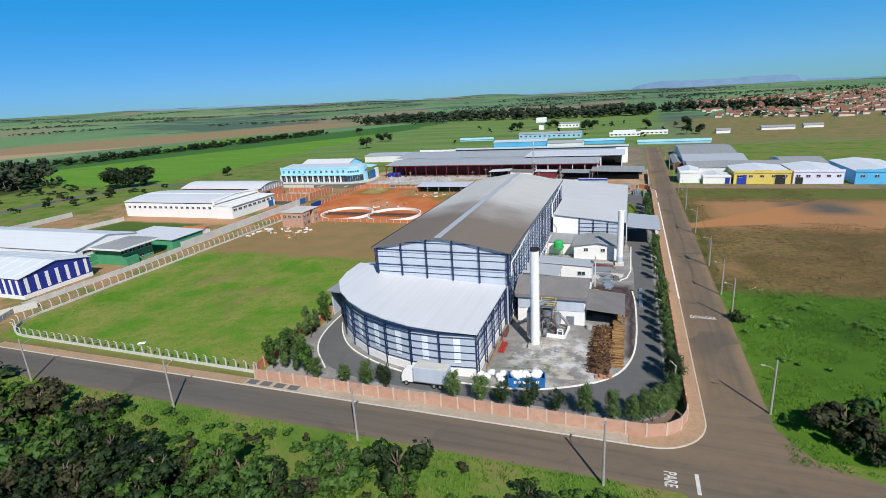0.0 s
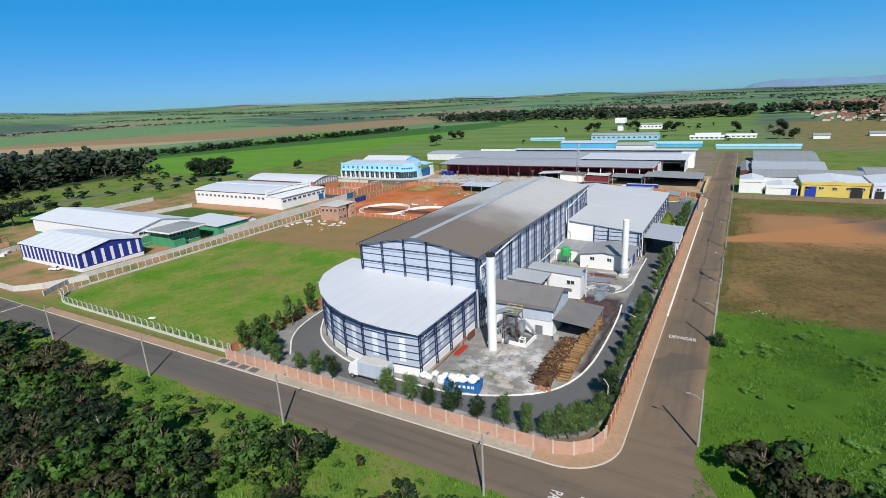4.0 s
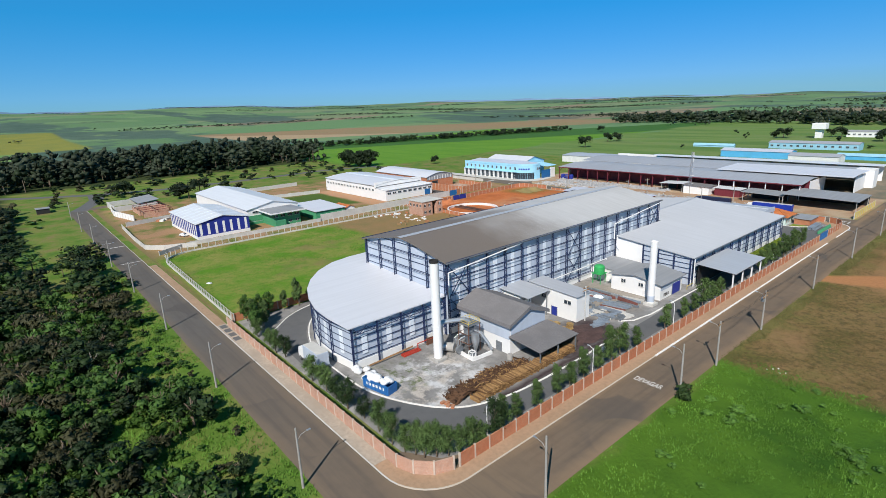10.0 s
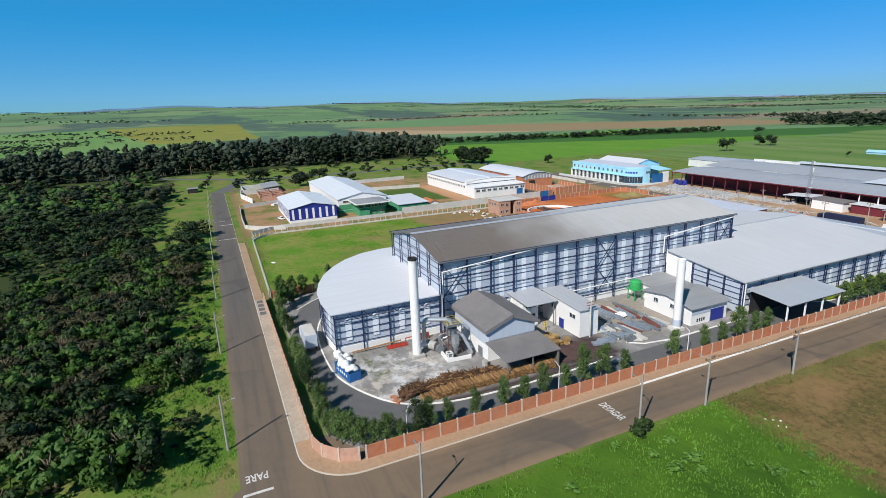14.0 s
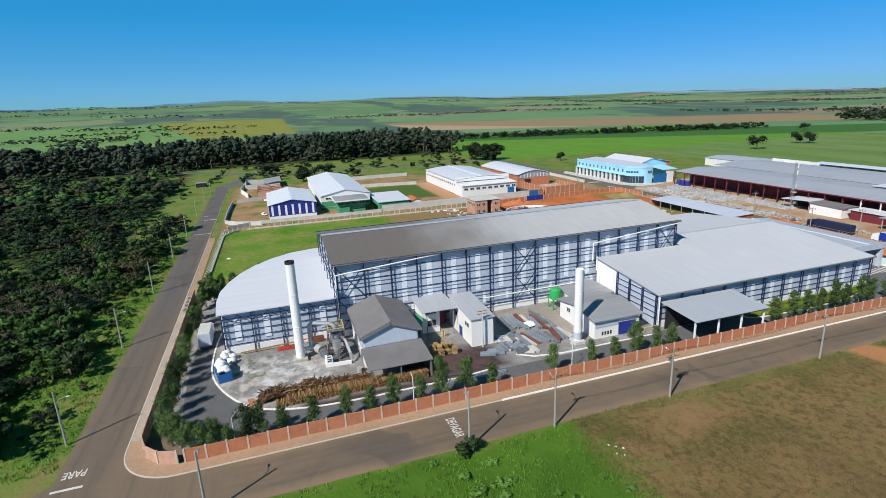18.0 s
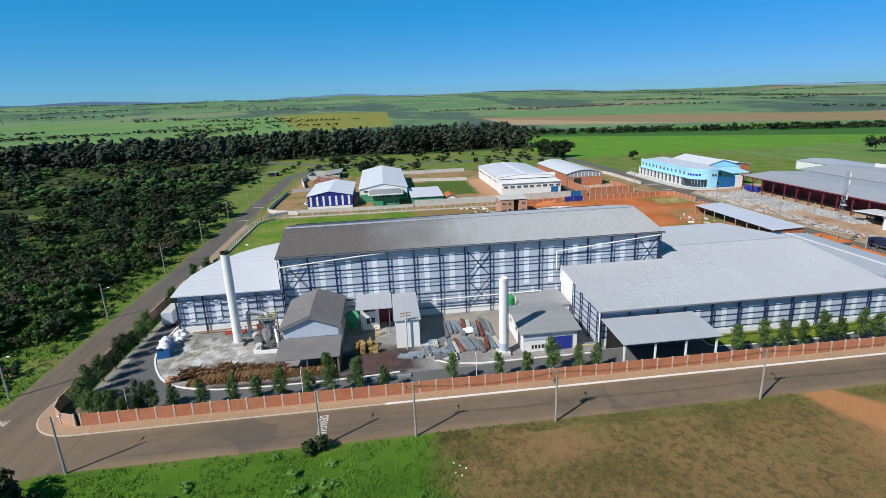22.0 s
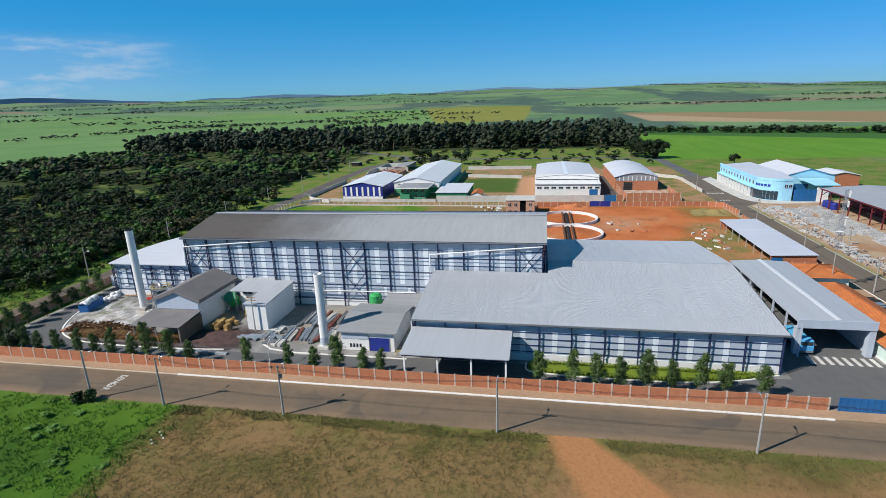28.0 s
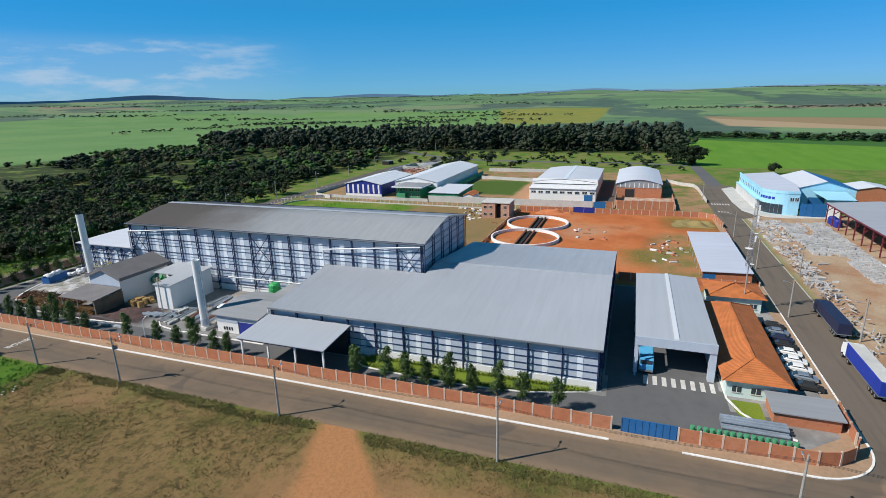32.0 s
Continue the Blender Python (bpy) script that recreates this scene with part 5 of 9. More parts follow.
woodshed = thing("wood_shed", -1.5, 118.5, 0, 0, "open fuel shed with dark lean-to roof", "shed")
part("roof", sloped_slab([(-5.3, 112.2), (2.9, 112.2), (2.9, 124.6), (-5.3, 124.6)], lambda x, y: 4.45 - 0.085 * (x + 5.3), 0.14, []), "roof_dark", woodshed)
for y in (112.8, 118.3, 124.1):
    part("post", beam((2.5, y, 0), (2.5, y, 3.65), 0.2), "grey_steel", woodshed)
    part("rafter", beam((-5.3, y, 4.25), (2.8, y, 3.55), 0.12, 0.2), "rust", woodshed)
part("side_wall", box(-5.3, 2.6, 124.2, 124.4, 0, 3.6), "bark", woodshed)
part("bin", lathe([(0.6, 0), (0.65, 0.1), (0.65, 1.0), (0.6, 1.05)], 14, None, (-4.4, 111.6, 0)), "concrete", woodshed, "concrete drum by the shed opening")
pump = thing("pump_room", -19, 131.4, 0, 0, "white pump room with sloping pale grey sheet roof and open passage", "building")
part("wall", prism([(-23.4, 128.0), (-16.2, 128.0), (-16.2, 132.2), (-23.4, 132.2)], -0.1, lambda x, y: 6.75 - 0.05 * (x + 24)), "white", pump)
part("passage_wall", box(-20.4, -20.1, 132.2, 135.2, 0, 6.2), "maroon", pump, "dark brown wall inside the passage")
part("roof", sloped_slab([(-24.2, 127.2), (-13.0, 127.2), (-13.0, 135.3), (-24.2, 135.3)], lambda x, y: 7.0 - 0.05 * (x + 24), 0.16, []), "roof_hall", pump)
for y in (128.4, 134.6):
    part("post", beam((-13.5, y, 0), (-13.5, y, 6.3), 0.16), "grey_steel", pump)
for y, z, w_, h_ in ((130.1, 4.6, 2.6, 0.8), (130.3, 1.6, 1.9, 1.4)):
    opening(pump, "window", "x1", y, z, w_, h_, "glass", -23.4, -16.2, 128.0, 132.2)
hut("white_store", -19.4, -5.6, 135.8, 140.8, 6.9, 6.3, None, "roof_hall", "white", "tall white store with pale sheet roof and blue door", "building", 0.35, (("door", "y0", -12.0, 0, 1.6, 2.3, "navy"), ("window", "y0", -8.2, 3.9, 1.9, 0.9, "glass"), ("window", "y0", -15.2, 3.9, 1.5, 0.9, "glass"), ("window", "x0", 138.0, 2, 1.4, 1.0, "glass")))
ladder = thing("step_ladder", -12.6, 131.6, 0, 0, "yellow step ladder standing by the pump room", "ladder")
for y in (131.3, 131.9):
    part("rail", beam((-13.1, y, 0), (-12.6, y, 2.3), 0.09), "yellow", ladder)
    part("rail", beam((-12.0, y, 0), (-12.5, y, 2.3), 0.09), "yellow", ladder)
for k in range(5):
    part("step", box(-13.05 + 0.1 * k, -12.8 + 0.1 * k, 131.35, 131.85, 0.35 + 0.42 * k, 0.39 + 0.42 * k), "yellow", ladder)
office = hut("yard_office", -12.6, 1.4, 161.4, 172.8, 4.3, 5.4, "y", "roof_grey", "white", "white yard office with grey gable roof and blue door", "building", 0.7, (("door", "x1", 169.6, 0, 4.2, 3.0, "navy"), ("window", "y0", -4.0, 2.6, 1.2, 0.9, "glass"), ("window", "y0", -9.0, 2.6, 1.2, 0.9, "glass")))
part("wall_band", box(1.42, 1.5, 161.5, 167.3, 2.6, 4.2), "clad", office, "grey sheet band")
for i in range(4):
    part("notice", box(1.42, 1.46, 163.2 + i * 0.7, 163.6 + i * 0.7, 0.7, 1.5), "dark", office, "dark lettering bar")
part("barrier", tube([(2.6, 173.5, 0.1), (2.6, 173.5, 1.1), (2.6, 177.0, 1.1), (2.6, 177.0, 0.1)], 0.08), "yellow", office, "yellow guard rail")
annex = hut("annex", -22.0, -13.0, 165.6, 176.4, 3.9, 3.6, None, "roof_grey", "white", "low white annex with flat grey roof", "building", 0.3)
tank = thing("water_tank", -17.5, 163.0, 0, 0, "bright green water tank on a timber stand", "tank")
part("body", lathe([(1.45, 3.0), (1.5, 3.2), (1.5, 4.0), (1.55, 4.05), (1.5, 4.1), (1.46, 4.9), (1.0, 5.3), (0.3, 5.4)], 16, None, (-17.5, 163.0, 0)), "tankgreen", tank)
for a, b in ((-1, -1), (1, -1), (1, 1), (-1, 1)):
    part("leg", beam((-17.5 + a * 1.2, 163 + b * 1.2, 0), (-17.5 + a * 1.2, 163 + b * 1.2, 2.9), 0.18), "tankgreen", tank)
part("deck", box(-19.1, -15.9, 161.4, 164.6, 2.85, 3.0), "tankgreen", tank)
part("brace", beam((-18.7, 161.8, 0.3), (-16.3, 161.8, 2.8), 0.1), "tankgreen", tank)
tank2 = thing("green_tank", -15.5, 126.0, 0, 0, "big green mixing vessel tilted on a steel stand", "tank")
part("body", rod((-16.8, 126.0, 1.5), (-14.6, 126.2, 4.3), 1.35, 16, None, 1.5), "tankgreen", tank2)
part("collar", rod((-14.66, 126.19, 4.22), (-14.5, 126.2, 4.42), 1.58, 16), "green", tank2, "darker green rim")
for y in (124.9, 127.2):
    part("leg", beam((-16.4, y, 0), (-15.6, y, 2.6), 0.18), "grey_steel", tank2)
    part("leg", beam((-14.4, y, 0), (-15.2, y, 3.0), 0.18), "grey_steel", tank2)

# dust filter, fan and ducts beside the first chimney
filt = thing("dust_filter", -12.5, 107.5, 0, 0, "steel dust filter tower with yellow rails, cyclone, fan and pale ducts", "machine")
part("plinth", ribbon([(-16.8, 106.2), (-9.0, 105.6), (-8.6, 110.6)], 0.45, 0, 0.75), "white", filt, "low white concrete upstand")
part("slab", prism([(-16.8, 106.2), (-9.0, 105.6), (-8.6, 110.8), (-16.0, 111.2)], 0.0, 0.12), "asphalt_grey", filt)
part("cyclone", lathe([(0.25, 1.0), (0.45, 1.6), (1.15, 4.0), (1.15, 5.6), (0.6, 5.9), (0.6, 6.4)], 16, None, (-13.0, 108.4, 0)), "grey_steel", filt)
part("cyclone", lathe([(0.25, 0.8), (0.4, 1.4), (0.85, 3.0), (0.85, 4.6), (0.4, 4.8)], 14, None, (-10.9, 108.2, 0)), "galv", filt)
part("duct", tube([(-16.2, 103.4, 0.9), (-16.2, 103.4, 6.5), (-16.0, 104.0, 7.1), (-13.6, 107.6, 7.3), (-13.1, 108.3, 6.9), (-13.0, 108.4, 6.2)], 0.46, 10), "galv", filt, "pale grey round duct bent over to the tower")
part("duct", tube([(-15.6, 101.6, 1.6), (-16.2, 103.4, 1.6), (-14.6, 105.4, 1.5)], 0.42, 10), "white", filt)
part("duct", tube([(-13.0, 109.2, 4.6), (-11.2, 110.0, 4.2), (-9.4, 110.6, 2.0), (-8.9, 110.9, 0.8)], 0.34, 8), "galv", filt, "sloping pale duct")
part("vessel", rod((-16.6, 104.2, 1.3), (-14.4, 105.4, 1.3), 0.95, 14), "concrete", filt, "rounded tan vessel")
part("fan_casing", rod((-13.4, 105.6, 1.2), (-12.8, 105.6, 1.2), 0.9, 16), "grey_steel", filt)
frame_bm, brace_bm = bmesh.new(), bmesh.new()
TX, TY = (-14.5, -11.4), (106.8, 110.0)
for x in TX:
    for y in TY:
        beam((x, y, 0), (x, y, 6.6), 0.15, 0.15, frame_bm)
for z in (2.4, 4.4, 6.4):
    for x in TX:
        beam((x, TY[0], z), (x, TY[1], z), 0.12, 0.12, frame_bm)
    for y in TY:
        beam((TX[0], y, z), (TX[1], y, z), 0.12, 0.12, frame_bm)
for za, zb in ((0.2, 2.4), (2.4, 4.4), (4.4, 6.4)):
    for y in TY:
        beam((TX[0], y, za), (TX[1], y, zb), 0.07, 0.07, brace_bm)
    for x in TX:
        beam((x, TY[1], za), (x, TY[0], zb), 0.07, 0.07, brace_bm)
part("frame", frame_bm, "rust", filt)
part("bracing", brace_bm, "grey_steel", filt)
part("platform", box(-14.7, -11.2, 106.6, 110.2, 6.4, 6.48), "grey_steel", filt)
for x in TX:
    side = tube([(x, TY[0], 6.4), (x, TY[0], 7.45), (x, TY[1], 7.45), (x, TY[1], 6.4)], 0.05, 5)
    beam((x, TY[0], 6.95), (x, TY[1], 6.95), 0.07, 0.07, side)
    part("railing", side, "yellow", filt, "yellow safety rail")
for y in TY:
    side = tube([(TX[0], y, 7.45), (TX[1], y, 7.45)], 0.05, 5)
    part("railing", side, "yellow", filt, "yellow safety rail")
    part("mid_rail", beam((TX[0], y, 6.95), (TX[1], y, 6.95), 0.07, 0.07), "yellow", filt)
part("motor", bevel(box(-11.0, -9.6, 106.4, 107.3, 0.3, 1.2), 0.1), "grey_steel", filt)
for i in range(5):
    part("pipe", tube([(-15.9 + i * 0.5, 106.6, 0.2), (-15.9 + i * 0.5, 106.6, 2.6 + 0.5 * (i % 3)), (-15.0 + i * 0.4, 107.6, 3.0 + 0.5 * (i % 3))], 0.09, 6), "galv", filt)
guard = bmesh.new()
for a, b in ((-10.6, 105.9), (-9.5, 105.9), (-9.5, 106.9), (-10.6, 106.9)):
    beam((a, b, 0.3), (a, b, 1.6), 0.16, 0.16, guard)
for z in (0.6, 1.55):
    for p, q in (((-10.6, 105.9), (-9.5, 105.9)), ((-9.5, 105.9), (-9.5, 106.9)), ((-9.5, 106.9), (-10.6, 106.9)), ((-10.6, 106.9), (-10.6, 105.9))):
        beam((*p, z), (*q, z), 0.16, 0.16, guard)
part("guard", guard, "white", filt, "white cage guard")

# skip with bags, bags on the ground, parked lorry, red rack
skip = thing("skip", -13.6, 86.0, 0, 12, "blue open-top skip heaped with white bags", "skip")


def open_box(w, l, h, t, flare=0.0):
    bm = bmesh.new()
    a = [(-l / 2, -w / 2), (l / 2, -w / 2), (l / 2, w / 2), (-l / 2, w / 2)]
    o0 = [bm.verts.new((x, y, 0)) for x, y in a]
    o1 = [bm.verts.new((x * (1 + flare), y, h)) for x, y in a]
    i1 = [bm.verts.new((x * (1 + flare) * (1 - 2 * t / l), y * (1 - 2 * t / w), h)) for x, y in a]
    i0 = [bm.verts.new((x * (1 - 2 * t / l), y * (1 - 2 * t / w), t)) for x, y in a]
    for A, B in ((o0, o1), (o1, i1), (i1, i0)):
        for i in range(4):
            j = (i + 1) % 4
            bm.faces.new((A[i], A[j], B[j], B[i]))
    bm.faces.new(o0[::-1])
    bm.faces.new(i0)
    return bm


sk = WORLD[skip.name]
part("body", open_box(2.4, 6.4, 1.9, 0.12, 0.05), "skipblue", skip, "", sk)
for i in range(7):
    part("rib", box(-2.9 + i * 0.95, -2.8 + i * 0.95, -1.3, -1.2, 0.1, 1.8), "skipblue", skip, "", sk)
for i in range(6):
    part("lettering", box(-2.3 + i * 0.8, -1.8 + i * 0.8, -1.24, -1.215, 0.8, 1.35), "white", skip, "white painted lettering bar", sk)


def bag_mesh(seed):
    bm = bmesh.new()
    bmesh.ops.create_icosphere(bm, subdivisions=2, radius=0.75)
    for v in bm.verts:
        d = noise.noise(v.co * 1.6 + Vector((seed, 0, 0)))
        v.co *= 1 + 0.35 * d
        v.co.z = v.co.z * 0.75 + 0.45
    for f in bm.faces:
        f.smooth = True
    return as_mesh("bag", bm, "bag")


bags = [bag_mesh(i) for i in range(4)]
rng = random.Random(4)
for i in range(26):
    if i < 16:
        m = sk @ pose(rng.uniform(-2.6, 2.6), rng.uniform(-0.7, 0.7), 1.35 + rng.uniform(0, 0.6), 0, 0, rng.uniform(0, 360))
    else:
        m = pose(-20.0 + rng.uniform(-2.4, 2.2), 86.4 + rng.uniform(-0.9, 1.2), rng.uniform(0, 0.5), 0, 0, rng.uniform(0, 360))
    solo("bag", bags[i % 4], None, "full white woven plastic bulk bag", "bag", "bulk bags", "", m)


def wheel(parent, x, y, r, w, at):
    t = part("wheel", rod((x, y - w / 2, r), (x, y + w / 2, r), r, 14), "rubber", parent, "", at)
    part("rim", rod((x, y - w / 2 - 0.02, r), (x, y + w / 2 + 0.02, r), r * 0.55, 10), "galv", t, "", at)


def lorry(x, y, rz, cabmat, boxmat, length, label, h=3.6, topmat="lightconcrete"):
    """A lorry heading along its +x: chassis, cab, box body, wheels."""
    t = thing("lorry", x, y, 0.04, rz, label, "lorry", "lorries")
    at = WORLD[t.name]
    cab0 = length / 2 - 2.2
    cab = bmesh.new()
    prof = [(cab0, 0.8), (cab0 + 2.15, 0.8), (cab0 + 2.2, 1.7), (cab0 + 1.85, 2.9), (cab0 + 0.2, 3.0), (cab0, 2.9)]
    for s in (-1.2, 1.2):
        cab.faces.new([cab.verts.new((px, s, pz)) for px, pz in prof])
    cab.verts.ensure_lookup_table()
    k = len(prof)
    for i in range(k):
        j = (i + 1) % k
        cab.faces.new((cab.verts[i], cab.verts[j], cab.verts[k + j], cab.verts[k + i]))
    bmesh.ops.recalc_face_normals(cab, faces=cab.faces[:])
    c = part("cab", cab, cabmat, t, "", at)
    part("windscreen", prism([(cab0 + 2.0, -1.05), (cab0 + 2.14, -1.05), (cab0 + 2.14, 1.05), (cab0 + 2.0, 1.05)], 1.75, 2.65), "glass", c, "", at)
    part("bumper", box(cab0 + 2.0, cab0 + 2.3, -1.2, 1.2, 0.5, 0.85), "grey_steel", c, "", at)
    part("body", bevel(box(-length / 2, cab0 - 0.25, -1.27, 1.27, 1.1, h), 0.06), boxmat, t, "", at)
    part("body_rim", box(-length / 2 - 0.03, cab0 - 0.22, -1.3, 1.3, 1.0, 1.16), "grey_steel", t, "", at)
    part("roof_sheet", box(-length / 2 + 0.1, cab0 - 0.35, -1.17, 1.17, h, h + 0.03), topmat, t, "", at)
    part("chassis", box(-length / 2 + 0.2, length / 2 - 0.3, -0.5, 0.5, 0.6, 1.0), "grey_steel", t, "", at)
    axles = [cab0 + 1.3, -length / 2 + 1.4, -length / 2 + 2.6] + ([-length / 2 + 3.8, cab0 - 1.6] if length > 11 else [])
    for ax in axles:
        for s in (-1.05, 1.05):
            wheel(t, ax, s, 0.5, 0.35, at)
    return t


lorry(-31.5, 81.6, 180, "white", "clad", 9.0, "white box lorry with grey body parked by the rounded hall", 4.0)
rack = thing("steel_rack", -20.5, 96.0, 0, 0, "red painted steel beams stacked on the ground", "steel beams")
for i in range(3):
    part("beam", box(-21.4 + i * 0.45, -21.15 + i * 0.45, 96.5, 101, 0.05, 0.45), "red", rack)
part("guide_rail", beam((-21.8, 89, 0.5), (-21.8, 100, 0.9), 0.25), "wood", rack)
rail = thing("walkway_rail", -21.8, 104, 0, 0, "red guard frame at the hall door", "rail")
part("rail", tube([(-21.4, 101, 0), (-21.4, 101, 1.3), (-21.4, 106.5, 1.3), (-21.4, 106.5, 0)], 0.12), "red", rail)
part("panel", box(-21.6, -21.3, 103.5, 106.5, 0, 1.6), "rust", rail)


# log stack along the driveway: logs lie across it, their cut ends towards the street
def log_pile():
    rng = random.Random(7)
    pile = thing("log_pile", 1.8, 110, 0, 0, "long neat stack of cut golden-brown firewood logs", "firewood")
    kinds = [as_mesh("log", rod((-1.1, 0, 0), (1.1, 0, 0), 0.105 + 0.014 * i, 7, None, 0.09 + 0.014 * i), "log") for i in range(4)]
    rest, spots = bmesh.new(), []
    for i in range(112):
        y = 95.6 + i * 0.25
        top = 6 + int(2.4 * noise.noise((y * 0.22, 3.0, 0.0)) + 0.5)
        if y < 97.5:
            top = 3
        for k in range(top):
            spots.append((y + (0.12 if k % 2 else 0) + rng.uniform(-0.04, 0.04), 0.14 + k * 0.215, k >= top - 2))
    made = 0
    for y, z, upper in spots:
        x, lean, turn = 1.75 + rng.uniform(-0.2, 0.25), rng.uniform(-4, 4), rng.uniform(-7, 7)
        if upper and made < 230:
            made += 1
            part("log", rng.choice(kinds), None, pile, "", pose(x, y, z, 0, lean, turn))
        else:
            d = Vector((1, math.tan(radians(turn)), 0)) * 1.1
            rod(Vector((x, y, z)) - d, Vector((x, y, z)) + d, rng.uniform(0.1, 0.145), 6, rest)
    tagged(part("log_layer", rest, "log", pile), kind="stuff")


log_pile()


def brushwood():
    """Tumbled logs and branches behind the stack: too many to count."""
    rng = random.Random(19)
    def top(x, y):
        t = 0.5 + 0.9 * max(0.0, noise.noise((x * 0.3, y * 0.22, 1.0)) + 0.25)
        t += 1.5 * math.exp(-((x + 0.8) ** 2 + (y - 95.0) ** 2) / 5.0) + 1.6 * math.exp(-((x + 0.4) ** 2 + (y - 101.4) ** 2) / 6.0)
        return t * max(0.0, min(1.0, (x + 3.6) / 1.4)) * max(0.0, min(1.0, (114 - y) / 3)) * max(0.0, min(1.0, (y - 92.0) / 1.5))
    core = shell(lambda u, v: (v, u, max(-0.1, top(v, u) - 0.2)), [92 + 0.5 * i for i in range(45)], [-3.6 + 0.42 * i for i in range(11)], 0.6)
    solo("brushwood", core, "brush", "brown heap of branches and split logs behind the log stack", "firewood", "", "stuff")
    for m, count in (("brush", 620), ("log", 300)):
        bm = bmesh.new()
        for i in range(count):
            x, y = rng.uniform(-3.4, 0.8), rng.uniform(92.4, 113.5)
            if m == "log" and y < 96:
                continue
            a, e, L = rng.uniform(0, 6.28), rng.uniform(-0.35, 0.45), rng.uniform(0.5, 1.3)
            p = Vector((x, y, top(x, y) - rng.uniform(0.0, 0.25)))
            rod(p, p + Vector((math.cos(a), math.sin(a), e)) * L, rng.uniform(0.04, 0.12), 5, bm)
        solo("firewood", bm, m, "tumbled split logs on the brushwood heap", "firewood", "", "stuff")


brushwood()

# stacked steel sections and sheets in the yard
rng = random.Random(11)
yard_mats = ("grey_steel", "bluesteel", "bluesteel", "galv", "redsteel", "redsteel", "bluesteel", "lightconcrete")


def steel_stack(x, y, rz, L, m, n, w=0.2, h=0.45, label="stack of steel sections lying in the yard"):
    s = thing("steel_stack", x, y, 0.03, rz, label, "steel stack", "steel stacks in the yard")
    at = WORLD[s.name]
    for k in range(n):
        o = rng.uniform(-0.4, 0.4)
        for z0, z1 in ((0.1, h * rng.uniform(0.7, 1.0)),):
            part("section", box(-L / 2 + o, L / 2 + o, (k - n / 2) * w * 1.25, (k - n / 2) * w * 1.25 + w, z0, z1), m, s, "", at)
    for e in (-0.32, 0.32):
        part("bearer", box(e * L - 0.06, e * L + 0.06, -n * w * 0.66, n * w * 0.66, 0, 0.1), "wood", s, "", at)


for i, y in enumerate((146.8, 148.0, 149.1, 150.2, 151.4, 152.5, 153.6, 154.7, 155.9, 157.0)):
    steel_stack(-12.0 + rng.uniform(-1.5, 1.0), y, rng.uniform(-5, 7), rng.uniform(6.0, 8.5), yard_mats[(i * 3) % 8], rng.randint(3, 4), 0.2, rng.uniform(0.4, 0.9))
    steel_stack(-3.6 + rng.uniform(-1.0, 0.6), y + rng.uniform(-0.2, 0.2), rng.uniform(-12, 12), rng.uniform(4.5, 7.0), yard_mats[(i * 5 + 2) % 8], rng.randint(3, 4), 0.2, rng.uniform(0.3, 0.8))
for i in range(22):
    steel_stack(rng.uniform(-7.5, 1.4), rng.uniform(142.0, 147.2), rng.choice((0, 80, 60, 20, -30, 95)), rng.uniform(1.6, 3.2), rng.choice(("bluesteel", "bluesteel", "lightconcrete", "grey_steel")), rng.randint(2, 4), 0.3, rng.uniform(0.25, 0.7), "low stack of grey-blue plates and sections")
for i in range(5):
    steel_stack(-1.6 + 0.5 * rng.uniform(-1, 1), 137.6 + i * 1.1, rng.uniform(60, 100), rng.uniform(2.0, 3.4), "bluesteel", 3, 0.42, 0.55, "stack of blue-grey steel boxes by the white store")
tarp = bmesh.new()
bmesh.ops.create_grid(tarp, x_segments=8, y_segments=8, size=1.3)
for v in tarp.verts:
    v.co.z = 0.95 + 0.25 * noise.noise(v.co * 1.3) - 0.28 * max(abs(v.co.x), abs(v.co.y)) ** 2
solo("tarpaulin", tarp, "bag", "crumpled white tarpaulin over the steel stacks", "tarpaulin", "", "", pose(-10.6, 152.2, 0.02, 0, 0, 14))
rng = random.Random(12)
for i, (x, y) in enumerate(((-6.6, 127.3), (-5.2, 127.0), (-6.0, 128.7), (-4.6, 128.6), (-7.5, 128.4), (-6.8, 130.1), (-5.3, 130.3), (-4.2, 131.4), (-8.6, 129.8), (-7.8, 131.2))):
    s = thing("pallet_stack", x, y, 0, rng.uniform(-14, 14), "stack of yellowish timber pallets", "pallets", "pallet stacks")
    at = WORLD[s.name]
    for k in range(rng.randint(5, 11)):
        m = at @ pose(rng.uniform(-0.06, 0.06), rng.uniform(-0.05, 0.05), k * 0.16, 0, 0, rng.uniform(-5, 5))
        if i or k:
            part("pallet", bpy.data.meshes["pallet"], None, s, "", m)
        else:
            comb = [(-0.6, 0.5)]
            for j in range(6):
                comb += [(-0.6 + j * 0.21, -0.5), (-0.45 + j * 0.21, -0.5)] + ([(-0.45 + j * 0.21, 0.4), (-0.39 + j * 0.21, 0.4)] if j < 5 else [])
            pb = prism(comb + [(0.6, 0.5)], 0.0, 0.13)
            part("pallet", pb, "pallet", s, "", m)
for i in range(4):
    bs = thing("brick_stack", -1.6 + i * 0.75, 91.2 + 0.35 * (i % 2), 0, 12 * i, "small stack of red bricks by the kerb", "bricks", "brick stacks")
    part("bricks", bevel(box(-0.3, 0.3, -0.5, 0.5, 0.03, 0.35 + 0.1 * (i % 2)), 0.03), "brick", bs, "", WORLD[bs.name])
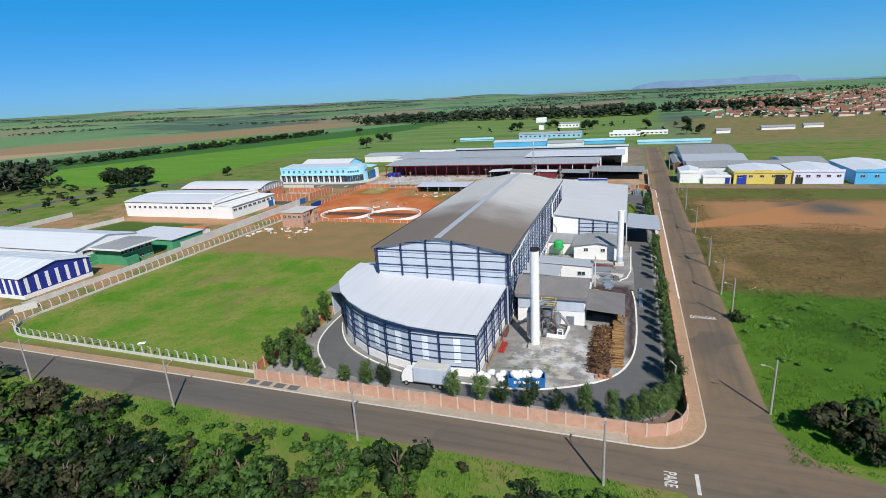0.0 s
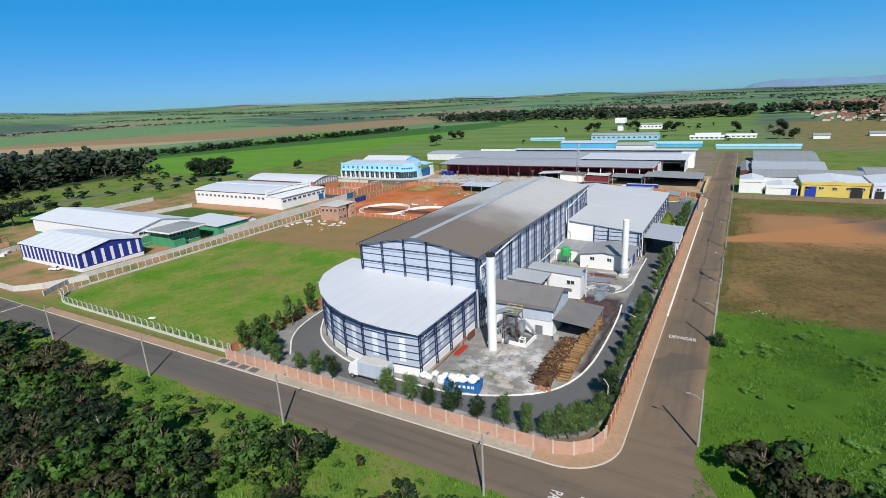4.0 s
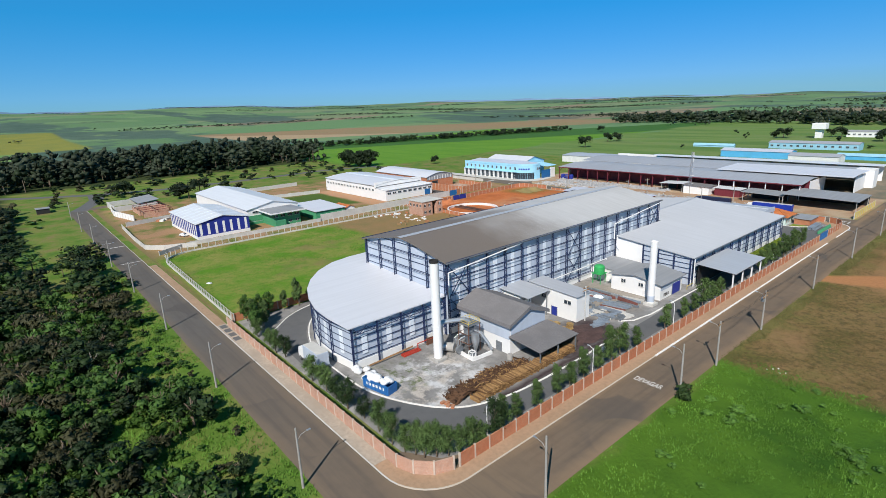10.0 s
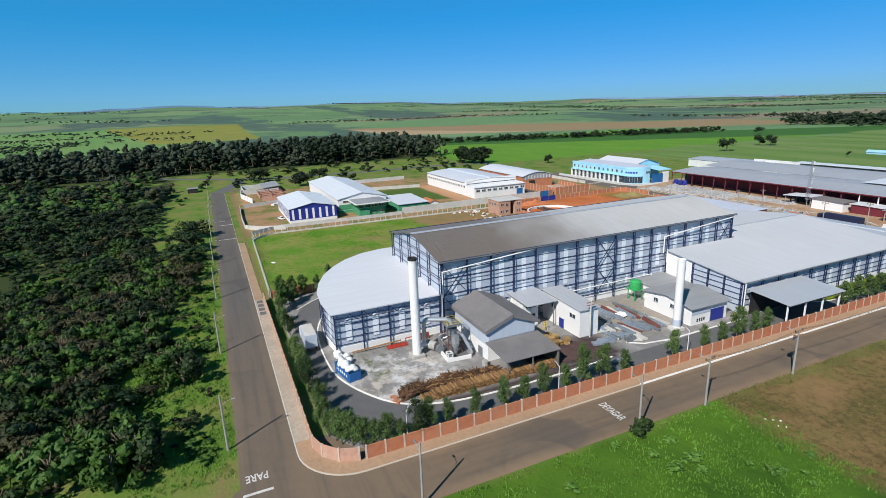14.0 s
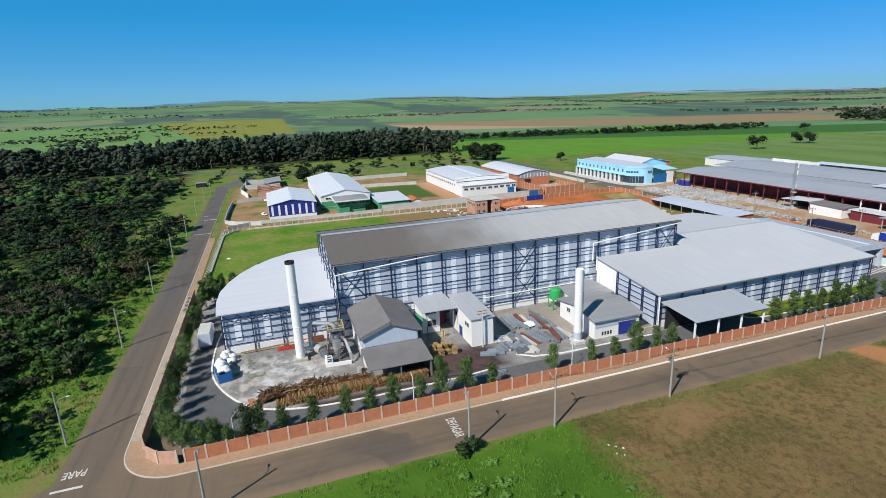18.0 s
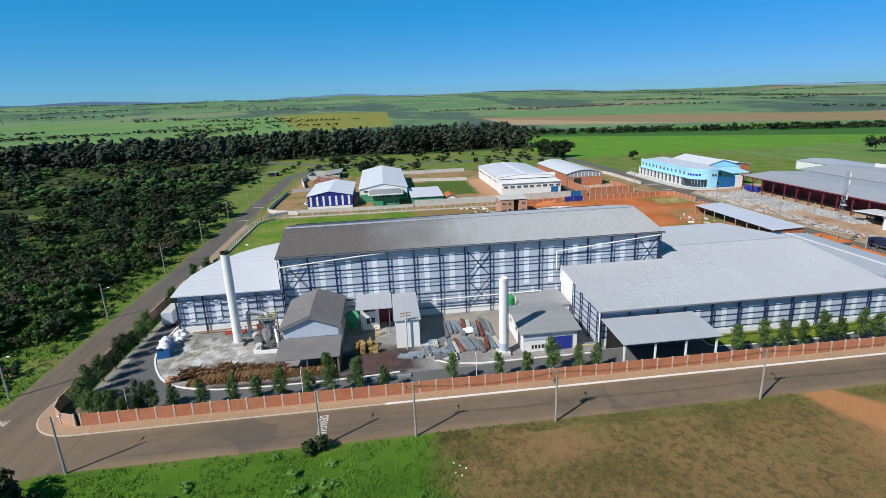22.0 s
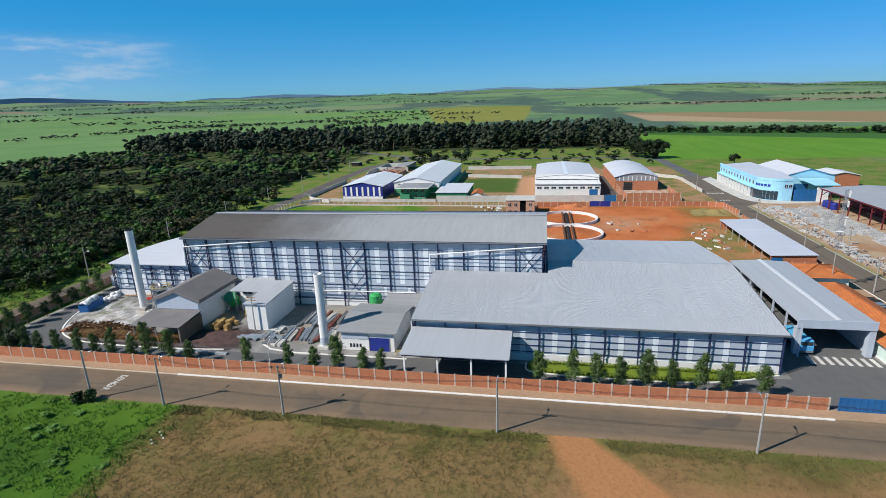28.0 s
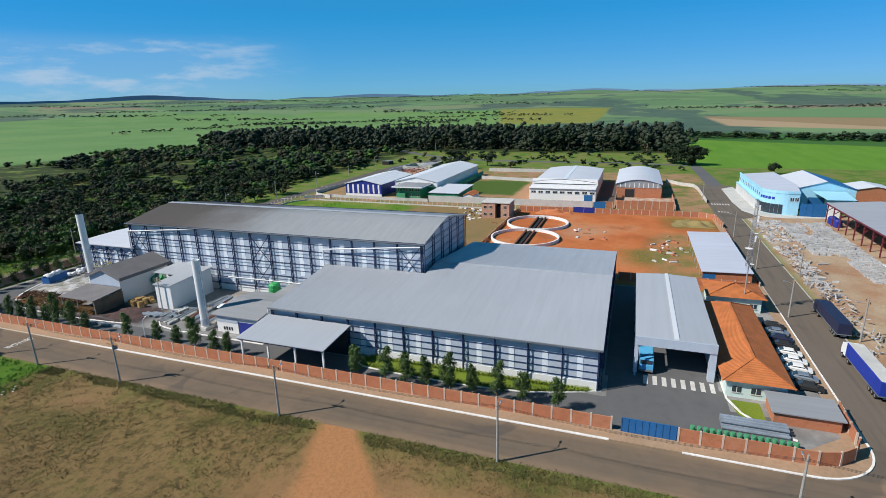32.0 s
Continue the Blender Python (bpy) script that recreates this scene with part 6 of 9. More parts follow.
for i in range(3):
    pb = thing("pipe_stack", 6.6, 127.8 + i * 4.2, 0, 0, "stack of galvanised pipes beside the driveway", "pipes", "pipe stacks")
    for k in range(7):
        part("pipe", rod((6.2 + (k % 4) * 0.24 + (k // 4) * 0.12, 126 + i * 4.2, 0.16 + (k // 4) * 0.2), (6.2 + (k % 4) * 0.24 + (k // 4) * 0.12, 129.6 + i * 4.2, 0.16 + (k // 4) * 0.2), 0.11, 8), "galv", pb)
heap = bmesh.new()
bmesh.ops.create_grid(heap, x_segments=16, y_segments=20, size=1)
for v in heap.verts:
    r = math.hypot(v.co.x, v.co.y)
    v.co = Vector((-1.0 + v.co.x * 4.5, 131.5 + v.co.y * 6.0, max(-0.05, 0.75 * (1 - r) + 0.25 * noise.noise(v.co * 3))))
M["ash"] = plain("dark_red_ash", (0.085, 0.05, 0.045), 0.95, 0, 0.3, 0.4, 2, 0.3)
solo("spoil_mound", heap, "ash", "low heap of dark reddish ash on the yard", "heap")

# ---- gate hall, office houses, sheds at the side street ----
gate_hall = thing("gate_hall", -24, 257, 0, 0, "drive-through hall with grey metal roof and open front", "building")
part("roof", sloped_slab([(-45, 250.2), (-6.8, 250.2), (-6.8, 257.1), (-45, 257.1)], lambda x, y: 7.0 + 0.06 * (y - 250.2), 0.25, []), "roof_hall", gate_hall)
part("roof", sloped_slab([(-45, 257.1), (-6.8, 257.1), (-6.8, 263.7), (-45, 263.7)], lambda x, y: 7.0 + 0.06 * (263.7 - y), 0.25, []), "roof_hall", gate_hall)
part("ridge_cap", box(-45, -6.8, 256.7, 257.5, 7.4, 7.5), "roof_white", gate_hall)
part("fascia", box(-6.9, -6.6, 250.2, 263.7, 5.6, 7.3), "clad", gate_hall, "pale blue-grey sheet fascia")
part("pillar", box(-8.0, -6.8, 250.2, 250.9, 0, 5.6), "clad", gate_hall)
part("pillar", box(-8.0, -6.8, 262.6, 263.7, 0, 5.6), "clad", gate_hall)
part("side_wall", box(-45, -8.0, 263.4, 263.6, 0, 6.9), "clad", gate_hall)
part("back_wall", box(-45, -44.7, 250.5, 263.4, 0, 6.9), "clad", gate_hall)
for i in range(7):
    part("post", beam((-44 + i * 6.4, 250.5, 0), (-44 + i * 6.4, 250.5, 6.9), 0.3), "clad", gate_hall)
lorry(-10.6, 252.4, 0, "cyan", "cyan", 8.0, "bright blue tipper lorry in the gate hall", 2.6, "cyan")


def hip_house(name, x0, x1, y0, y1, ze, zr, label):
    """A house with a hipped clay tile roof, ridge along x."""
    b = thing(name, (x0 + x1) / 2, (y0 + y1) / 2, 0, 0, label, "house")
    part("wall", box(x0 + 0.9, x1 - 0.9, y0 + 0.9, y1 - 0.9, -0.1, ze), "mint", b)
    ym, d = (y0 + y1) / 2, (y1 - y0) / 2
    bm = bmesh.new()
    v = [bm.verts.new(p) for p in ((x0, y0, ze), (x1, y0, ze), (x1, y1, ze), (x0, y1, ze), (x0 + d, ym, zr), (x1 - d, ym, zr))]
    for f in ((0, 1, 5, 4), (1, 2, 5), (2, 3, 4, 5), (3, 0, 4), (3, 2, 1, 0)):
        bm.faces.new([v[i] for i in f])
    part("roof", bm, "tile_x", b, "orange clay tile roof")
    part("ridge_tiles", beam((x0 + d, ym, zr), (x1 - d, ym, zr), 0.35, 0.2), "tile_x", b)
    for a, c in ((0, 4), (3, 4), (1, 5), (2, 5)):
        pts = ((x0, y0, ze), (x1, y0, ze), (x1, y1, ze), (x0, y1, ze), (x0 + d, ym, zr), (x1 - d, ym, zr))
        part("hip_tiles", beam(pts[a], pts[c], 0.3, 0.18), "tile_x", b)
    for i in range(3):
        opening(b, "window", "x1", y0 + 2.5 + i * (y1 - y0 - 5) / 2, 1.0, 1.4, 1.1, "glass", x0, x1 - 0.9, y0, y1)
    for i in range(5):
        opening(b, "window", "y1", x0 + 4 + i * (x1 - x0 - 8) / 4, 1.0, 1.6, 1.1, "glass", x0, x1, y0, y1 - 0.9)
    return b


hip_house("office_house", -39.2, -2.0, 264.0, 274.7, 3.3, 5.6, "white office house under an orange clay tile roof")
hip_house("gate_house", -54.5, -42.6, 266.0, 278.6, 3.6, 5.4, "small white house under an orange clay tile roof")
shed = thing("long_shed", -86, 273, 0, 0, "long open shed with pale blue-grey sheet roof", "shed")
part("roof", sloped_slab([(-108.5, 267), (-62.5, 267), (-62.5, 279.4), (-108.5, 279.4)], lambda x, y: 3.4 + 0.03 * (y - 267), 0.15, []), "roof_shed", shed)
for i in range(8):
    part("post", beam((-108 + i * 6.4, 267.4, 0), (-108 + i * 6.4, 267.4, 3.4), 0.2), "concrete", shed)
part("end_wall", box(-63.2, -63.0, 267.2, 279.2, 0, 3.3), "brick", shed)
part("end_wall", box(-108.2, -108.0, 267.2, 279.2, 0, 3.3), "brick", shed)
part("door", box(-62.98, -62.9, 267.4, 270.4, 0, 2.6), "blue_gate", shed)
flat = hut("rear_store", -1.6, 3.6, 270.6, 279.4, 2.3, 2.1, None, "roof_grey", "brick", "low brick store with grey flat roof at the street corner", "building", 0.4)

# ---- parked cars ----
def car(x, y, rz, mat, label):
    t = thing("car", x, y, 0.03, rz, label, "car", "cars parked in a row")
    at = WORLD[t.name]
    bm = bmesh.new()
    prof = [(-2.05, 0.35), (2.05, 0.35), (2.1, 0.75), (1.2, 0.92), (0.55, 1.42), (-1.0, 1.45), (-1.75, 0.98), (-2.1, 0.9)]
    k = len(prof)
    rows = [[bm.verts.new((px, s * (0.84 if pz < 1.2 else 0.62), pz)) for px, pz in prof] for s in (-1, 1)]
    bm.faces.new(rows[0])
    bm.faces.new(rows[1][::-1])
    for i in range(k):
        j = (i + 1) % k
        bm.faces.new((rows[0][i], rows[1][i], rows[1][j], rows[0][j]))
    bmesh.ops.recalc_face_normals(bm, faces=bm.faces[:])
    bevel(bm, 0.06)
    b = part("body", bm, mat, t, "", at)
    for x0, z0, x1, z1 in ((1.17, 0.96, 0.6, 1.39), (-1.05, 1.42, -1.7, 1.02)):
        g = bmesh.new()
        o = 0.05 if x0 > 0 else -0.05
        g.faces.new([g.verts.new(p) for p in ((x0 + o, -0.7, z0 + 0.05), (x0 + o, 0.7, z0 + 0.05), (x1 + o, 0.58, z1 + 0.05), (x1 + o, -0.58, z1 + 0.05))])
        r = bmesh.ops.extrude_face_region(g, geom=g.faces[:])
        bmesh.ops.translate(g, verts=[v for v in r["geom"] if isinstance(v, bmesh.types.BMVert)], vec=(0, 0, -0.03))
        part("windscreen", g, "glass", b, "", at)
    for s in (-1, 1):
        part("side_window", prism([(-1.3, s * 0.72), (0.75, s * 0.72), (0.75, s * 0.76), (-1.3, s * 0.76)], 0.98, 1.3), "glass", b, "", at)
    for ax in (-1.3, 1.3):
        for s in (-0.78, 0.78):
            wheel(t, ax, s, 0.31, 0.2, at)


for i, (m, l) in enumerate((("dark", "black parked car"), ("galv", "silver parked car"), ("darktarp", "dark blue parked car"), ("dark", "black parked car"), ("white", "white parked car"), ("white", "white parked car"), ("white", "white parked car"), ("galv", "silver parked car"), ("dark", "black parked car"))):
    car(-35.4 + i * 3.3, 278.6, 82, m, l + " beside the office house")

lorry(-41.0, 290.6, 180, "darktarp", "darktarp", 16.0, "articulated lorry with dark tarpaulin parked on the side street", 3.4, "darktarp")
lorry(-16.6, 289.0, 180, "white", "tarp", 17.5, "lorry with royal blue tarpaulin trailer parked on the side street", 3.7)

# green drum row and grey pipes behind the gate wall
for i in range(16):
    d = thing("drum", 9.6, 258.8 + i * 0.9, 0, 0, "green steel drum in a row behind the wall", "drum", "row of green drums")
    part("body", lathe([(0.34, 0.0), (0.36, 0.05), (0.36, 0.45), (0.38, 0.47), (0.36, 0.5), (0.36, 0.95), (0.3, 1.0)], 10, None, (9.6, 258.8 + i * 0.9, 0.03)), "green", d)
    part("lid", lathe([(0.3, 1.0), (0.31, 1.05), (0.1, 1.06)], 10, None, (9.6, 258.8 + i * 0.9, 0.03)), "green", d)
for k in range(7):
    pp = thing("pipe_rack", 5.6 + (k % 4) * 0.7, 267.5, 0, 0, "long grey-blue pipes lying behind the wall", "pipes", "long pipes behind the wall")
    part("pipe", tube([(5.2 + (k % 4) * 0.75, 263.0, 0.35 + 0.6 * (k // 4)), (5.2 + (k % 4) * 0.75, 272.0, 0.35 + 0.6 * (k // 4))], 0.3, 8), "bluesteel", pp)
solo("verge_lawn", prism([(-1.8, 265.2), (2.4, 266.0), (5, 268.2), (4.6, 269.8), (-1.8, 269.8)], -0.2, 0.05), "hedge", "small lawn beside the office house", "lawn", "", "structure")


# ---- perimeter wall: cement posts and clay block panels ----
def block_wall(name, path, mat, step, h, label, postmat="post", cap=0.0):
    """A run of panels between posts along a plan path."""
    w = thing(name, path[0][0], path[0][1], 0, 0, label, "wall", "", "structure")
    pts = steps_along(path, step)
    post = as_mesh("post", box(-0.13, 0.13, -0.14, 0.14, -0.2, h + 0.1), postmat)
    panel_cache = {}
    rng = random.Random(len(pts))
    for i, (x, y, a) in enumerate(pts):
        part("post", post, None, w, "", pose(x, y, 0, 0, 0, a))
        if i + 1 < len(pts):
            x2, y2, _ = pts[i + 1]
            d = math.hypot(x2 - x, y2 - y)
            key = (round(d, 1), rng.randint(0, 1))
            if key not in panel_cache:
                panel_cache[key] = as_mesh("panel", box(0.1, d - 0.1, -0.09, 0.09, -0.2, h - 0.04 * key[1]), mat)
            part("panel", panel_cache[key], None, w, "", pose(x, y, 0, 0, 0, math.degrees(math.atan2(y2 - y, x2 - x))))
    return w


wall_sw = arc(6.0, 82.2, 6.8, -90, 0, 8)
block_wall("brick_wall", [(-65.4, 75.4)] + wall_sw, "brickpink", 3.0, 2.3, "pinkish clay block wall with cement posts along the street")
block_wall("brick_wall", [(12.8, 82.2), (12.8, 248.4)], "brick", 3.0, 2.3, "orange clay block wall with cement posts along the street")
block_wall("brick_wall", [(12.8, 256.6)] + arc(6.0, 273.6, 6.8, 0, 90, 8), "brick", 2.9, 2.3, "clay block wall with cement posts by the blue gate")
block_wall("brick_wall", [(6.0, 280.4), (-3.0, 280.8)], "brick", 2.9, 2.0, "clay block wall along the side street")
block_wall("brick_wall", [(-66.8, 77), (-66.8, 199)], "brick", 3.0, 2.2, "clay block wall between the works and the grass lot")
block_wall("brick_wall", [(-146, 199.5), (-67, 199.5)], "brick", 3.2, 1.4, "low clay block wall of the red earth lot")
block_wall("brick_wall", [(-146.5, 200), (-148.4, 223.6)], "brick", 3.2, 2.2, "clay block wall of the red earth lot")
block_wall("brick_wall", [(-148.6, 233.4), (-150, 276), (-147, 280.5), (-128, 281.6)], "brick", 3.2, 2.2, "clay block wall of the red earth lot")
lot_gate = thing("lot_gate", -148.5, 228.5, 0, 0, "dark blue sheet-steel double gate of the earth lot", "gate")
for i in range(2):
    part("leaf", box(-148.55, -148.45, 223.9 + i * 4.7, 228.4 + i * 4.7, 0.05, 2.5), "navy", lot_gate)
    for j in range(4):
        part("rib", box(-148.45, -148.4, 224.2 + i * 4.7 + j * 1.3, 224.3 + i * 4.7 + j * 1.3, 0.05, 2.5), "navy", lot_gate)
block_wall("brick_wall", [(-127.5, 281.4), (-62, 281.2)], "brick", 3.2, 1.2, "low clay block wall along the side street")
block_wall("brick_wall", [(-60, 246), (-60, 281)], "brick", 3.2, 2.2, "clay block wall behind the wide hall")
gate = thing("sliding_gate", 12.8, 252.4, 0, 0, "blue sheet-steel sliding gate in the brick wall", "gate")
part("leaf", box(12.72, 12.86, 248.6, 256.4, 0.1, 2.5), "blue_gate", gate)
for i in range(9):
    part("rib", box(12.86, 12.92, 248.65 + i * 0.95, 248.73 + i * 0.95, 0.1, 2.5), "blue_gate", gate)
part("rail", box(12.7, 12.95, 248.4, 256.6, 0.02, 0.1), "grey_steel", gate)

# ---- pole-and-wire fence round the grass lot ----
fence = thing("post_fence", -150, 80, 0, 0, "pale concrete post fence with cranked tops on a low wall", "fence", "", "structure")
fpath = [(-66.5, 77.4), (-138, 78.6)] + [(x, y) for x, y in arc(-138, 90.6, 12, -90, -180, 6)] + [(-149.5, 108), (-147.5, 199)]
part("footing", ribbon(fpath, 0.3, -0.2, 0.55), "lightconcrete", fence, "low whitewashed wall")
fp = bmesh.new()
beam((0, 0, 0), (0, 0, 2.3), 0.2, 0.2, fp)
beam((0, 0, 2.25), (0, 0.5, 2.75), 0.17, 0.17, fp)
fpost = as_mesh("post", fp, "lightconcrete")
fpts = steps_along(fpath, 2.6)
for x, y, a in fpts:
    part("post", fpost, None, fence, "", pose(x, y, 0, 0, 0, a))
wires = bmesh.new()
for z in (1.0, 1.5, 2.0):
    for (x, y, a), (x2, y2, _) in zip(fpts, fpts[1:]):
        beam((x, y, z), (x2, y2, z), 0.02, 0.02, wires)
part("wire", wires, "galv", fence)
block_wall("concrete_wall", [(-153, 79.5), (-160, 92), (-158, 130), (-158.5, 150)], "lightconcrete", 3.0, 1.6, "pale precast concrete wall beside the fence", "lightconcrete")
block_wall("concrete_wall", [(-159, 150.2), (-160.3, 231.6)], "lightconcrete", 3.0, 3.1, "high pale precast concrete wall behind the lots", "lightconcrete")
block_wall("concrete_wall", [(-222, 78.7), (-190, 77.6), (-167, 77.6), (-161, 83), (-156, 94)], "lightconcrete", 3.0, 1.9, "pale precast concrete wall along the street", "lightconcrete")


# ---- street poles ----
def pole_proto(kind):
    t = thing("street_pole", 0, 0, 0, 0, {"lamp": "concrete street lamp post with a single arm", "power": "concrete power pole with crossarm and insulators", "trafo": "concrete power pole with crossarm and transformer"}[kind], "street lamp" if kind == "lamp" else "power pole", "street poles")
    h = 9.6 if kind == "lamp" else 9.2
    part("shaft", rod((0, 0, -0.3), (0, 0, h), 0.2, 8, None, 0.13), "polegrey", t)
    arm = part("arm", tube([(0, 0, 7.6), (-0.7, 0, 8.3), (-1.6, 0, 8.5)], 0.045, 6), "polegrey", t)
    part("lamp_head", bevel(box(-2.15, -1.55, -0.13, 0.13, 8.4, 8.6), 0.05), "galv", arm)
    if kind != "lamp":
        part("crossarm", box(-0.1, 0.1, -1.1, 1.1, 8.5, 8.65), "wood", t)
        for y in (-1.0, 0.0, 1.0):
            part("insulator", rod((0, y, 8.65), (0, y, 8.95), 0.07, 6), "dark", t)
    if kind == "trafo":
        b = part("transformer", lathe([(0.3, 0), (0.34, 0.1), (0.34, 0.9), (0.2, 1.0)], 10, None, (-0.5, 0, 6.6)), "grey_steel", t)
        part("bracket", box(-0.3, 0, -0.1, 0.1, 7.0, 7.15), "galv", b)
        part("crossarm", box(-0.1, 0.1, -1.3, 1.3, 7.7, 7.85), "wood", t)
    return t


protos = {k: pole_proto(k) for k in ("lamp", "power", "trafo")}
used = set()


def pole(kind, x, y, rz, lean=0.0):
    p = protos[kind]
    m = pose(x, y, 0, lean, 0, rz)
    if kind in used:
        copy_thing(p, m)
    else:
        p.matrix_basis = m
        used.add(kind)


pole("lamp", 25.2, 86.2, 0)
for k, y in (("lamp", 123.0), ("power", 137.6), ("trafo", 160.2), ("power", 195.8), ("lamp", 232.5), ("lamp", 268.5), ("power", 305), ("lamp", 340), ("power", 380)):
    pole(k, 25.3, y, 0)
for x in (0.9, -36.3, -74.0, -112.0, -150.0, -190, -230, -270):
    pole("lamp", x, 63.4, -90)
for x, y in ((-43, 283.2), (-80, 283.4), (-118, 283.2), (-33, 293.5), (-75, 293), (-190, 280.5)):
    pole("power", x, y, 90)
for x, y, a in ((11.4, 89.2, 135), (10.6, 118.4, 180), (10.4, 212, 180), (10.6, 150, 180)):
    t = thing("yard_lamp", x, y, 0, a, "short steel yard lamp inside the wall", "lamp post", "yard lamps")
    at = WORLD[t.name]
    part("shaft", rod((0, 0, 0), (0, 0, 5.2), 0.09, 6, None, 0.06), "white", t, "", at)
    part("arm", tube([(0, 0, 5.1), (0.9, 0, 5.5)], 0.05, 6), "white", t, "", at)
    part("lamp_head", bevel(box(0.8, 1.4, -0.12, 0.12, 5.45, 5.62), 0.04), "galv", t, "", at)
twin = thing("twin_pole", -4.8, 138.0, 0, 0, "concrete pole with transformer crossarms beside the white store", "power pole")
part("shaft", rod((-4.8, 138, 0), (-4.8, 138, 8.6), 0.16, 8), "lightconcrete", twin)
for z in (8.2, 7.6):
    part("crossarm", box(-4.9, -4.7, 136.9, 139.1, z, z + 0.14), "wood", twin)
# power lines along the main street
cables = bmesh.new()
ys = (123.0, 137.6, 160.2, 195.8, 232.5, 268.5, 305)
for off in (-1.0, 0.0, 1.0):
    for a, b in zip(ys[1:], ys[2:]):
        pts = [(25.3 + off * 0.2, a + (b - a) * i / 6 , 8.95 - 0.9 * (1 - (i / 3 - 1) ** 2) + off * 0.0) for i in range(7)]
        for p, q in zip(pts, pts[1:]):
            beam(p, q, 0.025, 0.025, cables)
solo("power_line", cables, "dark", "thin dark power lines between the poles", "cable", "", "stuff")


# ---- neighbours behind the grass lot ----
def striped_hall(name, x0, x1, y0, y1, ze, zr, wall, roof, label, base="white", strips=0, stripmat="white"):
    """A hall with its ridge along x; one gable faces +x."""
    b = hut(name, x0, x1, y0, y1, ze, zr, "x", roof, wall, label, "building", 0.5)
    part("plinth", box(x1 + 0.0, x1 + 0.12, y0, y1, 0, 1.3), base, b)
    part("plinth", box(x0, x1, y0 - 0.12, y0, 0, 1.2), base, b)
    for i in range(strips):
        y = y0 + (y1 - y0) * (i + 0.5) / strips
        part("panel_strip", box(x1, x1 + 0.08, y - 0.5, y + 0.5, 1.6, ze - 0.2), stripmat, b)
    for i in range(strips * 2):
        x = x0 + (x1 - x0) * (i + 0.5) / (strips * 2)
        part("panel_strip", box(x - 0.5, x + 0.5, y0 - 0.08, y0, 1.3, ze - 0.6), stripmat, b)
    return b


blue_hall = striped_hall("blue_hall", -209, -167, 97.5, 119.5, 6.6, 8.8, "navy", "roof_white", "dark blue hall with white panel strips and pale roof", "white", 7)
for i in range(7):
    x = -206 + 5.9 * i
    for y0, y1 in ((97.2, 108.4), (108.6, 119.8)):
        part("skylight_strip", sloped_slab([(x, y0), (x + 0.8, y0), (x + 0.8, y1), (x, y1)], lambda x, y: 9.06 - 0.2 * abs(y - 108.5), 0.05, []), "skylight", blue_hall, "translucent roof strip")
gh = striped_hall("green_hall", -258, -178, 123, 148, 7.0, 9.6, "white", "roof_white", "white and green hall with pale sheet roof", "green", 0)
part("band", box(-177.98, -177.85, 123.2, 147.8, 1.6, 4.2), "green", gh, "green painted band")
for i in range(4):
    opening(gh, "window", "x1", 127 + i * 5.5, 5.2, 3.2, 0.9, "glass", -258, -178, 123, 148)
go = thing("green_office", -171, 136, 0, 0, "two-storey green office under an overhanging grey roof with white fascia", "building")
part("wall", box(-178, -165.5, 130, 143, 0, 6.0), "green", go)
part("balcony_wall", box(-165.5, -163.6, 130, 135, 0, 2.8), "green", go)
part("roof_fascia", box(-179.4, -162.6, 127.8, 145.2, 6.0, 6.5), "white", go, "white fascia round the roof")
part("roof", sloped_slab([(-179.0, 128.2), (-171, 136.5), (-163, 128.2)], lambda x, y: 6.55 + 0.12 * (y - 128.2), 0.12, []), "roof_grey", go)
part("roof", sloped_slab([(-163.0, 128.2), (-171, 136.5), (-163, 144.8)], lambda x, y: 6.55 + 0.124 * (-163 - x), 0.12, []), "roof_grey", go)
part("roof", sloped_slab([(-163.0, 144.8), (-171, 136.5), (-179, 144.8)], lambda x, y: 6.55 + 0.12 * (144.8 - y), 0.12, []), "roof_grey", go)
part("roof", sloped_slab([(-179.0, 144.8), (-171, 136.5), (-179, 128.2)], lambda x, y: 6.55 + 0.124 * (x + 179), 0.12, []), "roof_grey", go)
for i in range(4):
    opening(go, "window", "x1", 131.2 + i * 3.4, 4.0, 2.2, 1.1, "glass", -178, -165.5, 129, 144)
    opening(go, "window", "x1", 131.2 + i * 3.4, 1.2, 1.5, 0.9, "glass", -178, -165.5, 129, 144)
hut("green_annex", -188, -162.5, 149.5, 165, 4.6, 4.0, None, "roof_low", "green", "low green annex with pale blue-grey roof", "building", 0.6)
hut("tile_shed", -176, -165, 167, 172, 2.8, 3.8, "x", "tile_x", "white", "small shed with orange tile roof", "shed", 0.4)
block_wall("green_wall", [(-262, 150.5), (-190, 150.5)], "green", 3.2, 2.6, "green painted wall behind the green hall", "green")
for path, h in (([(-280, 150), (-280, 196)], 2.4), ([(-243, 155), (-236, 190)], 2.0)):
    block_wall("concrete_wall", path, "lightconcrete", 3.2, h, "pale precast wall between the plots", "lightconcrete")
wh = thing("white_hall", -210, 215, 0, 0, "long white hall with arched metal roof and window rows", "building")
part("wall", box(-245, -186, 199.2, 231, 0, 7.0), "white", wh)
part("roof", shell(lambda u, v: (v, 215.1 + u * 16.2, 7.2 + 2.0 * math.cos(u * 1.3)), [-1 + 0.125 * i for i in range(17)], [-245.4, -186], 0.2), "roof_low", wh)
part("front_block", box(-186, -176, 198.8, 231.4, 0, 6.4), "white", wh)
part("parapet", box(-187, -186, 198.6, 231.6, 6.4, 9.4), "white", wh)
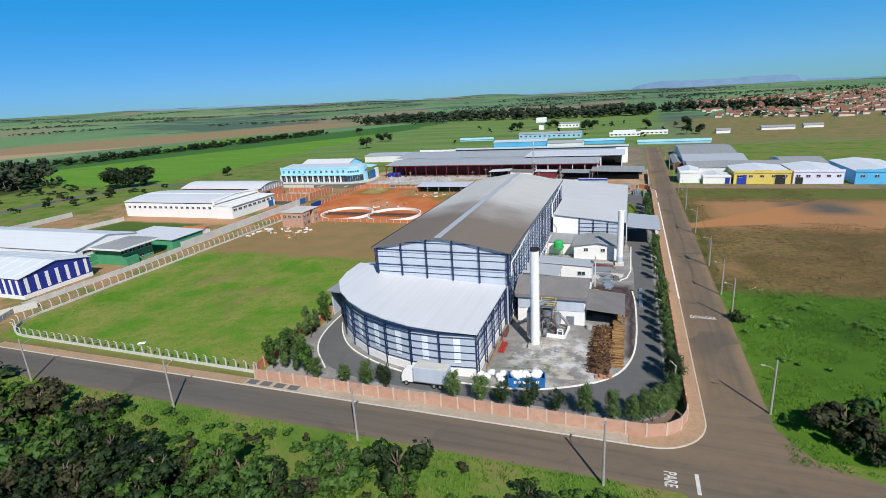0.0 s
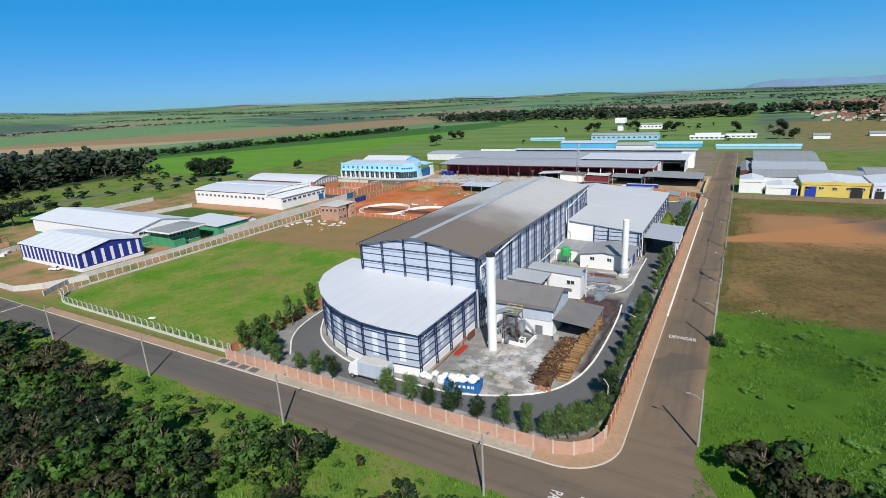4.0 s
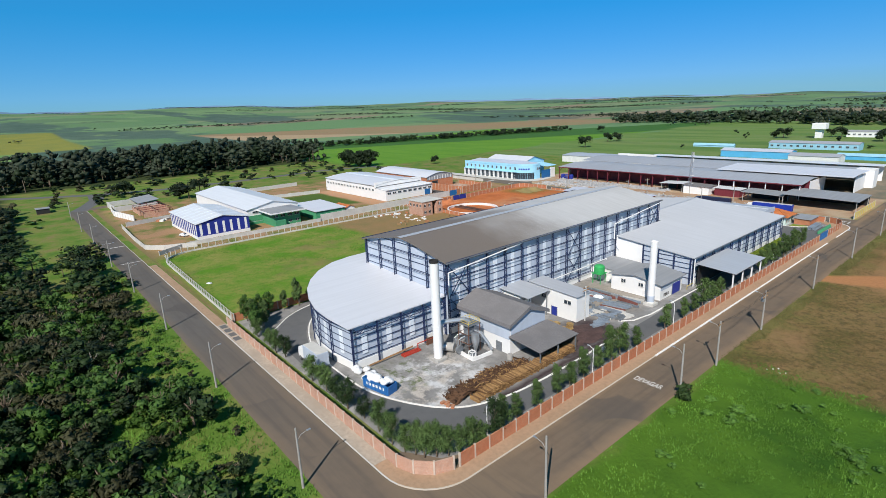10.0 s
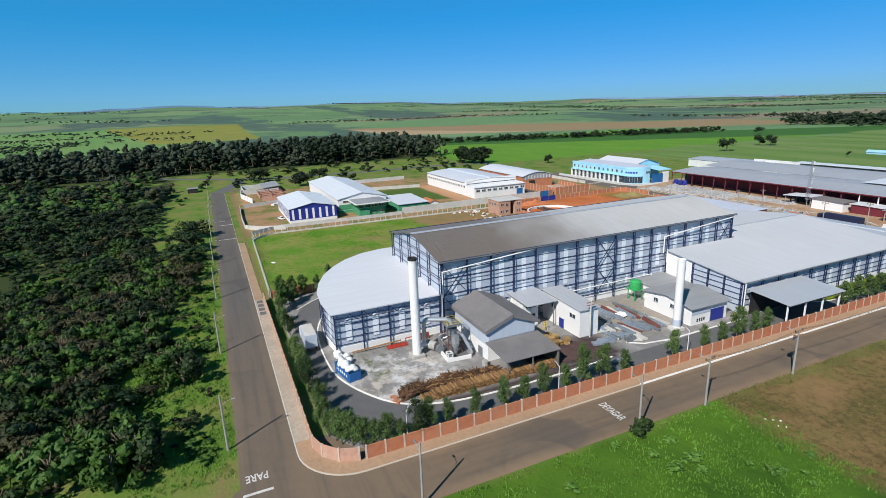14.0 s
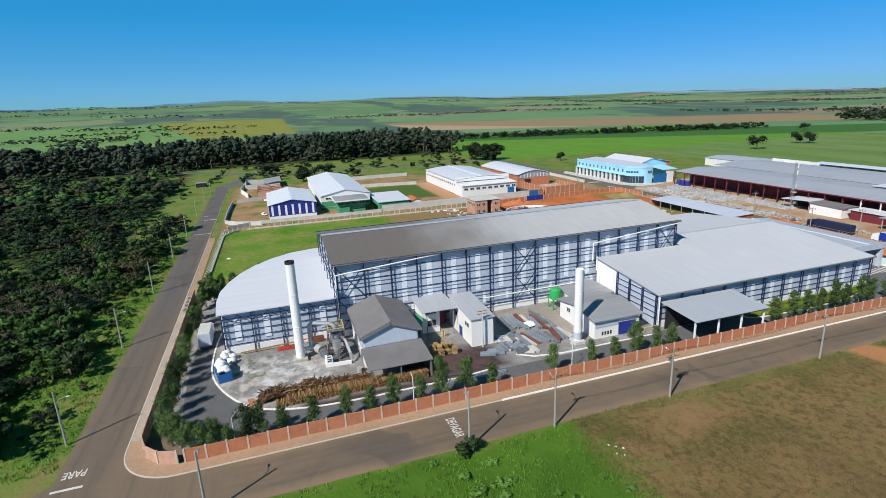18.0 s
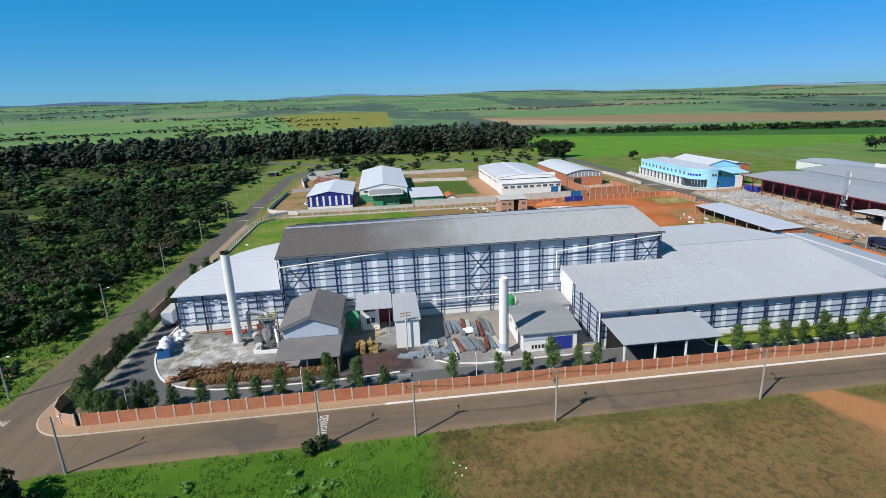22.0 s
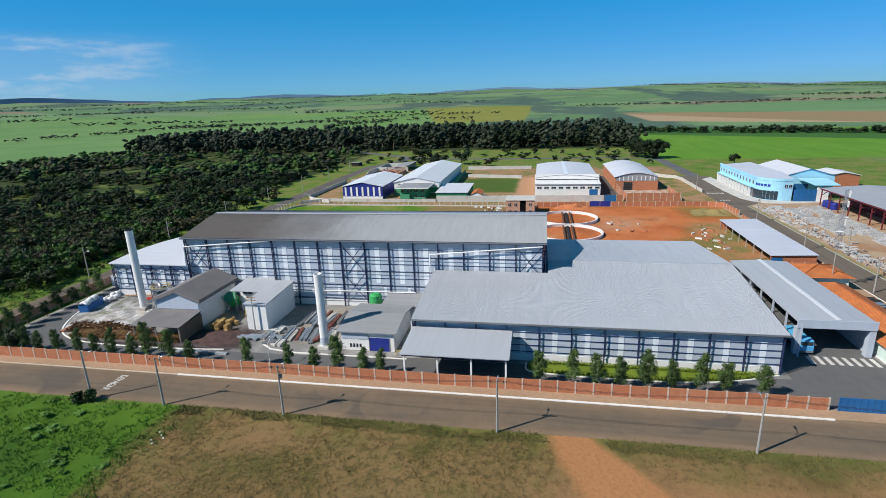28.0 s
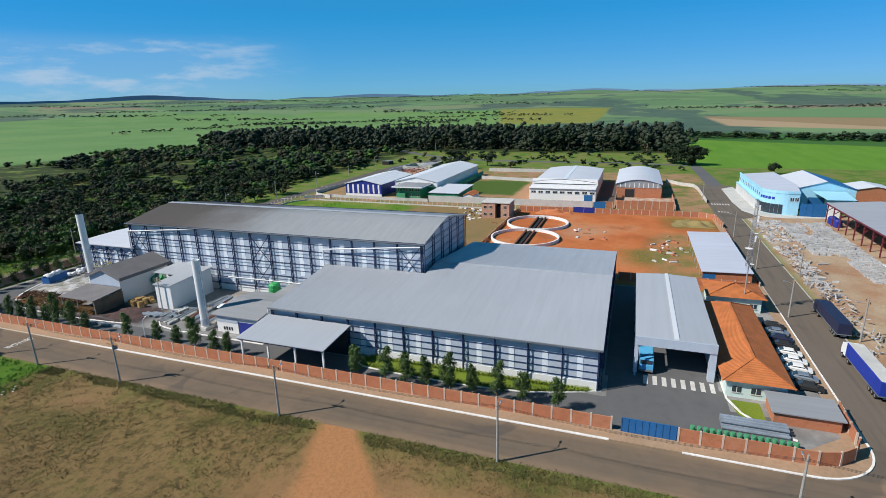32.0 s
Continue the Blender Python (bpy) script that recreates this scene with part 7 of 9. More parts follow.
part("front_roof", sloped_slab([(-186, 198.6), (-175.4, 198.6), (-175.4, 231.6), (-186, 231.6)], lambda x, y: 6.6 - 0.05 * (x + 186), 0.15, []), "roof_white", wh)
part("skylight_strip", box(-245, -186, 214.2, 216.0, 9.2, 9.34), "skylight", wh)
for i in range(9):
    opening(wh, "window", "x1", 201 + i * 3.6, 3.6, 2.2, 1.0, "glass", -245, -176, 199.2, 231)
for i in range(16):
    opening(wh, "window", "y0", -242 + i * 3.5, 4.6, 1.6, 1.0, "glass", -245, -186, 199.2, 231)
part("door", box(-175.98, -175.9, 226, 230, 0, 3.2), "blue_gate", wh)
ah = thing("brick_hall", -219, 251, 0, 0, "bare brick hall with arched metal roof", "building")
part("wall", box(-248, -192, 240.5, 262, 0, 6.6), "brick", ah)
part("roof", shell(lambda u, v: (v, 251.2 + u * 11.2, 6.7 + 2.6 * math.cos(u * 1.45)), [-1 + 0.125 * i for i in range(17)], [-248.4, -191.4], 0.2), "roof_low", ah)
part("gable", prism([(-192.1, 251.2 + 10.4 * (-1 + 0.125 * i)) for i in range(17)] + [(-191.9, 251.2 - 10.4 * (-1 + 0.125 * i)) for i in range(17)], 5.0, lambda x, y: 6.6 + 2.5 * math.cos((y - 251.2) / 10.4 * 1.4)), "roof_grey", ah, "dark louvred gable")
for i in range(9):
    part("gable_post", box(-191.88, -191.8, 242.3 + i * 2.2, 242.7 + i * 2.2, 5.0, 7.4), "white", ah)
opening(ah, "door", "x1", 247, 0, 4.4, 4.2, "dark", -248, -192, 240.5, 262)
bh2 = thing("brick_house", -133, 193, 0, 0, "unfinished two-storey clay block house with flat top", "house")
part("wall", box(-139, -128.5, 187, 193, 0, 6.6), "brickpink", bh2)
part("wall", box(-139, -128.5, 195.5, 199.2, 0, 6.2), "brickpink", bh2)
# near-black block added as the shade in the gap between the towers
part("stair_core", box(-138.5, -130.5, 193, 195.5, 0, 5.0), "dark", bh2)
part("slab", box(-139.3, -128.2, 186.7, 199.5, 6.6, 6.85), "lightconcrete", bh2)
for y in (188.6, 191.2, 197.4):
    for z in (1.1, 4.2):
        opening(bh2, "window", "x1", y, z, 1.2, 1.2, "dark", -139, -128.5, 187, 199)
for i in range(4):
    opening(bh2, "window", "y0", -137.5 + i * 2.5, 4.2, 1.1, 1.2, "dark", -139, -128.5, 187, 199)
rng = random.Random(5)
rub = [as_mesh("block", box(-0.5, 0.5, -0.3, 0.3, 0, 0.5), m) for m in ("lightconcrete", "brick", "white", "wood")]
for i in range(60):
    solo("rubble_block", rng.choice(rub), None, "pale building rubble lying on bare earth", "rubble", "rubble by the brick house", "", pose(rng.uniform(-147, -118), rng.uniform(168, 196) if i % 2 else rng.uniform(178, 186), 0, 0, 0, rng.uniform(0, 180)) @ Matrix.Diagonal((rng.uniform(0.5, 2.4), rng.uniform(0.5, 1.8), rng.uniform(0.4, 1.2), 1)))
for path, h in (([(-190, 241), (-161, 241), (-161.5, 266.4)], 4.0), ([(-161.5, 266.6), (-192, 267)], 2.4), ([(-160.6, 237.2), (-160.8, 240.8)], 3.2)):
    block_wall("brick_wall", path, "brick", 3.0, h, "clay block wall round a plot")
block_wall("concrete_wall", [(-248, 267), (-236, 274), (-232, 280), (-222, 281.4), (-184, 281.6)], "lightconcrete", 3.0, 1.8, "pale precast wall at the street bend", "lightconcrete")
bp = thing("plot_gate", -160, 230, 0, 0, "blue steel plot gate", "gate")
part("leaf", box(-160.5, -160.35, 232.0, 237.0, 0.05, 3.0), "blue_gate", bp)
# small roofless building at the street end
ruin = thing("roofless_house", -272, 92, 0, 0, "small unfinished house with grey sheet roof and pale walls", "house")
part("wall", box(-300, -276, 84, 84.4, 0, 3.2), "lightconcrete", ruin)
part("wall", box(-276, -275.6, 84, 106, 0, 3.0), "lightconcrete", ruin)
part("wall", box(-300, -299.6, 84.4, 106, 0, 3.0), "lightconcrete", ruin)
part("roof", sloped_slab([(-301, 96), (-275, 96), (-275, 107), (-301, 107)], lambda x, y: 3.3 + 0.1 * (y - 96), 0.15, []), "roof_grey", ruin)
block_wall("white_wall", [(-284, 83.4), (-262, 81.6), (-236, 86.8)], "white", 3.4, 3.0, "white rendered wall of a building plot", "lightconcrete")
block_wall("concrete_wall", [(-225, 81), (-228.6, 98.7), (-232, 118)], "lightconcrete", 3.2, 2.0, "pale precast wall between the plots", "lightconcrete")
frame_ = thing("unfinished_shed", -255, 100, 0, 0, "rusty red steel skeleton of an unfinished shed", "shed")
for i in range(5):
    for j in range(3):
        part("post", beam((-270 + i * 7, 92 + j * 7, 0), (-270 + i * 7, 92 + j * 7, 3.2), 0.22), "rust", frame_)
    part("rafter", beam((-270 + i * 7, 92, 3.2), (-270 + i * 7, 106, 3.6), 0.2), "maroon", frame_)
for x in (-270, -260.5, -251, -242):
    part("room_wall", box(x - 0.15, x + 0.15, 92, 106, -0.1, 2.0 + 0.4 * (x % 2)), "brickpink", frame_, "bare clay block room wall")
for y in (92, 99.2, 106):
    part("room_wall", box(-269.8, -251.2, y - 0.15, y + 0.15, -0.1, 2.2), "brickpink", frame_, "bare clay block room wall")
for j in range(3):
    part("purlin", beam((-270, 92 + j * 7, 3.25), (-242, 92 + j * 7, 3.25 + 0.2 * j), 0.16), "rust", frame_)
solo("far_road", ribbon([(-470, -60), (-430, 12), (-394, 50), (-368, 84), (-352, 119), (-345, 180), (-345, 250), (-330, 290), (-238, 292)], 8.0, -0.3, 0.03), "asphalt_grey", "grey country road behind the works", "road", "", "structure")
solo("far_road", ribbon([(-298, 69), (-315, 76), (-340, 84), (-366, 86)], 8.4, -0.3, 0.024), "asphalt_grey", "grey asphalt bend at the street end", "road", "", "structure")
solo("road_marking", box(-182, -181.3, 67.4, 73.0, 0.0, 0.03), "paint", "worn white line across the street", "road marking", "", "structure")
hut("field_shack", -316, -307, 51, 57, 2.4, 2.8, None, "roof_grey", "dark", "small dark shack with grey roof", "shed", 0.4)
car(-179.6, 95.0, 20, "white", "white car parked in front of the blue hall")
for i in range(6):
    solo("debris_block", rng.choice(rub), None, "heap of timber and rubble on bare earth", "rubble", "rubble heaps", "", pose(rng.uniform(-236, -222), rng.uniform(88, 108), 0, 0, 0, rng.uniform(0, 180)) @ Matrix.Diagonal((3, 3, 1.6, 1)))

# ---- settling basins in the red lot ----
for cx, cy in ((-121.5, 212.6), (-97.2, 212.2)):
    t = thing("basin_ring", cx, cy, 0, 0, "white concrete ring of an unfinished round basin", "basin", "round basins")
    bm = bmesh.new()
    k = 48
    rows = [[bm.verts.new((cx + r * math.cos(6.28319 * i / k), cy + r * math.sin(6.28319 * i / k), z)) for i in range(k)] for r, z in ((11.85, -0.1), (11.85, 1.1), (12.4, 1.1), (12.4, -0.1))]
    for a, b in zip(rows, rows[1:]):
        for i in range(k):
            j = (i + 1) % k
            bm.faces.new((a[i], a[j], b[j], b[i]))
    bmesh.ops.recalc_face_normals(bm, faces=bm.faces[:])
    part("wall", bm, "white", t)
    for s in (-1.6, 1.6):
        part("channel_wall", box(cx - 11.2, cx + 11.2, cy + s - 0.3, cy + s + 0.3, 0, 0.8), "rust", t)
    part("bridge", box(cx - 11, cx + 11, cy - 0.5, cy + 0.5, 0.0, 0.5), "dark", t, "dark trench across the basin")
mound = bmesh.new()
bmesh.ops.create_grid(mound, x_segments=40, y_segments=14, size=1)
for v in mound.verts:
    e = max(0.0, 1 - v.co.x ** 2) * max(0.0, 1 - v.co.y ** 2)
    v.co = Vector((-144.2 + v.co.y * 3.6, 216 + v.co.x * 9, -0.3 + e * (2.0 + 1.6 * noise.noise(Vector((v.co.x * 3, v.co.y * 3, 0))))))
M["redsoil"] = plain("dug_red_earth", (0.44, 0.15, 0.06), 0.95, 0, 0.25, 0.3, 2.5, 0.4, (0.34, 0.12, 0.05))
M["greensoil"] = plain("overgrown_earth", (0.19, 0.16, 0.06), 0.95, 0, 0.35, 0.5, 2.5, 0.5, (0.33, 0.17, 0.08))
solo("earth_mound", mound, "redsoil", "low mound of dug red earth", "mound")
heap = bmesh.new()
bmesh.ops.create_grid(heap, x_segments=24, y_segments=14, size=1)
for v in heap.verts:
    e = max(0.0, 1 - v.co.x ** 2) * max(0.0, 1 - v.co.y ** 2)
    v.co = Vector((-135.5 + v.co.y * 7, 271.5 + v.co.x * 9, -0.35 + e * (1.6 + 2.4 * noise.noise(Vector((v.co.x * 2.2, v.co.y * 2.2, 4))))))
solo("earth_mound", heap, "greensoil", "low mound of earth overgrown with weeds", "mound")
for i in range(40):
    solo("site_debris", rng.choice(rub), None, "concrete pieces and sheets left on the red earth", "debris", "debris in the red lot", "", pose(rng.gauss(-94, 8), min(266, rng.gauss(260.5, 2.6)), 0, 0, 0, rng.uniform(0, 180)) @ Matrix.Diagonal((rng.uniform(0.4, 2.6), rng.uniform(0.4, 1.5), rng.uniform(0.4, 1.2), 1)))
for i in range(12):
    solo("site_debris", rng.choice(rub), None, "concrete pieces left on the red earth", "debris", "debris in the red lot", "", pose(rng.uniform(-118, -100), rng.uniform(228, 240), 0, 0, 0, rng.uniform(0, 180)) @ Matrix.Diagonal((rng.uniform(0.6, 3), rng.uniform(0.6, 1.5), rng.uniform(0.4, 1.0), 1)))


# ---- lattice mast ----
def mast(x, y, z0, h):
    """A slim pole that carries a lattice head with dishes and aerials."""
    t = thing("radio_mast", x, y, 0, 0, "slim grey pole carrying a white lattice head with dishes", "mast")
    part("pole", rod((x, y, -0.2), (x, y, z0 + 0.3), 0.14, 8), "polegrey", t)
    def half(z):
        return 0.55 - 0.3 * (z - z0) / (h - z0)
    for a, b in ((-1, -1), (1, -1), (1, 1), (-1, 1)):
        part("leg", beam((x + a * half(z0), y + b * half(z0), z0), (x + a * half(h), y + b * half(h), h), 0.06), "galv", t)
    bm = bmesh.new()
    k = int((h - z0) / 1.1)
    for i in range(k):
        za, zb = z0 + (h - z0) * i / k, z0 + (h - z0) * (i + 1) / k
        wa, wb = half(za), half(zb)
        for s in (-1, 1):
            u = s * (1 if i % 2 else -1)
            beam((x - u * wa, y + s * wa, za), (x + u * wb, y + s * wb, zb), 0.05, 0.05, bm)
            beam((x + s * wa, y - u * wa, za), (x + s * wb, y + u * wb, zb), 0.05, 0.05, bm)
            beam((x - wa, y + s * wa, za), (x + wa, y + s * wa, za), 0.05, 0.05, bm)
            beam((x + s * wa, y - wa, za), (x + s * wa, y + wa, za), 0.05, 0.05, bm)
    part("bracing", bm, "galv", t)
    for z, d, o in ((z0 + 0.8, 0.5, 0.8), (z0 + 4.5, 0.85, -1.0), (z0 + 8.0, 0.4, 0.8)):
        part("dish", lathe([(0.05, -0.15), (d * 0.7, -0.05), (d, 0.1), (d * 0.9, 0.12)], 12, None, (x + abs(o), y + o * 0.6, z)), "white", t)
    for z in (z0 + 6, z0 + 10.5, z0 + 13):
        part("aerial", box(x + 0.3, x + 0.5, y + 0.4, y + 0.7, z, z + 1.5), "white", t)


mast(-44.6, 274.2, 10.8, 25.6)

# ---- across the side street ----
bb = thing("blue_building", -186, 306, 0, 0, "two-storey light blue showroom with rounded glazed corner and pale roof", "building")
bend = arc(-171, 308.5, 9.5, -90, -6, 9)
front = [(-221, 299)] + bend + [(-161.5, 311.6), (-178, 314), (-221, 314)]
part("wall", prism(front, 0, 8.0), "lightblue", bb)
part("parapet", ribbon([(-221, 299)] + bend + [(-161.5, 311.6)], 0.35, 8.0, 9.0), "lightblue", bb)
part("roof", sloped_slab([(-221.4, 299.4), (-171, 299.4), (-165, 302.5), (-162, 308.5), (-161.8, 311.4), (-178, 314.2), (-221.4, 314.2)], lambda x, y: 8.2 + 0.07 * (y - 299), 0.15, []), "roof_shed", bb)
for i in range(12):
    opening(bb, "window", "y0", -218.6 + i * 4.2, 5.6, 1.3, 1.4, "glass", -221, -171, 299, 314)
    opening(bb, "window", "y0", -218.7 + i * 4.2, 0.3, 3.5, 3.6, "glass", -221, -171, 299, 314)
    part("pillar", box(-221 + i * 4.2, -220.5 + i * 4.2, 297.8, 299, 0, 4.2), "white", bb)
part("canopy_slab", box(-221, -171, 297.6, 299.0, 4.2, 4.6), "lightblue", bb)
for i in range(8):
    (ax, ay), (cx2, cy2) = bend[i], bend[i + 1]
    mx, my, ang = (ax + cx2) / 2, (ay + cy2) / 2, math.degrees(math.atan2(cy2 - ay, cx2 - ax))
    part("window", box(-0.72, 0.72, -0.12, 0.06, 0.3, 3.9), "glass", bb, "tall corner glazing", pose(mx, my, 0, 0, 0, ang))
    if i in (1, 2, 3, 4, 5):
        part("sign_bar", box(-0.55, 0.55, -0.14, 0.04, 5.6, 6.5), "royal", bb, "", pose(mx, my, 0, 0, 0, ang))
for i in range(2):
    opening(bb, "window", "x1", 308.9 + i * 1.7, 5.4, 1.2, 1.2, "glass", -205, -161.5, 297, 334)
yard_gate = thing("blue_yard_gate", -160.4, 317, 0, 0, "tall blue sheet gate beside the showroom", "gate")
for i in range(4):
    part("leaf", box(-160.5, -160.3, 311.9 + i * 2.3, 314.1 + i * 2.3, 0.05, 4.8), "blue_gate", yard_gate)
part("pillar", box(-161.2, -160.2, 321.2, 325.8, 0, 5.4), "white", yard_gate, "white rendered gate pillar")
part("canopy", sloped_slab([(-177, 320), (-164, 322), (-164, 332), (-177, 332)], lambda x, y: 7.2 - 0.09 * (x + 177), 0.25, []), "lightblue", yard_gate, "pale blue canopy slab")
bw = thing("blue_workshop", -196, 325, 0, 0, "light blue workshop with pale and dark blue gable roof", "building")
part("wall", prism([(-215, 314.2), (-178, 314.2), (-178, 325), (-178, 336), (-215, 336), (-215, 325)], 0, lambda x, y: 10.8 - 0.26 * abs(y - 325)), "lightblue", bw)
part("roof", sloped_slab([(-215.5, 314), (-177.6, 314), (-177.6, 325), (-215.5, 325)], lambda x, y: 11.0 - 0.26 * (325 - y), 0.2, []), "roof_low", bw)
part("roof", sloped_slab([(-215.5, 325), (-177.6, 325), (-177.6, 336.4), (-215.5, 336.4)], lambda x, y: 11.0 - 0.26 * (y - 325), 0.2, []), "blue_gate", bw, "dark blue sheet roof slope")
opening(bw, "door", "x1", 322, 0, 6.0, 4.6, "blue_gate", -205, -178, 318, 352)
opening(bw, "window", "x1", 330, 4.4, 5.0, 1.4, "glass", -205, -178, 318, 352)
for ob in (bb, yard_gate, bw):
    ob.matrix_basis = Matrix.Translation((-0.5, 1.6, 0)) @ Matrix.Diagonal((1, 1, 1.12, 1)) @ ob.matrix_basis
hut("low_store", -208, -162, 398, 421, 5.2, 6.0, "x", "roof_hall", "dirtywhite", "low grey-roofed store beside the plant", "building", 0.4)
solo("forecourt", prism([(-236, 300.2), (-228, 293.6), (-188, 293.0), (-168, 294.0), (-160, 297.2), (-156, 302.5), (-155.5, 309), (-158.8, 326.0), (-160.2, 326.0), (-160.6, 313.2), (-162.3, 309.5), (-165, 305), (-171, 300.6), (-222, 300.4)], -0.2, 0.12), "lightconcrete", "pale concrete forecourt of the blue showroom", "pavement", "", "structure")
hut("brick_shed", -216, -199, 344.6, 359, 6.0, 7.4, "x", "roof_white", "brick", "brick shed with pale roof", "shed", 0.5)

plant = thing("precast_plant", -78, 370, 0, 0, "wide precast plant with grey roofs and dark red steel front", "factory building")
part("roof", sloped_slab([(-152, 319.5), (-14, 319.5), (-14, 337), (-152, 337)], lambda x, y: 7.6 + 0.07 * (y - 319.5), 0.2, []), "roof_plant", plant)
part("roof", sloped_slab([(-152, 337), (-14, 337), (-14, 356), (-152, 356)], lambda x, y: 8.8 - 0.06 * (y - 337), 0.2, []), "roof_plant", plant)
part("roof", sloped_slab([(-160, 357), (-2, 357), (-2, 376), (-160, 376)], lambda x, y: 7.8 + 0.07 * (y - 357), 0.2, []), "roof_plant", plant)
part("roof", sloped_slab([(-160, 376), (-2, 376), (-2, 392), (-160, 392)], lambda x, y: 9.1 - 0.05 * (y - 376), 0.2, []), "roof_plant", plant)
part("roof", sloped_slab([(-128, 392.5), (2, 392.5), (2, 404), (-128, 404)], lambda x, y: 9.4 - 0.02 * (y - 392), 0.2, []), "roof_white", plant, "white roof strip")
part("roof", sloped_slab([(-62, 343), (0, 343), (0, 372), (-62, 372)], lambda x, y: 9.3 + 0.01 * (y - 343), 0.2, []), "roof_low", plant, "newer pale blue-grey sheets")
part("back_wall", box(-150, -14, 331, 331.3, 0, 7.8), "maroon", plant)
part("rear_wall", box(-160, 0, 404, 404.3, 0, 8.4), "white", plant)
part("end_wall", box(-152, -151.7, 331.3, 404, 0, 7.6), "dirtywhite", plant)
part("end_wall", box(-2.0, -1.7, 356, 404, 0, 7.6), "white", plant)
part("end_wall", box(-14.3, -14, 331.3, 356, 0, 7.6), "white", plant)
part("fascia", box(-152, -14, 319.3, 319.5, 7.15, 7.6), "maroon", plant, "dark red fascia beam")
for i in range(20):
    x = -151.5 + 7.2 * i
    part("post", beam((x, 320.2, 0), (x, 320.2, 7.2), 0.35), "maroon" if i < 14 else "white", plant)
    part("bracket", beam((x, 320.2, 4.6), (x, 324.0, 7.2), 0.25), "maroon", plant)
for i in range(3):
    part("storage_tank", lathe([(1.3, 0), (1.4, 0.2), (1.4, 2.4), (1.1, 2.8), (0.3, 3.0)], 14, None, (-149.5 + i * 3.2, 321.6, 0)), "navy", plant, "dark blue storage tank")
part("white_tower", box(-6.3, 1.6, 376, 384, 0, 9.4), "white", plant, "white rendered stair block")
for args in (("yard_hut", -78, -66, 313, 322, 4.0, 4.6, None, "roof_white", None, "open hut with white roof", "shed"), ("yard_hut", -65, -52, 312, 320, 4.4, 4.0, None, "roof_dark", "white", "white hut with dark roof", "building"), ("yard_hut", -50, -38, 314, 321, 3.8, 3.6, None, "roof_white", "maroon", "small hut with white roof", "shed"), ("yard_shed", -34, -18, 306, 318, 4.4, 4.0, None, "roof_grey", None, "open shed with a grey sheet roof", "shed"), ("yard_shed", -17, 10.5, 305, 325, 5.2, 4.6, None, "roof_grey", None, "open workshop with blotchy grey roof", "shed")):
    b = hut(*args)
    if args[9] is None:
        for x in (args[1] + 0.3, args[2] - 0.3):
            for y in (args[3] + 0.3, args[4] - 0.3):
                part("post", beam((x, y, 0), (x, y, 4.4), 0.25), "concrete", b)
        # wall coloured near-black to give the open shed a shaded inside
        part("back_wall", box(args[1], args[2], args[4] - 0.3, args[4], 0, 3.8), "dark", b)
block_wall("yellow_wall", [(12.6, 292), (12.6, 326)], "yellow", 3.0, 2.6, "yellowish rendered wall at the street corner", "lightconcrete")
# rows of precast pieces in the storage yard: too many to count
rng = random.Random(21)
stock = bmesh.new()
for row in range(9):
    y = 303.5 + row * 1.75
    x = -148 + rng.uniform(0, 2)
    while x < -74 - (row < 4) * 26:
        W, L, Hh = rng.uniform(0.4, 0.9), rng.uniform(1.2, 1.68), rng.uniform(0.18, 0.6) if rng.random() < 0.88 else rng.uniform(0.7, 1.2)
        if noise.noise((x * 0.07, y * 0.16, 2.0)) > -0.3:
            e = rng.uniform(-0.2, 0.2)
            box(x, x + W, y - L / 2 + e, y + L / 2 + e, 0, Hh, stock)
        x += W + rng.uniform(0.03, 0.3)
for i in range(620):
    x, y = rng.uniform(-150, -58), rng.uniform(293.4, 304.5)
    if noise.noise((x * 0.06, y * 0.14, 4.0)) < -0.12 and i % 5 or y > 299.5 and x > -104 and i % 9:
        continue
    a, L, W, Hh = rng.uniform(0, 3.14), rng.uniform(0.5, 2.2), rng.uniform(0.15, 0.45), rng.uniform(0.12, 0.6)
    p = Vector((x, y, Hh / 2))
    d = Vector((math.cos(a), math.sin(a), 0)) * (L / 2)
    beam(p - d, p + d, W, Hh, stock)
for i in range(160):
    x, y = rng.uniform(-110, -20), rng.uniform(293.2, 298)
    p = Vector((x, y, rng.uniform(0.1, 1.2)))
    beam(p, p + Vector((rng.uniform(-2.5, 2.5), rng.uniform(-1.5, 1.5), rng.uniform(-0.2, 0.8))), 0.18, 0.18, stock)
solo("precast_stock", stock, "stock", "crowded rows of grey precast concrete pieces in the yard", "concrete pieces", "", "stuff")

# ---- street across the main road ----
def front_block(name, x0, x1, y0, y1, h, wall, roof, label, doors=(), wins=0):
    b = hut(name, x0, x1, y0, y1, h - 0.4, h + 0.9, "y", roof, wall, label, "building", 0.1)
    part("parapet", box(x0 - 0.1, x1 + 0.1, y0 - 0.25, y0 - 0.05, h - 0.8, h + 0.5), wall, b)
    for u, w, hh, m in doors:
        opening(b, "door", "y0", u, 0, w, hh, m, x0, x1, y0 - 0.05, y1)
    for i in range(wins):
        opening(b, "window", "y0", x0 + (x1 - x0) * (i + 0.5) / wins, 3.4, 1.6, 1.0, "glass", x0, x1, y0 - 0.05, y1)
    return b


front_block("white_store", 27.5, 37.5, 296, 312, 6.0, "white", "roof_white", "plain white store at the street corner")
front_block("white_office", 38.5, 51, 294, 306, 4.0, "white", "roof_white", "low white office with dark windows", ((49.5, 2.0, 3.0, "navy"),), 4)
front_block("yellow_works", 52, 76.5, 292.5, 316, 6.2, "yellow", "roof_white", "yellow works building with blue and dark doors", ((55.5, 4.0, 4.6, "royal"), (72, 4.2, 4.6, "dark")), 5)
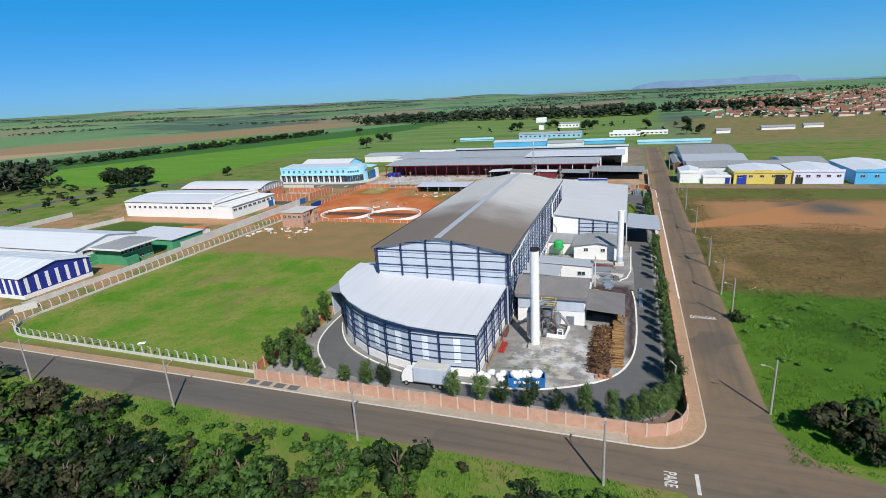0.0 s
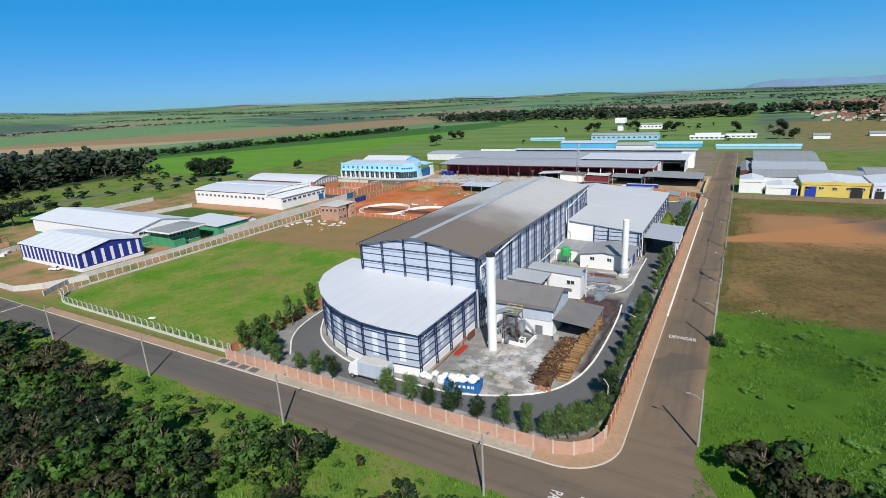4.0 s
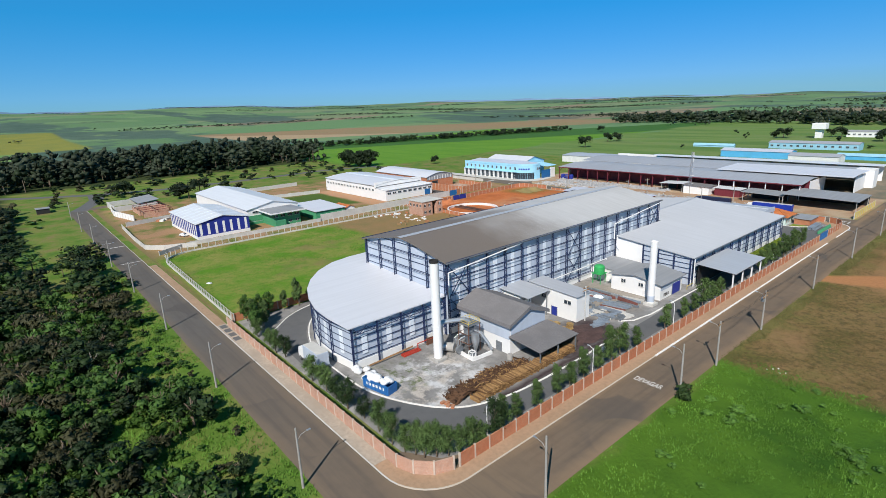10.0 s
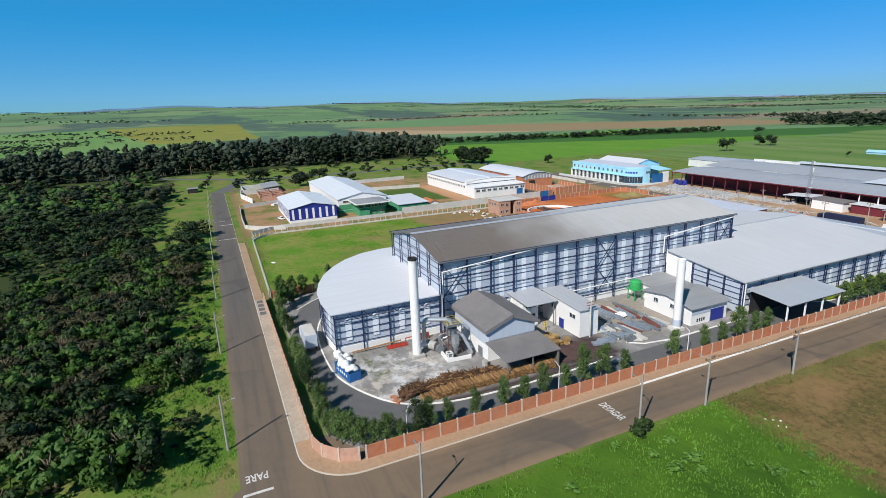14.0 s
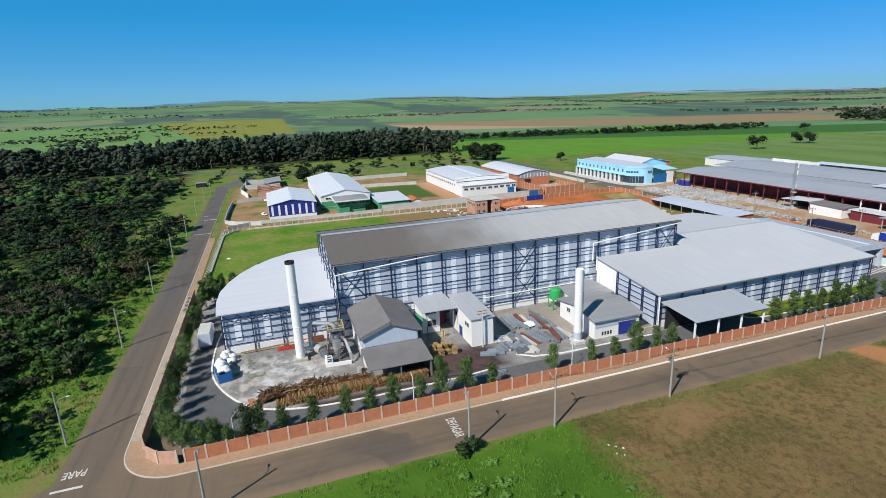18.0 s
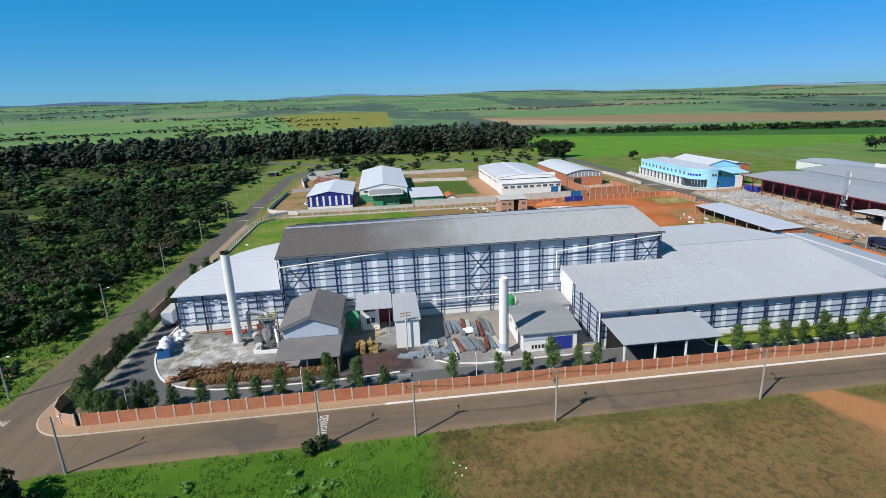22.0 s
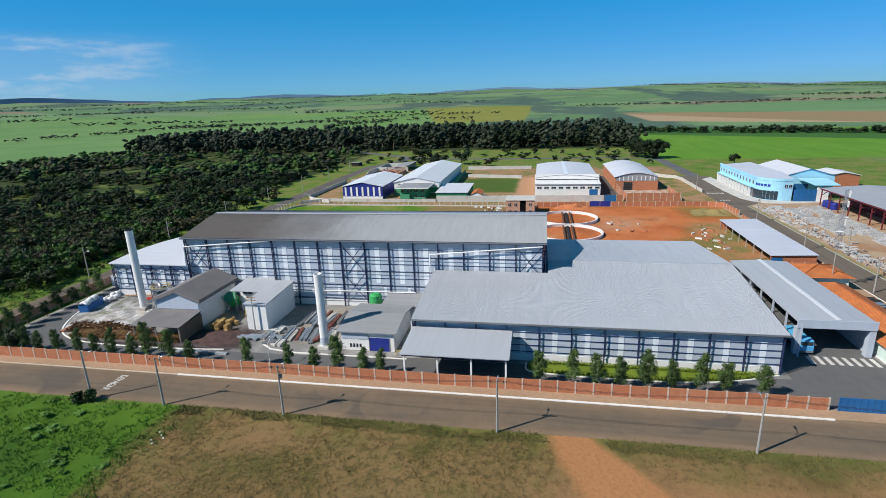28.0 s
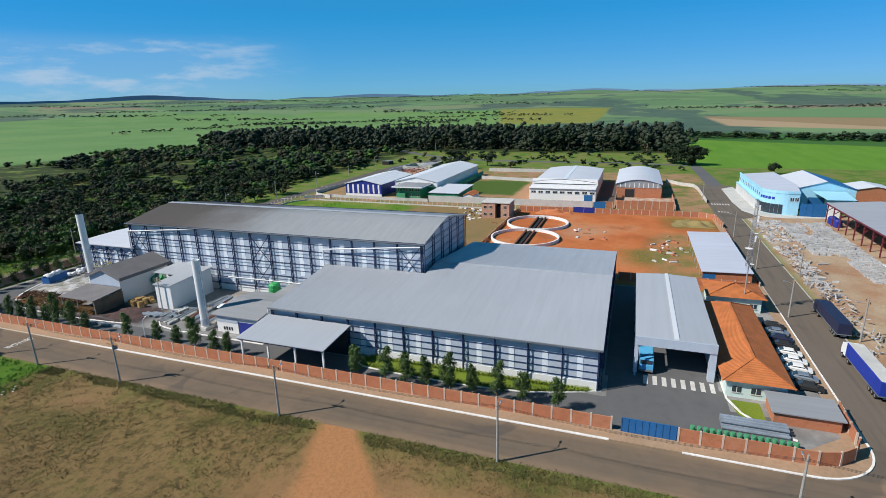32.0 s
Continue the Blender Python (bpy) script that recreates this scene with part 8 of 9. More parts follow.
front_block("lilac_works", 77.5, 98, 293, 318, 6.4, "lilac", "roof_white", "lilac-white works building with small windows", ((80, 3.0, 3.2, "dark"),), 5)
front_block("blue_works", 102, 124, 292, 330, 6.4, "cyan", "roof_white", "sky blue works building with royal blue gate", ((119, 5.5, 5.0, "royal"),), 4)
for x0, x1, y0, y1, r in ((33, 78, 313, 338, "roof_grey"), (33, 66, 340, 372, "roof_hall"), (34, 66, 374, 425, "roof_grey"), (80, 100, 322, 352, "roof_grey")):
    hut("grey_hall", x0, x1, y0, y1, 5.4, 7.0, "x", r, "dirtywhite", "wide grey-roofed hall behind the street front", "building", 0.4)
front_block("red_frame", 27.5, 32.5, 340, 380, 4.0, "rust", "roof_grey", "dark red shop row along the street")

# ---- far buildings beyond the plant ----
FAR = (
    (-118, -69, 486, 500, 5.6, "roof_shed", "cyan", "long hall with sky blue walls", 0), (-66, -36, 472, 488, 5.0, "roof_plant", "dirtywhite", "grey-roofed hall", 0), (-44, -2, 501, 507, 3.4, "palecyan", "cyan", "long sky blue wall building", 0), (9, 66, 487, 492, 2.6, "palecyan", "palecyan", "long light blue wall building", 0),
    (-110, -45, 566, 580, 5.6, "roof_plant", "palecyan", "long pale blue hall with a window row", 13), (-174, -137, 560, 564, 2.4, "palecyan", "palecyan", "long light blue wall building", 0), (-17, 12, 566, 572, 3.0, "roof_white", "white", "low white school block", 7), (13, 38, 578, 584, 3.0, "roof_white", "white", "low white school block", 6), (-14, 8, 590, 596, 3.0, "roof_white", "white", "low white school block", 0),
    (-86, -60, 708, 716, 6.0, "roof_grey", "white", "white two-storey block among trees", 6), (80, 92, 566, 574, 3.6, "roof_grey", "white", "white pavilion with grey roof", 0), (122, 150, 588, 596, 3.0, "roof_grey", "white", "long low white block", 0), (160, 176, 600, 606, 3.0, "roof_grey", "white", "small white house", 0))
for x0, x1, y0, y1, h, r, w, l, k in FAR:
    far_hut = hut("far_building", x0, x1, y0, y1, h - 0.6, h + 0.8, "x", r, w, l + " beyond the plant", "building", 0.4)
    for i in range(k):
        opening(far_hut, "window", "y0", x0 + (x1 - x0) * (i + 0.5) / k, h * 0.35, 2.0, 1.4, "glass", x0, x1, y0, y1)
wt = thing("water_tower", -105, 690, 0, 0, "white water tower on a square shaft", "water tower")
part("shaft", box(-108, -102, 687, 693, 0, 9), "white", wt)
part("tank", bevel(box(-111, -99, 684, 696, 9, 15), 0.3), "white", wt)


# ---- town on the far side: uncountable roofs ----
def town():
    rng = random.Random(33)
    walls, roofs = bmesh.new(), bmesh.new()
    for i in range(4200):
        x, y = rng.uniform(105, 1300), rng.uniform(520, 1750)
        if y < max(775 - (x - 130) * 0.5, 550) or y > 1250 + 0.6 * x:
            continue
        z = height(x, y)
        w, d, h = rng.uniform(5, 9), rng.uniform(5, 8), rng.uniform(2.4, 3.4)
        box(x, x + w, y, y + d, z - 1, z + h, walls)
        a = [roofs.verts.new(p) for p in ((x - 0.5, y - 0.5, z + h), (x + w + 0.5, y - 0.5, z + h), (x + w + 0.5, y + d + 0.5, z + h), (x - 0.5, y + d + 0.5, z + h), (x, y + d / 2, z + h + 1.8), (x + w, y + d / 2, z + h + 1.8))]
        for f in ((0, 1, 5, 4), (2, 3, 4, 5), (1, 2, 5), (3, 0, 4)):
            roofs.faces.new([a[k] for k in f])
    t = thing("town", 700, 1300, 0, 0, "distant town of low houses with clay tile roofs", "town", "", "stuff")
    part("house_walls", walls, "townwall", t)
    part("house_roofs", roofs, "towntile", t)


town()


# ---- plants ----
def ico(level):
    bm = bmesh.new()
    bmesh.ops.create_icosphere(bm, subdivisions=level, radius=1.0)
    v = np.array([p.co[:] for p in bm.verts])
    f = np.array([[q.index for q in p.verts] for p in bm.faces])
    bm.free()
    return v, f


ICO = {1: ico(1), 2: ico(2)}


def clump(r, centre, radii, level, n_leaf, leaf, thin=0.7):
    """One clump of a crown: a lumpy core, and leaf sprays that stick out of it. Gives points and triangles."""
    v, f = ICO[level]
    k = 1 + 0.28 * r.standard_normal(len(v))
    pts = [v * k[:, None] * radii * (0.86 if n_leaf < 20 else 0.62 if n_leaf < 100 else 0.34) + centre]
    tri = [f]
    if n_leaf:
        d = r.standard_normal((n_leaf, 3))
        d /= np.linalg.norm(d, axis=1)[:, None]
        c = d * radii * r.uniform(0.75 if n_leaf < 100 else 0.45, 1.18 if n_leaf < 100 else 1.3, (n_leaf, 1)) + centre
        a = r.standard_normal((n_leaf, 3))
        b = np.cross(d, a)
        b /= np.linalg.norm(b, axis=1)[:, None] + 1e-6
        a = np.cross(b, d) + d * 0.5
        s = leaf * r.uniform(0.6, 1.4, (n_leaf, 1))
        q = np.stack([c - a * s, c + b * s * thin, c + a * s, c - b * s * thin], 1).reshape(-1, 3)
        o = len(v) + 4 * np.arange(n_leaf)[:, None]
        tri.append(np.concatenate([o + [0, 1, 2], o + [0, 2, 3]]))
        pts.append(q)
    return np.concatenate(pts), np.concatenate(tri)


def gather(pieces):
    off, P, T = 0, [], []
    for p, t in pieces:
        P.append(p)
        T.append(t + off)
        off += len(p)
    return np.concatenate(P), np.concatenate(T)


def np_mesh(name, groups):
    """A triangle mesh of (points, triangles, material) groups."""
    me = bpy.data.meshes.new(name)
    P = np.concatenate([g[0] for g in groups])
    off, T, I = 0, [], []
    for i, (p, t, m) in enumerate(groups):
        T.append(t + off)
        I.append(np.full(len(t), i))
        off += len(p)
        me.materials.append(M[m])
    T, I = np.concatenate(T), np.concatenate(I)
    me.vertices.add(len(P))
    me.vertices.foreach_set("co", P.astype(np.float32).ravel())
    me.loops.add(T.size)
    me.loops.foreach_set("vertex_index", T.astype(np.int32).ravel())
    me.polygons.add(len(T))
    me.polygons.foreach_set("loop_start", np.arange(0, T.size, 3, dtype=np.int32))
    me.polygons.foreach_set("material_index", I.astype(np.int32))
    me.update(calc_edges=True)
    return me


def trunk(r, h, rad, limbs=4, spread=0.5, sides=6, joints=3):
    """A tapered trunk with limbs."""
    bm = bmesh.new()
    p = Vector((0, 0, -0.3))
    for i in range(joints):
        q = Vector((r.uniform(-0.06, 0.06) * h, r.uniform(-0.06, 0.06) * h, h * (i + 1) / joints))
        rod(p, q, rad * (1 - 0.75 * i / joints), sides, bm, rad * (1 - 0.75 * (i + 1) / joints))
        p = q
    for i in range(limbs):
        a = 6.28 * i / limbs + r.uniform(-0.4, 0.4)
        z = h * r.uniform(0.45, 0.8)
        rod((0, 0, z), (math.cos(a) * h * spread * 0.6, math.sin(a) * h * spread * 0.6, z + h * 0.3), rad * 0.45, sides - 1, bm, rad * 0.15)
    bmesh.ops.triangulate(bm, faces=bm.faces[:])
    v = np.array([q.co[:] for q in bm.verts])
    bm.verts.index_update()
    f = np.array([[q.index for q in g.verts] for g in bm.faces])
    bm.free()
    return v, f


def broad(r, h, w, n, level, n_leaf, leaf):
    """A spreading crown of n clumps; an uneven outline with gaps."""
    out = []
    for i in range(n):
        a, d = r.uniform(0, 6.28), w * (0.74 if n > 9 else 0.62) * math.sqrt(r.uniform(0.0, 1.0))
        z = h * (0.34 + 0.52 * r.uniform() - 0.2 * d / w)
        s = w * (r.uniform(0.17, 0.42) if n > 9 else r.uniform(0.3, 0.5))
        out.append(clump(r, np.array((math.cos(a) * d, math.sin(a) * d, z)), np.array((s, s, s * r.uniform(0.6, 0.85))), level, n_leaf, leaf))
    return gather(out)


def slim(r, h, w, n, level, n_leaf, leaf):
    """A young open crown, taller than wide, of loose feathery clumps."""
    out = []
    for i in range(n):
        t = (i + 0.5) / n
        ring = w * math.sin(math.pi * (0.2 + 0.72 * t)) ** 0.6
        a, d = r.uniform(0, 6.28), ring * r.uniform(0.15, 0.85)
        s = ring * r.uniform(0.28, 0.5) + 0.12
        out.append(clump(r, np.array((math.cos(a) * d, math.sin(a) * d, h * (0.26 + 0.7 * t))), np.array((s, s, s * 1.1)), level, n_leaf, leaf, 0.34))
    return gather(out)


def gum(r, h, w, n, level, n_leaf, leaf):
    """A tall crown carried high."""
    out = []
    for i in range(n):
        t = r.uniform(0.05, 1.0)
        a, d = r.uniform(0, 6.28), w * 0.7 * r.uniform(0, 1) * (1.4 - t)
        s = w * r.uniform(0.22, 0.42)
        out.append(clump(r, np.array((math.cos(a) * d, math.sin(a) * d, h * t * 0.95)), np.array((s, s, s * 0.62)), level, n_leaf, leaf))
    return gather(out)


rnp = np.random.default_rng(12)


def tree_thing(kind, h, w, leafmat, label, n=8, n_leaf=60, leaf=0.22, group="planted trees"):
    t = thing("tree", 0, 0, 0, 0, label, "tree", group)
    v, f = trunk(rnp, h * 0.75, 0.05 * w + 0.05, 5, 0.35)
    part("trunk", np_mesh("trunk", [(v, f, "bark")]), None, t)
    v, f = kind(rnp, h, w, n, 1, n_leaf, leaf)
    part("crown", np_mesh("crown", [(v, f, leafmat)]), None, t)
    return t


def plant_rows(protos_, spots, seed, smin=0.8, smax=1.2):
    rng = random.Random(seed)
    first = set()
    for x, y in spots:
        p = rng.choice(protos_)
        m = pose(x, y, 0, 0, 0, rng.uniform(0, 360))
        s = rng.uniform(smin, smax)
        if p.name not in first:
            first.add(p.name)
            p.matrix_basis = m
            p.scale = (s, s, s)
        else:
            q = copy_thing(p, m)
            q.scale = (s, s, s * rng.uniform(0.9, 1.15))


young = [tree_thing(slim, 4.6 + 0.3 * i, (1.45, 1.6, 1.5, 1.15, 1.3)[i], ("leaf_street", "leaf_mid", "leaf_street", "leaf_street", "leaf_street")[i], "young bushy green tree planted along the wall", 20, 150, 0.125) for i in range(5)]
rng = random.Random(3)
row = [(x + rng.uniform(-0.5, 0.5), 78.3 + rng.uniform(-0.4, 0.4)) for x in (-53, -46.8, -42.2, -38.2, -24.9, -20.6, -16.6, -12, -7.5, -2.6, 1.6)]
row += [(4.6, 78.4), (6.2, 79.2), (7.6, 79.8), (8.8, 81.2), (9.8, 82.6), (10.6, 84.4), (11.0, 86.4), (11.2, 88.2), (11.3, 91)]
row3 = [(-64.6, 80), (-63.5, 83), (-65, 86), (-62, 80.5), (-60.5, 83), (-65, 90), (-64.8, 94), (-59, 80), (-57.5, 81.5), (-65.6, 98), (-56, 79), (-65.3, 102)]
row2 = [(10.9 + rng.uniform(-0.3, 0.3), y + rng.uniform(-0.6, 0.6)) for y in (93, 97, 101.5, 106.4, 110.3, 114.5, 119, 124, 128.4, 133, 145.8, 154.2, 159.4, 163.6, 168.8, 172.5)]
row2 += [(10.2 + rng.uniform(-0.3, 0.3), y) for y in (201.9, 207.8, 212, 216, 220.3, 224.3, 228.8, 233, 238.5)]
plant_rows(young[:3], row, 8, 0.85, 1.25)
plant_rows(young[3:], row2, 9, 0.95, 1.45)
tall_young = [tree_thing(slim, 6.6, 1.5, "leaf_shrub", "bushy dark green tree by the lot wall", 16, 70, 0.24), tree_thing(slim, 5.8, 1.25, "leaf_street", "bushy green tree by the lot wall", 15, 70, 0.22)]
plant_rows(tall_young, row3, 10, 0.85, 1.2)
def hedge_run(path, name):
    """A clipped hedge along a plan path."""
    return solo("hedge", np_mesh(name, [(*gather([clump(rnp, np.array((x, y, 0.42)), np.array((0.48, 0.48, 0.42)), 1, 60, 0.09) for x, y, _ in steps_along(path, 0.62)]), "hedge")]), None, "clipped yellow-green hedge along the wide hall", "hedge", "clipped hedges")


hedge_run([(2.7, 201), (2.7, 243)], "hedge_mesh")
hedge_run(rounded([(3.4, 200.4), (6.0, 200.6), (6.6, 213), (6.5, 226), (5.1, 235.2), (2.4, 243.4)]), "hedge_mesh")


big = [tree_thing(broad, 9, 5.5, "leaf_dark", "large dark-crowned tree standing alone in the fields", 9, 70, 0.42, "field trees"), tree_thing(broad, 11, 7.0, "leaf_dark", "large dark spreading tree in the fields", 9, 70, 0.42, "field trees")]
plant_rows(big, [(-265, 512), (-283, 582), (-276, 590), (-392, 735), (-140, 673), (-134, 680), (-98, 704), (-90, 708), (-48, 662), (-40, 668), (54, 565), (66, 566), (-295, 123), (-290, 127), (-348, 98), (-352, 104), (-312, 140), (20, 650), (60, 640)], 5, 0.85, 1.35)
round_bush = [tree_thing(broad, 13.0, 7.0, "leaf_dark", "large round dense dark tree at the field edge", 26, 90, 0.45, "field trees")]
plant_rows(round_bush, [(-347, 276), (-340, 283), (-335, 290)], 4, 1.15, 1.3)
cane_tree = [tree_thing(broad, 8.0, 4.2, "leaf_dark", "lone spreading tree at the edge of the cane field", 9, 70, 0.36, "field trees")]
plant_rows(cane_tree, [(-295, 332)], 4, 1.0, 1.05)
shrub = [tree_thing(broad, 3.6, 2.6, m, l, 10, 70, 0.21, "roadside shrubs") for m, l in (("leaf_shrub", "dense green shrub beside the street"), ("leaf_bright", "bright green shrub beside the street"), ("leaf_olive", "dry olive-brown shrub beside the street"), ("leaf_mid", "green scrub tree beside the street"))]
spots = []
rng = random.Random(17)
for i in range(300):
    x, y = rng.uniform(-100, 3), rng.uniform(12, 60.5)
    if y < 42 or noise.noise((x * 0.06, y * 0.08, 5.0)) > -0.2 and y < 57 + 3 * noise.noise((x * 0.2, 0, 1)):
        spots.append((x, y))
spots += [(33, 81), (36, 83), (38.5, 79.5), (41, 82), (44, 79), (35.5, 77.5), (47, 82), (31.5, 84.5), (40, 76)]
plant_rows(shrub, spots, 6, 0.7, 2.0)


# ---- woods: uncountable trees ----
def wood(name, kind, region, count, seed, hs, ws, n, level, n_leaf, leaf, mats, gate, label, tr=True, spots=None):
    """A wood of many trees joined: copies of some crowns, turned and scaled."""
    r = np.random.default_rng(seed)
    base = []
    for i in range(6):
        v, f = kind(r, 1.0, 0.5, n, level, n_leaf, leaf)
        tv, tf = trunk(r, 0.6, 0.03, 2, 0.3, 4, 1) if tr else (None, None)
        base.append((v, f, tv, tf))
    leafy = {m: [] for m in mats}
    stems = []
    x0, x1, y0, y1 = region
    made = tries = 0
    while made < count and tries < count * 12:
        tries += 1
        x, y = spots[made] if spots else (r.uniform(x0, x1), r.uniform(y0, y1))
        if not spots and not gate(x, y):
            continue
        made += 1
        v, f, tv, tf = base[r.integers(6)]
        h, w, a = r.uniform(*hs), r.uniform(*ws), r.uniform(0, 6.28)
        c, s = math.cos(a), math.sin(a)
        R = np.array(((c * w, -s * w, 0), (s * w, c * w, 0), (0, 0, h)))
        o = np.array((x, y, height(x, y)))
        k = int(min(len(mats) - 1, max(0, (noise.noise((x * 0.02, y * 0.02, seed)) + 0.5 + 0.35 * r.standard_normal()) * len(mats))))
        leafy[mats[k]].append((v @ R.T + o, f))
        if tr:
            stems.append((tv @ R.T + o, tf))
    t = thing(name, (x0 + x1) / 2, (y0 + y1) / 2, 0, 0, label, "trees", "", "stuff")
    for m in leafy:
        if leafy[m]:
            part("crowns", np_mesh("crowns", [(*gather(leafy[m]), m)]), None, t)
    if tr:
        part("trunks", np_mesh("trunks", [(*gather(stems), "bark")]), None, t)
    return t


def scrub_gate(x, y):
    edge = (40 if x < -168 else 60 if x < -99 else 47) + 6 * noise.noise((x * 0.05, 0, 0))
    if y > edge or (x > -8 and y > -40) or math.hypot(x - 2, y - 3) < 10:
        return False
    n1 = noise.noise((x * 0.022, y * 0.026, 2.0)) + 0.5 * noise.noise((x * 0.07, y * 0.07, 7.0))
    return n1 > (-0.45 if y < 20 or x < -105 else -0.34)


SCRUB = ("leaf_dark", "leaf_mid", "leaf_shrub", "leaf_dark", "leaf_olive", "leaf_mid")
def open_land(x, y):
    """Clearings between the groups of trees."""
    return noise.noise((x * 0.013, y * 0.017, 21.0)) + 0.45 * noise.noise((x * 0.05, y * 0.05, 5.0))


wood("scrub_wood", broad, (-105, -4, -30, 56), 260, 41, (3.5, 8.0), (4.5, 10.0), 12, 1, 50, 0.028, SCRUB, scrub_gate, "dense dark scrub and small trees beside the street")
wood("scrub_wood", broad, (-230, -4, -140, 64), 640, 40, (4.5, 9.5), (6, 13.5), 12, 1, 22, 0.04, SCRUB, lambda x, y: (x < -105 or y < -30) and scrub_gate(x, y) and (y > 15 or open_land(x, y) > -0.2), "dense dark scrub and small trees beside the street")
wood("scrub_wood", broad, (-420, -230, -300, 46), 560, 42, (5, 10), (7, 15.5), 9, 1, 10, 0.055, ("leaf_dark", "leaf_mid", "leaf_dark", "leaf_olive", "leaf_shrub"), lambda x, y: y < 42 and open_land(x, y) > -0.1 and not (y > 25 and x < -330), "dense dark scrub and small trees", False)
wood("undergrowth", broad, (-400, -100, -120, 52), 300, 39, (1.0, 2.6), (3, 7), 5, 1, 8, 0.09, ("leaf_shrub", "leaf_bright", "leaf_olive"), lambda x, y: open_land(x, y) < 0.0 and y < 50, "low green thickets in the clearings", False)
wood("undergrowth", broad, (-130, 3, 22, 62), 420, 43, (0.8, 2.0), (1.5, 3.4), 4, 1, 16, 0.1, ("leaf_bright", "leaf_shrub", "leaf_bright", "leaf_olive"), lambda x, y: noise.noise((x * 0.05, y * 0.05, 4.0)) > -0.25, "low bright undergrowth between the trees", False)
wood("gum_wood", gum, (-600, -428, -280, 296), 1000, 44, (11, 23), (11, 22), 12, 1, 3, 0.065, ("leaf_gum", "leaf_gum", "leaf_dark"), lambda x, y: True if x < -455 else noise.noise((x * 0.02, y * 0.02, 8.0)) > -0.3, "dark eucalyptus wood behind the works")
wood("tree_line", broad, (-660, -450, 285, 760), 330, 45, (4, 10), (7, 13), 5, 1, 8, 0.09, ("leaf_dark", "leaf_mid"), lambda x, y: abs((x + 640) - (y - 290) * 0.36) < 14, "line of dark trees along the cane field", False)
wood("bushes", broad, (-420, -300, 60, 290), 80, 46, (2.5, 5.5), (5, 10), 6, 1, 8, 0.1, ("leaf_dark", "leaf_mid", "leaf_olive"), lambda x, y: True, "scattered bushes on the rough land behind the plots", False)
wood("bushes", broad, (-220, 60, 415, 760), 16, 47, (3, 8), (4, 9), 4, 1, 8, 0.1, ("leaf_dark", "leaf_mid"), lambda x, y: x < -180 or y > 520, "scattered bushes and trees beyond the plant", False)


def belt(r, x0, y0, x1, y1, wide, step):
    """Places along a belt of trees with uneven gaps."""
    n = max(3, int(math.hypot(x1 - x0, y1 - y0) / step))
    out = []
    for i in range(n):
        t = (i + r.uniform(0, 1)) / n
        if noise.noise((t * 6, x0 * 0.01, y0 * 0.01)) > -0.36:
            out.append((x0 + (x1 - x0) * t + r.normal(0, wide), y0 + (y1 - y0) * t + r.normal(0, wide)))
    return out


rb = np.random.default_rng(77)
belts = []
for b in ((-2020, 1115, -1660, 1284, 16, 5), (-2390, 2100, -3000, 3000, 30, 12), (-1117, 1203, -790, 1266, 7, 5), (-800, 1365, -310, 940, 32, 3), (-1532, 775, -1397, 1149, 11, 6), (-1650, 1480, -1675, 1703, 10, 6), (-2170, -1246, -2420, -1256, 14, 14), (-1180, -420, -1120, 60, 8, 8)):
    belts += belt(rb, *b)
for i in range(58):
    x, y = rb.uniform(-3600, 1500), rb.uniform(-1900, 3900)
    if -900 < x < 700 and -400 < y < 1300:
        continue
    a = math.atan2(y - 150, x) + math.pi / 2 + rb.normal(0, 0.35)
    s = rb.uniform(90, 380)
    belts += belt(rb, x - math.cos(a) * s, y - math.sin(a) * s, x + math.cos(a) * s, y + math.sin(a) * s, rb.choice((3, 5, 8, 30)), 5.0)
for i in range(45):
    x, y = rb.uniform(-2600, 900), rb.uniform(-1500, 3000)
    if not (-1400 < x < 420 and -400 < y < 1100):
        belts.append((x, y))
layers = []
for d, a0, a1 in ((1080, 196, 203), (1220, 209, 219), (1450, 190, 199), (1500, 212, 226), (1780, 199, 208), (1850, 221, 236), (2150, 186, 196), (2250, 205, 221), (2600, 194, 210), (2750, 216, 238), (3150, 188, 204), (3300, 208, 232)):
    p0, p1 = [(d * k * math.cos(radians(a)), 150 + d * k * math.sin(radians(a))) for a, k in ((a0, 1.0), (a1, 1.12))]
    layers += belt(rb, *p0, *p1, 6 + d * 0.012, 4 + d * 0.0016)
wood("far_woods", broad, (-3400, 200, -2900, 0), len(layers), 52, (8, 14), (14, 24), 2, 1, 0, 0.1, ("leaf_gum", "leaf_dark"), None, "distant dark tree belts between the green fields", False, layers)
wood("far_woods", broad, (-3400, 1500, -2000, 3800), len(belts), 48, (5, 11), (10, 18), 3, 1, 0, 0.1, ("leaf_gum", "leaf_dark"), None, "distant hedgerows and woodlots between the fields", False, belts)
wood("far_woods", broad, (-520, 260, 860, 1120), 560, 49, (12, 20), (13, 24), 4, 1, 3, 0.1, ("leaf_gum", "leaf_dark"), lambda x, y: abs(y - 980 + 0.12 * x - 50 * noise.noise((x / 200, 0, 0))) < (70 if x < 40 else 26), "belt of dark trees in front of the town", False)


def town_edge(x):
    """The near border of the town."""
    return 770 - (x - 130) * 0.5 if x > 100 else 4000


wood("far_woods", broad, (100, 1300, 420, 1900), 800, 50, (4, 9), (8, 17), 4, 1, 1, 0.1, ("leaf_gum", "leaf_dark", "leaf_mid"), lambda x, y: y > max(town_edge(x), 540) - 12 and noise.noise((x / 110, y / 110, 3)) > -0.05, "dark trees among the houses of the town", False)


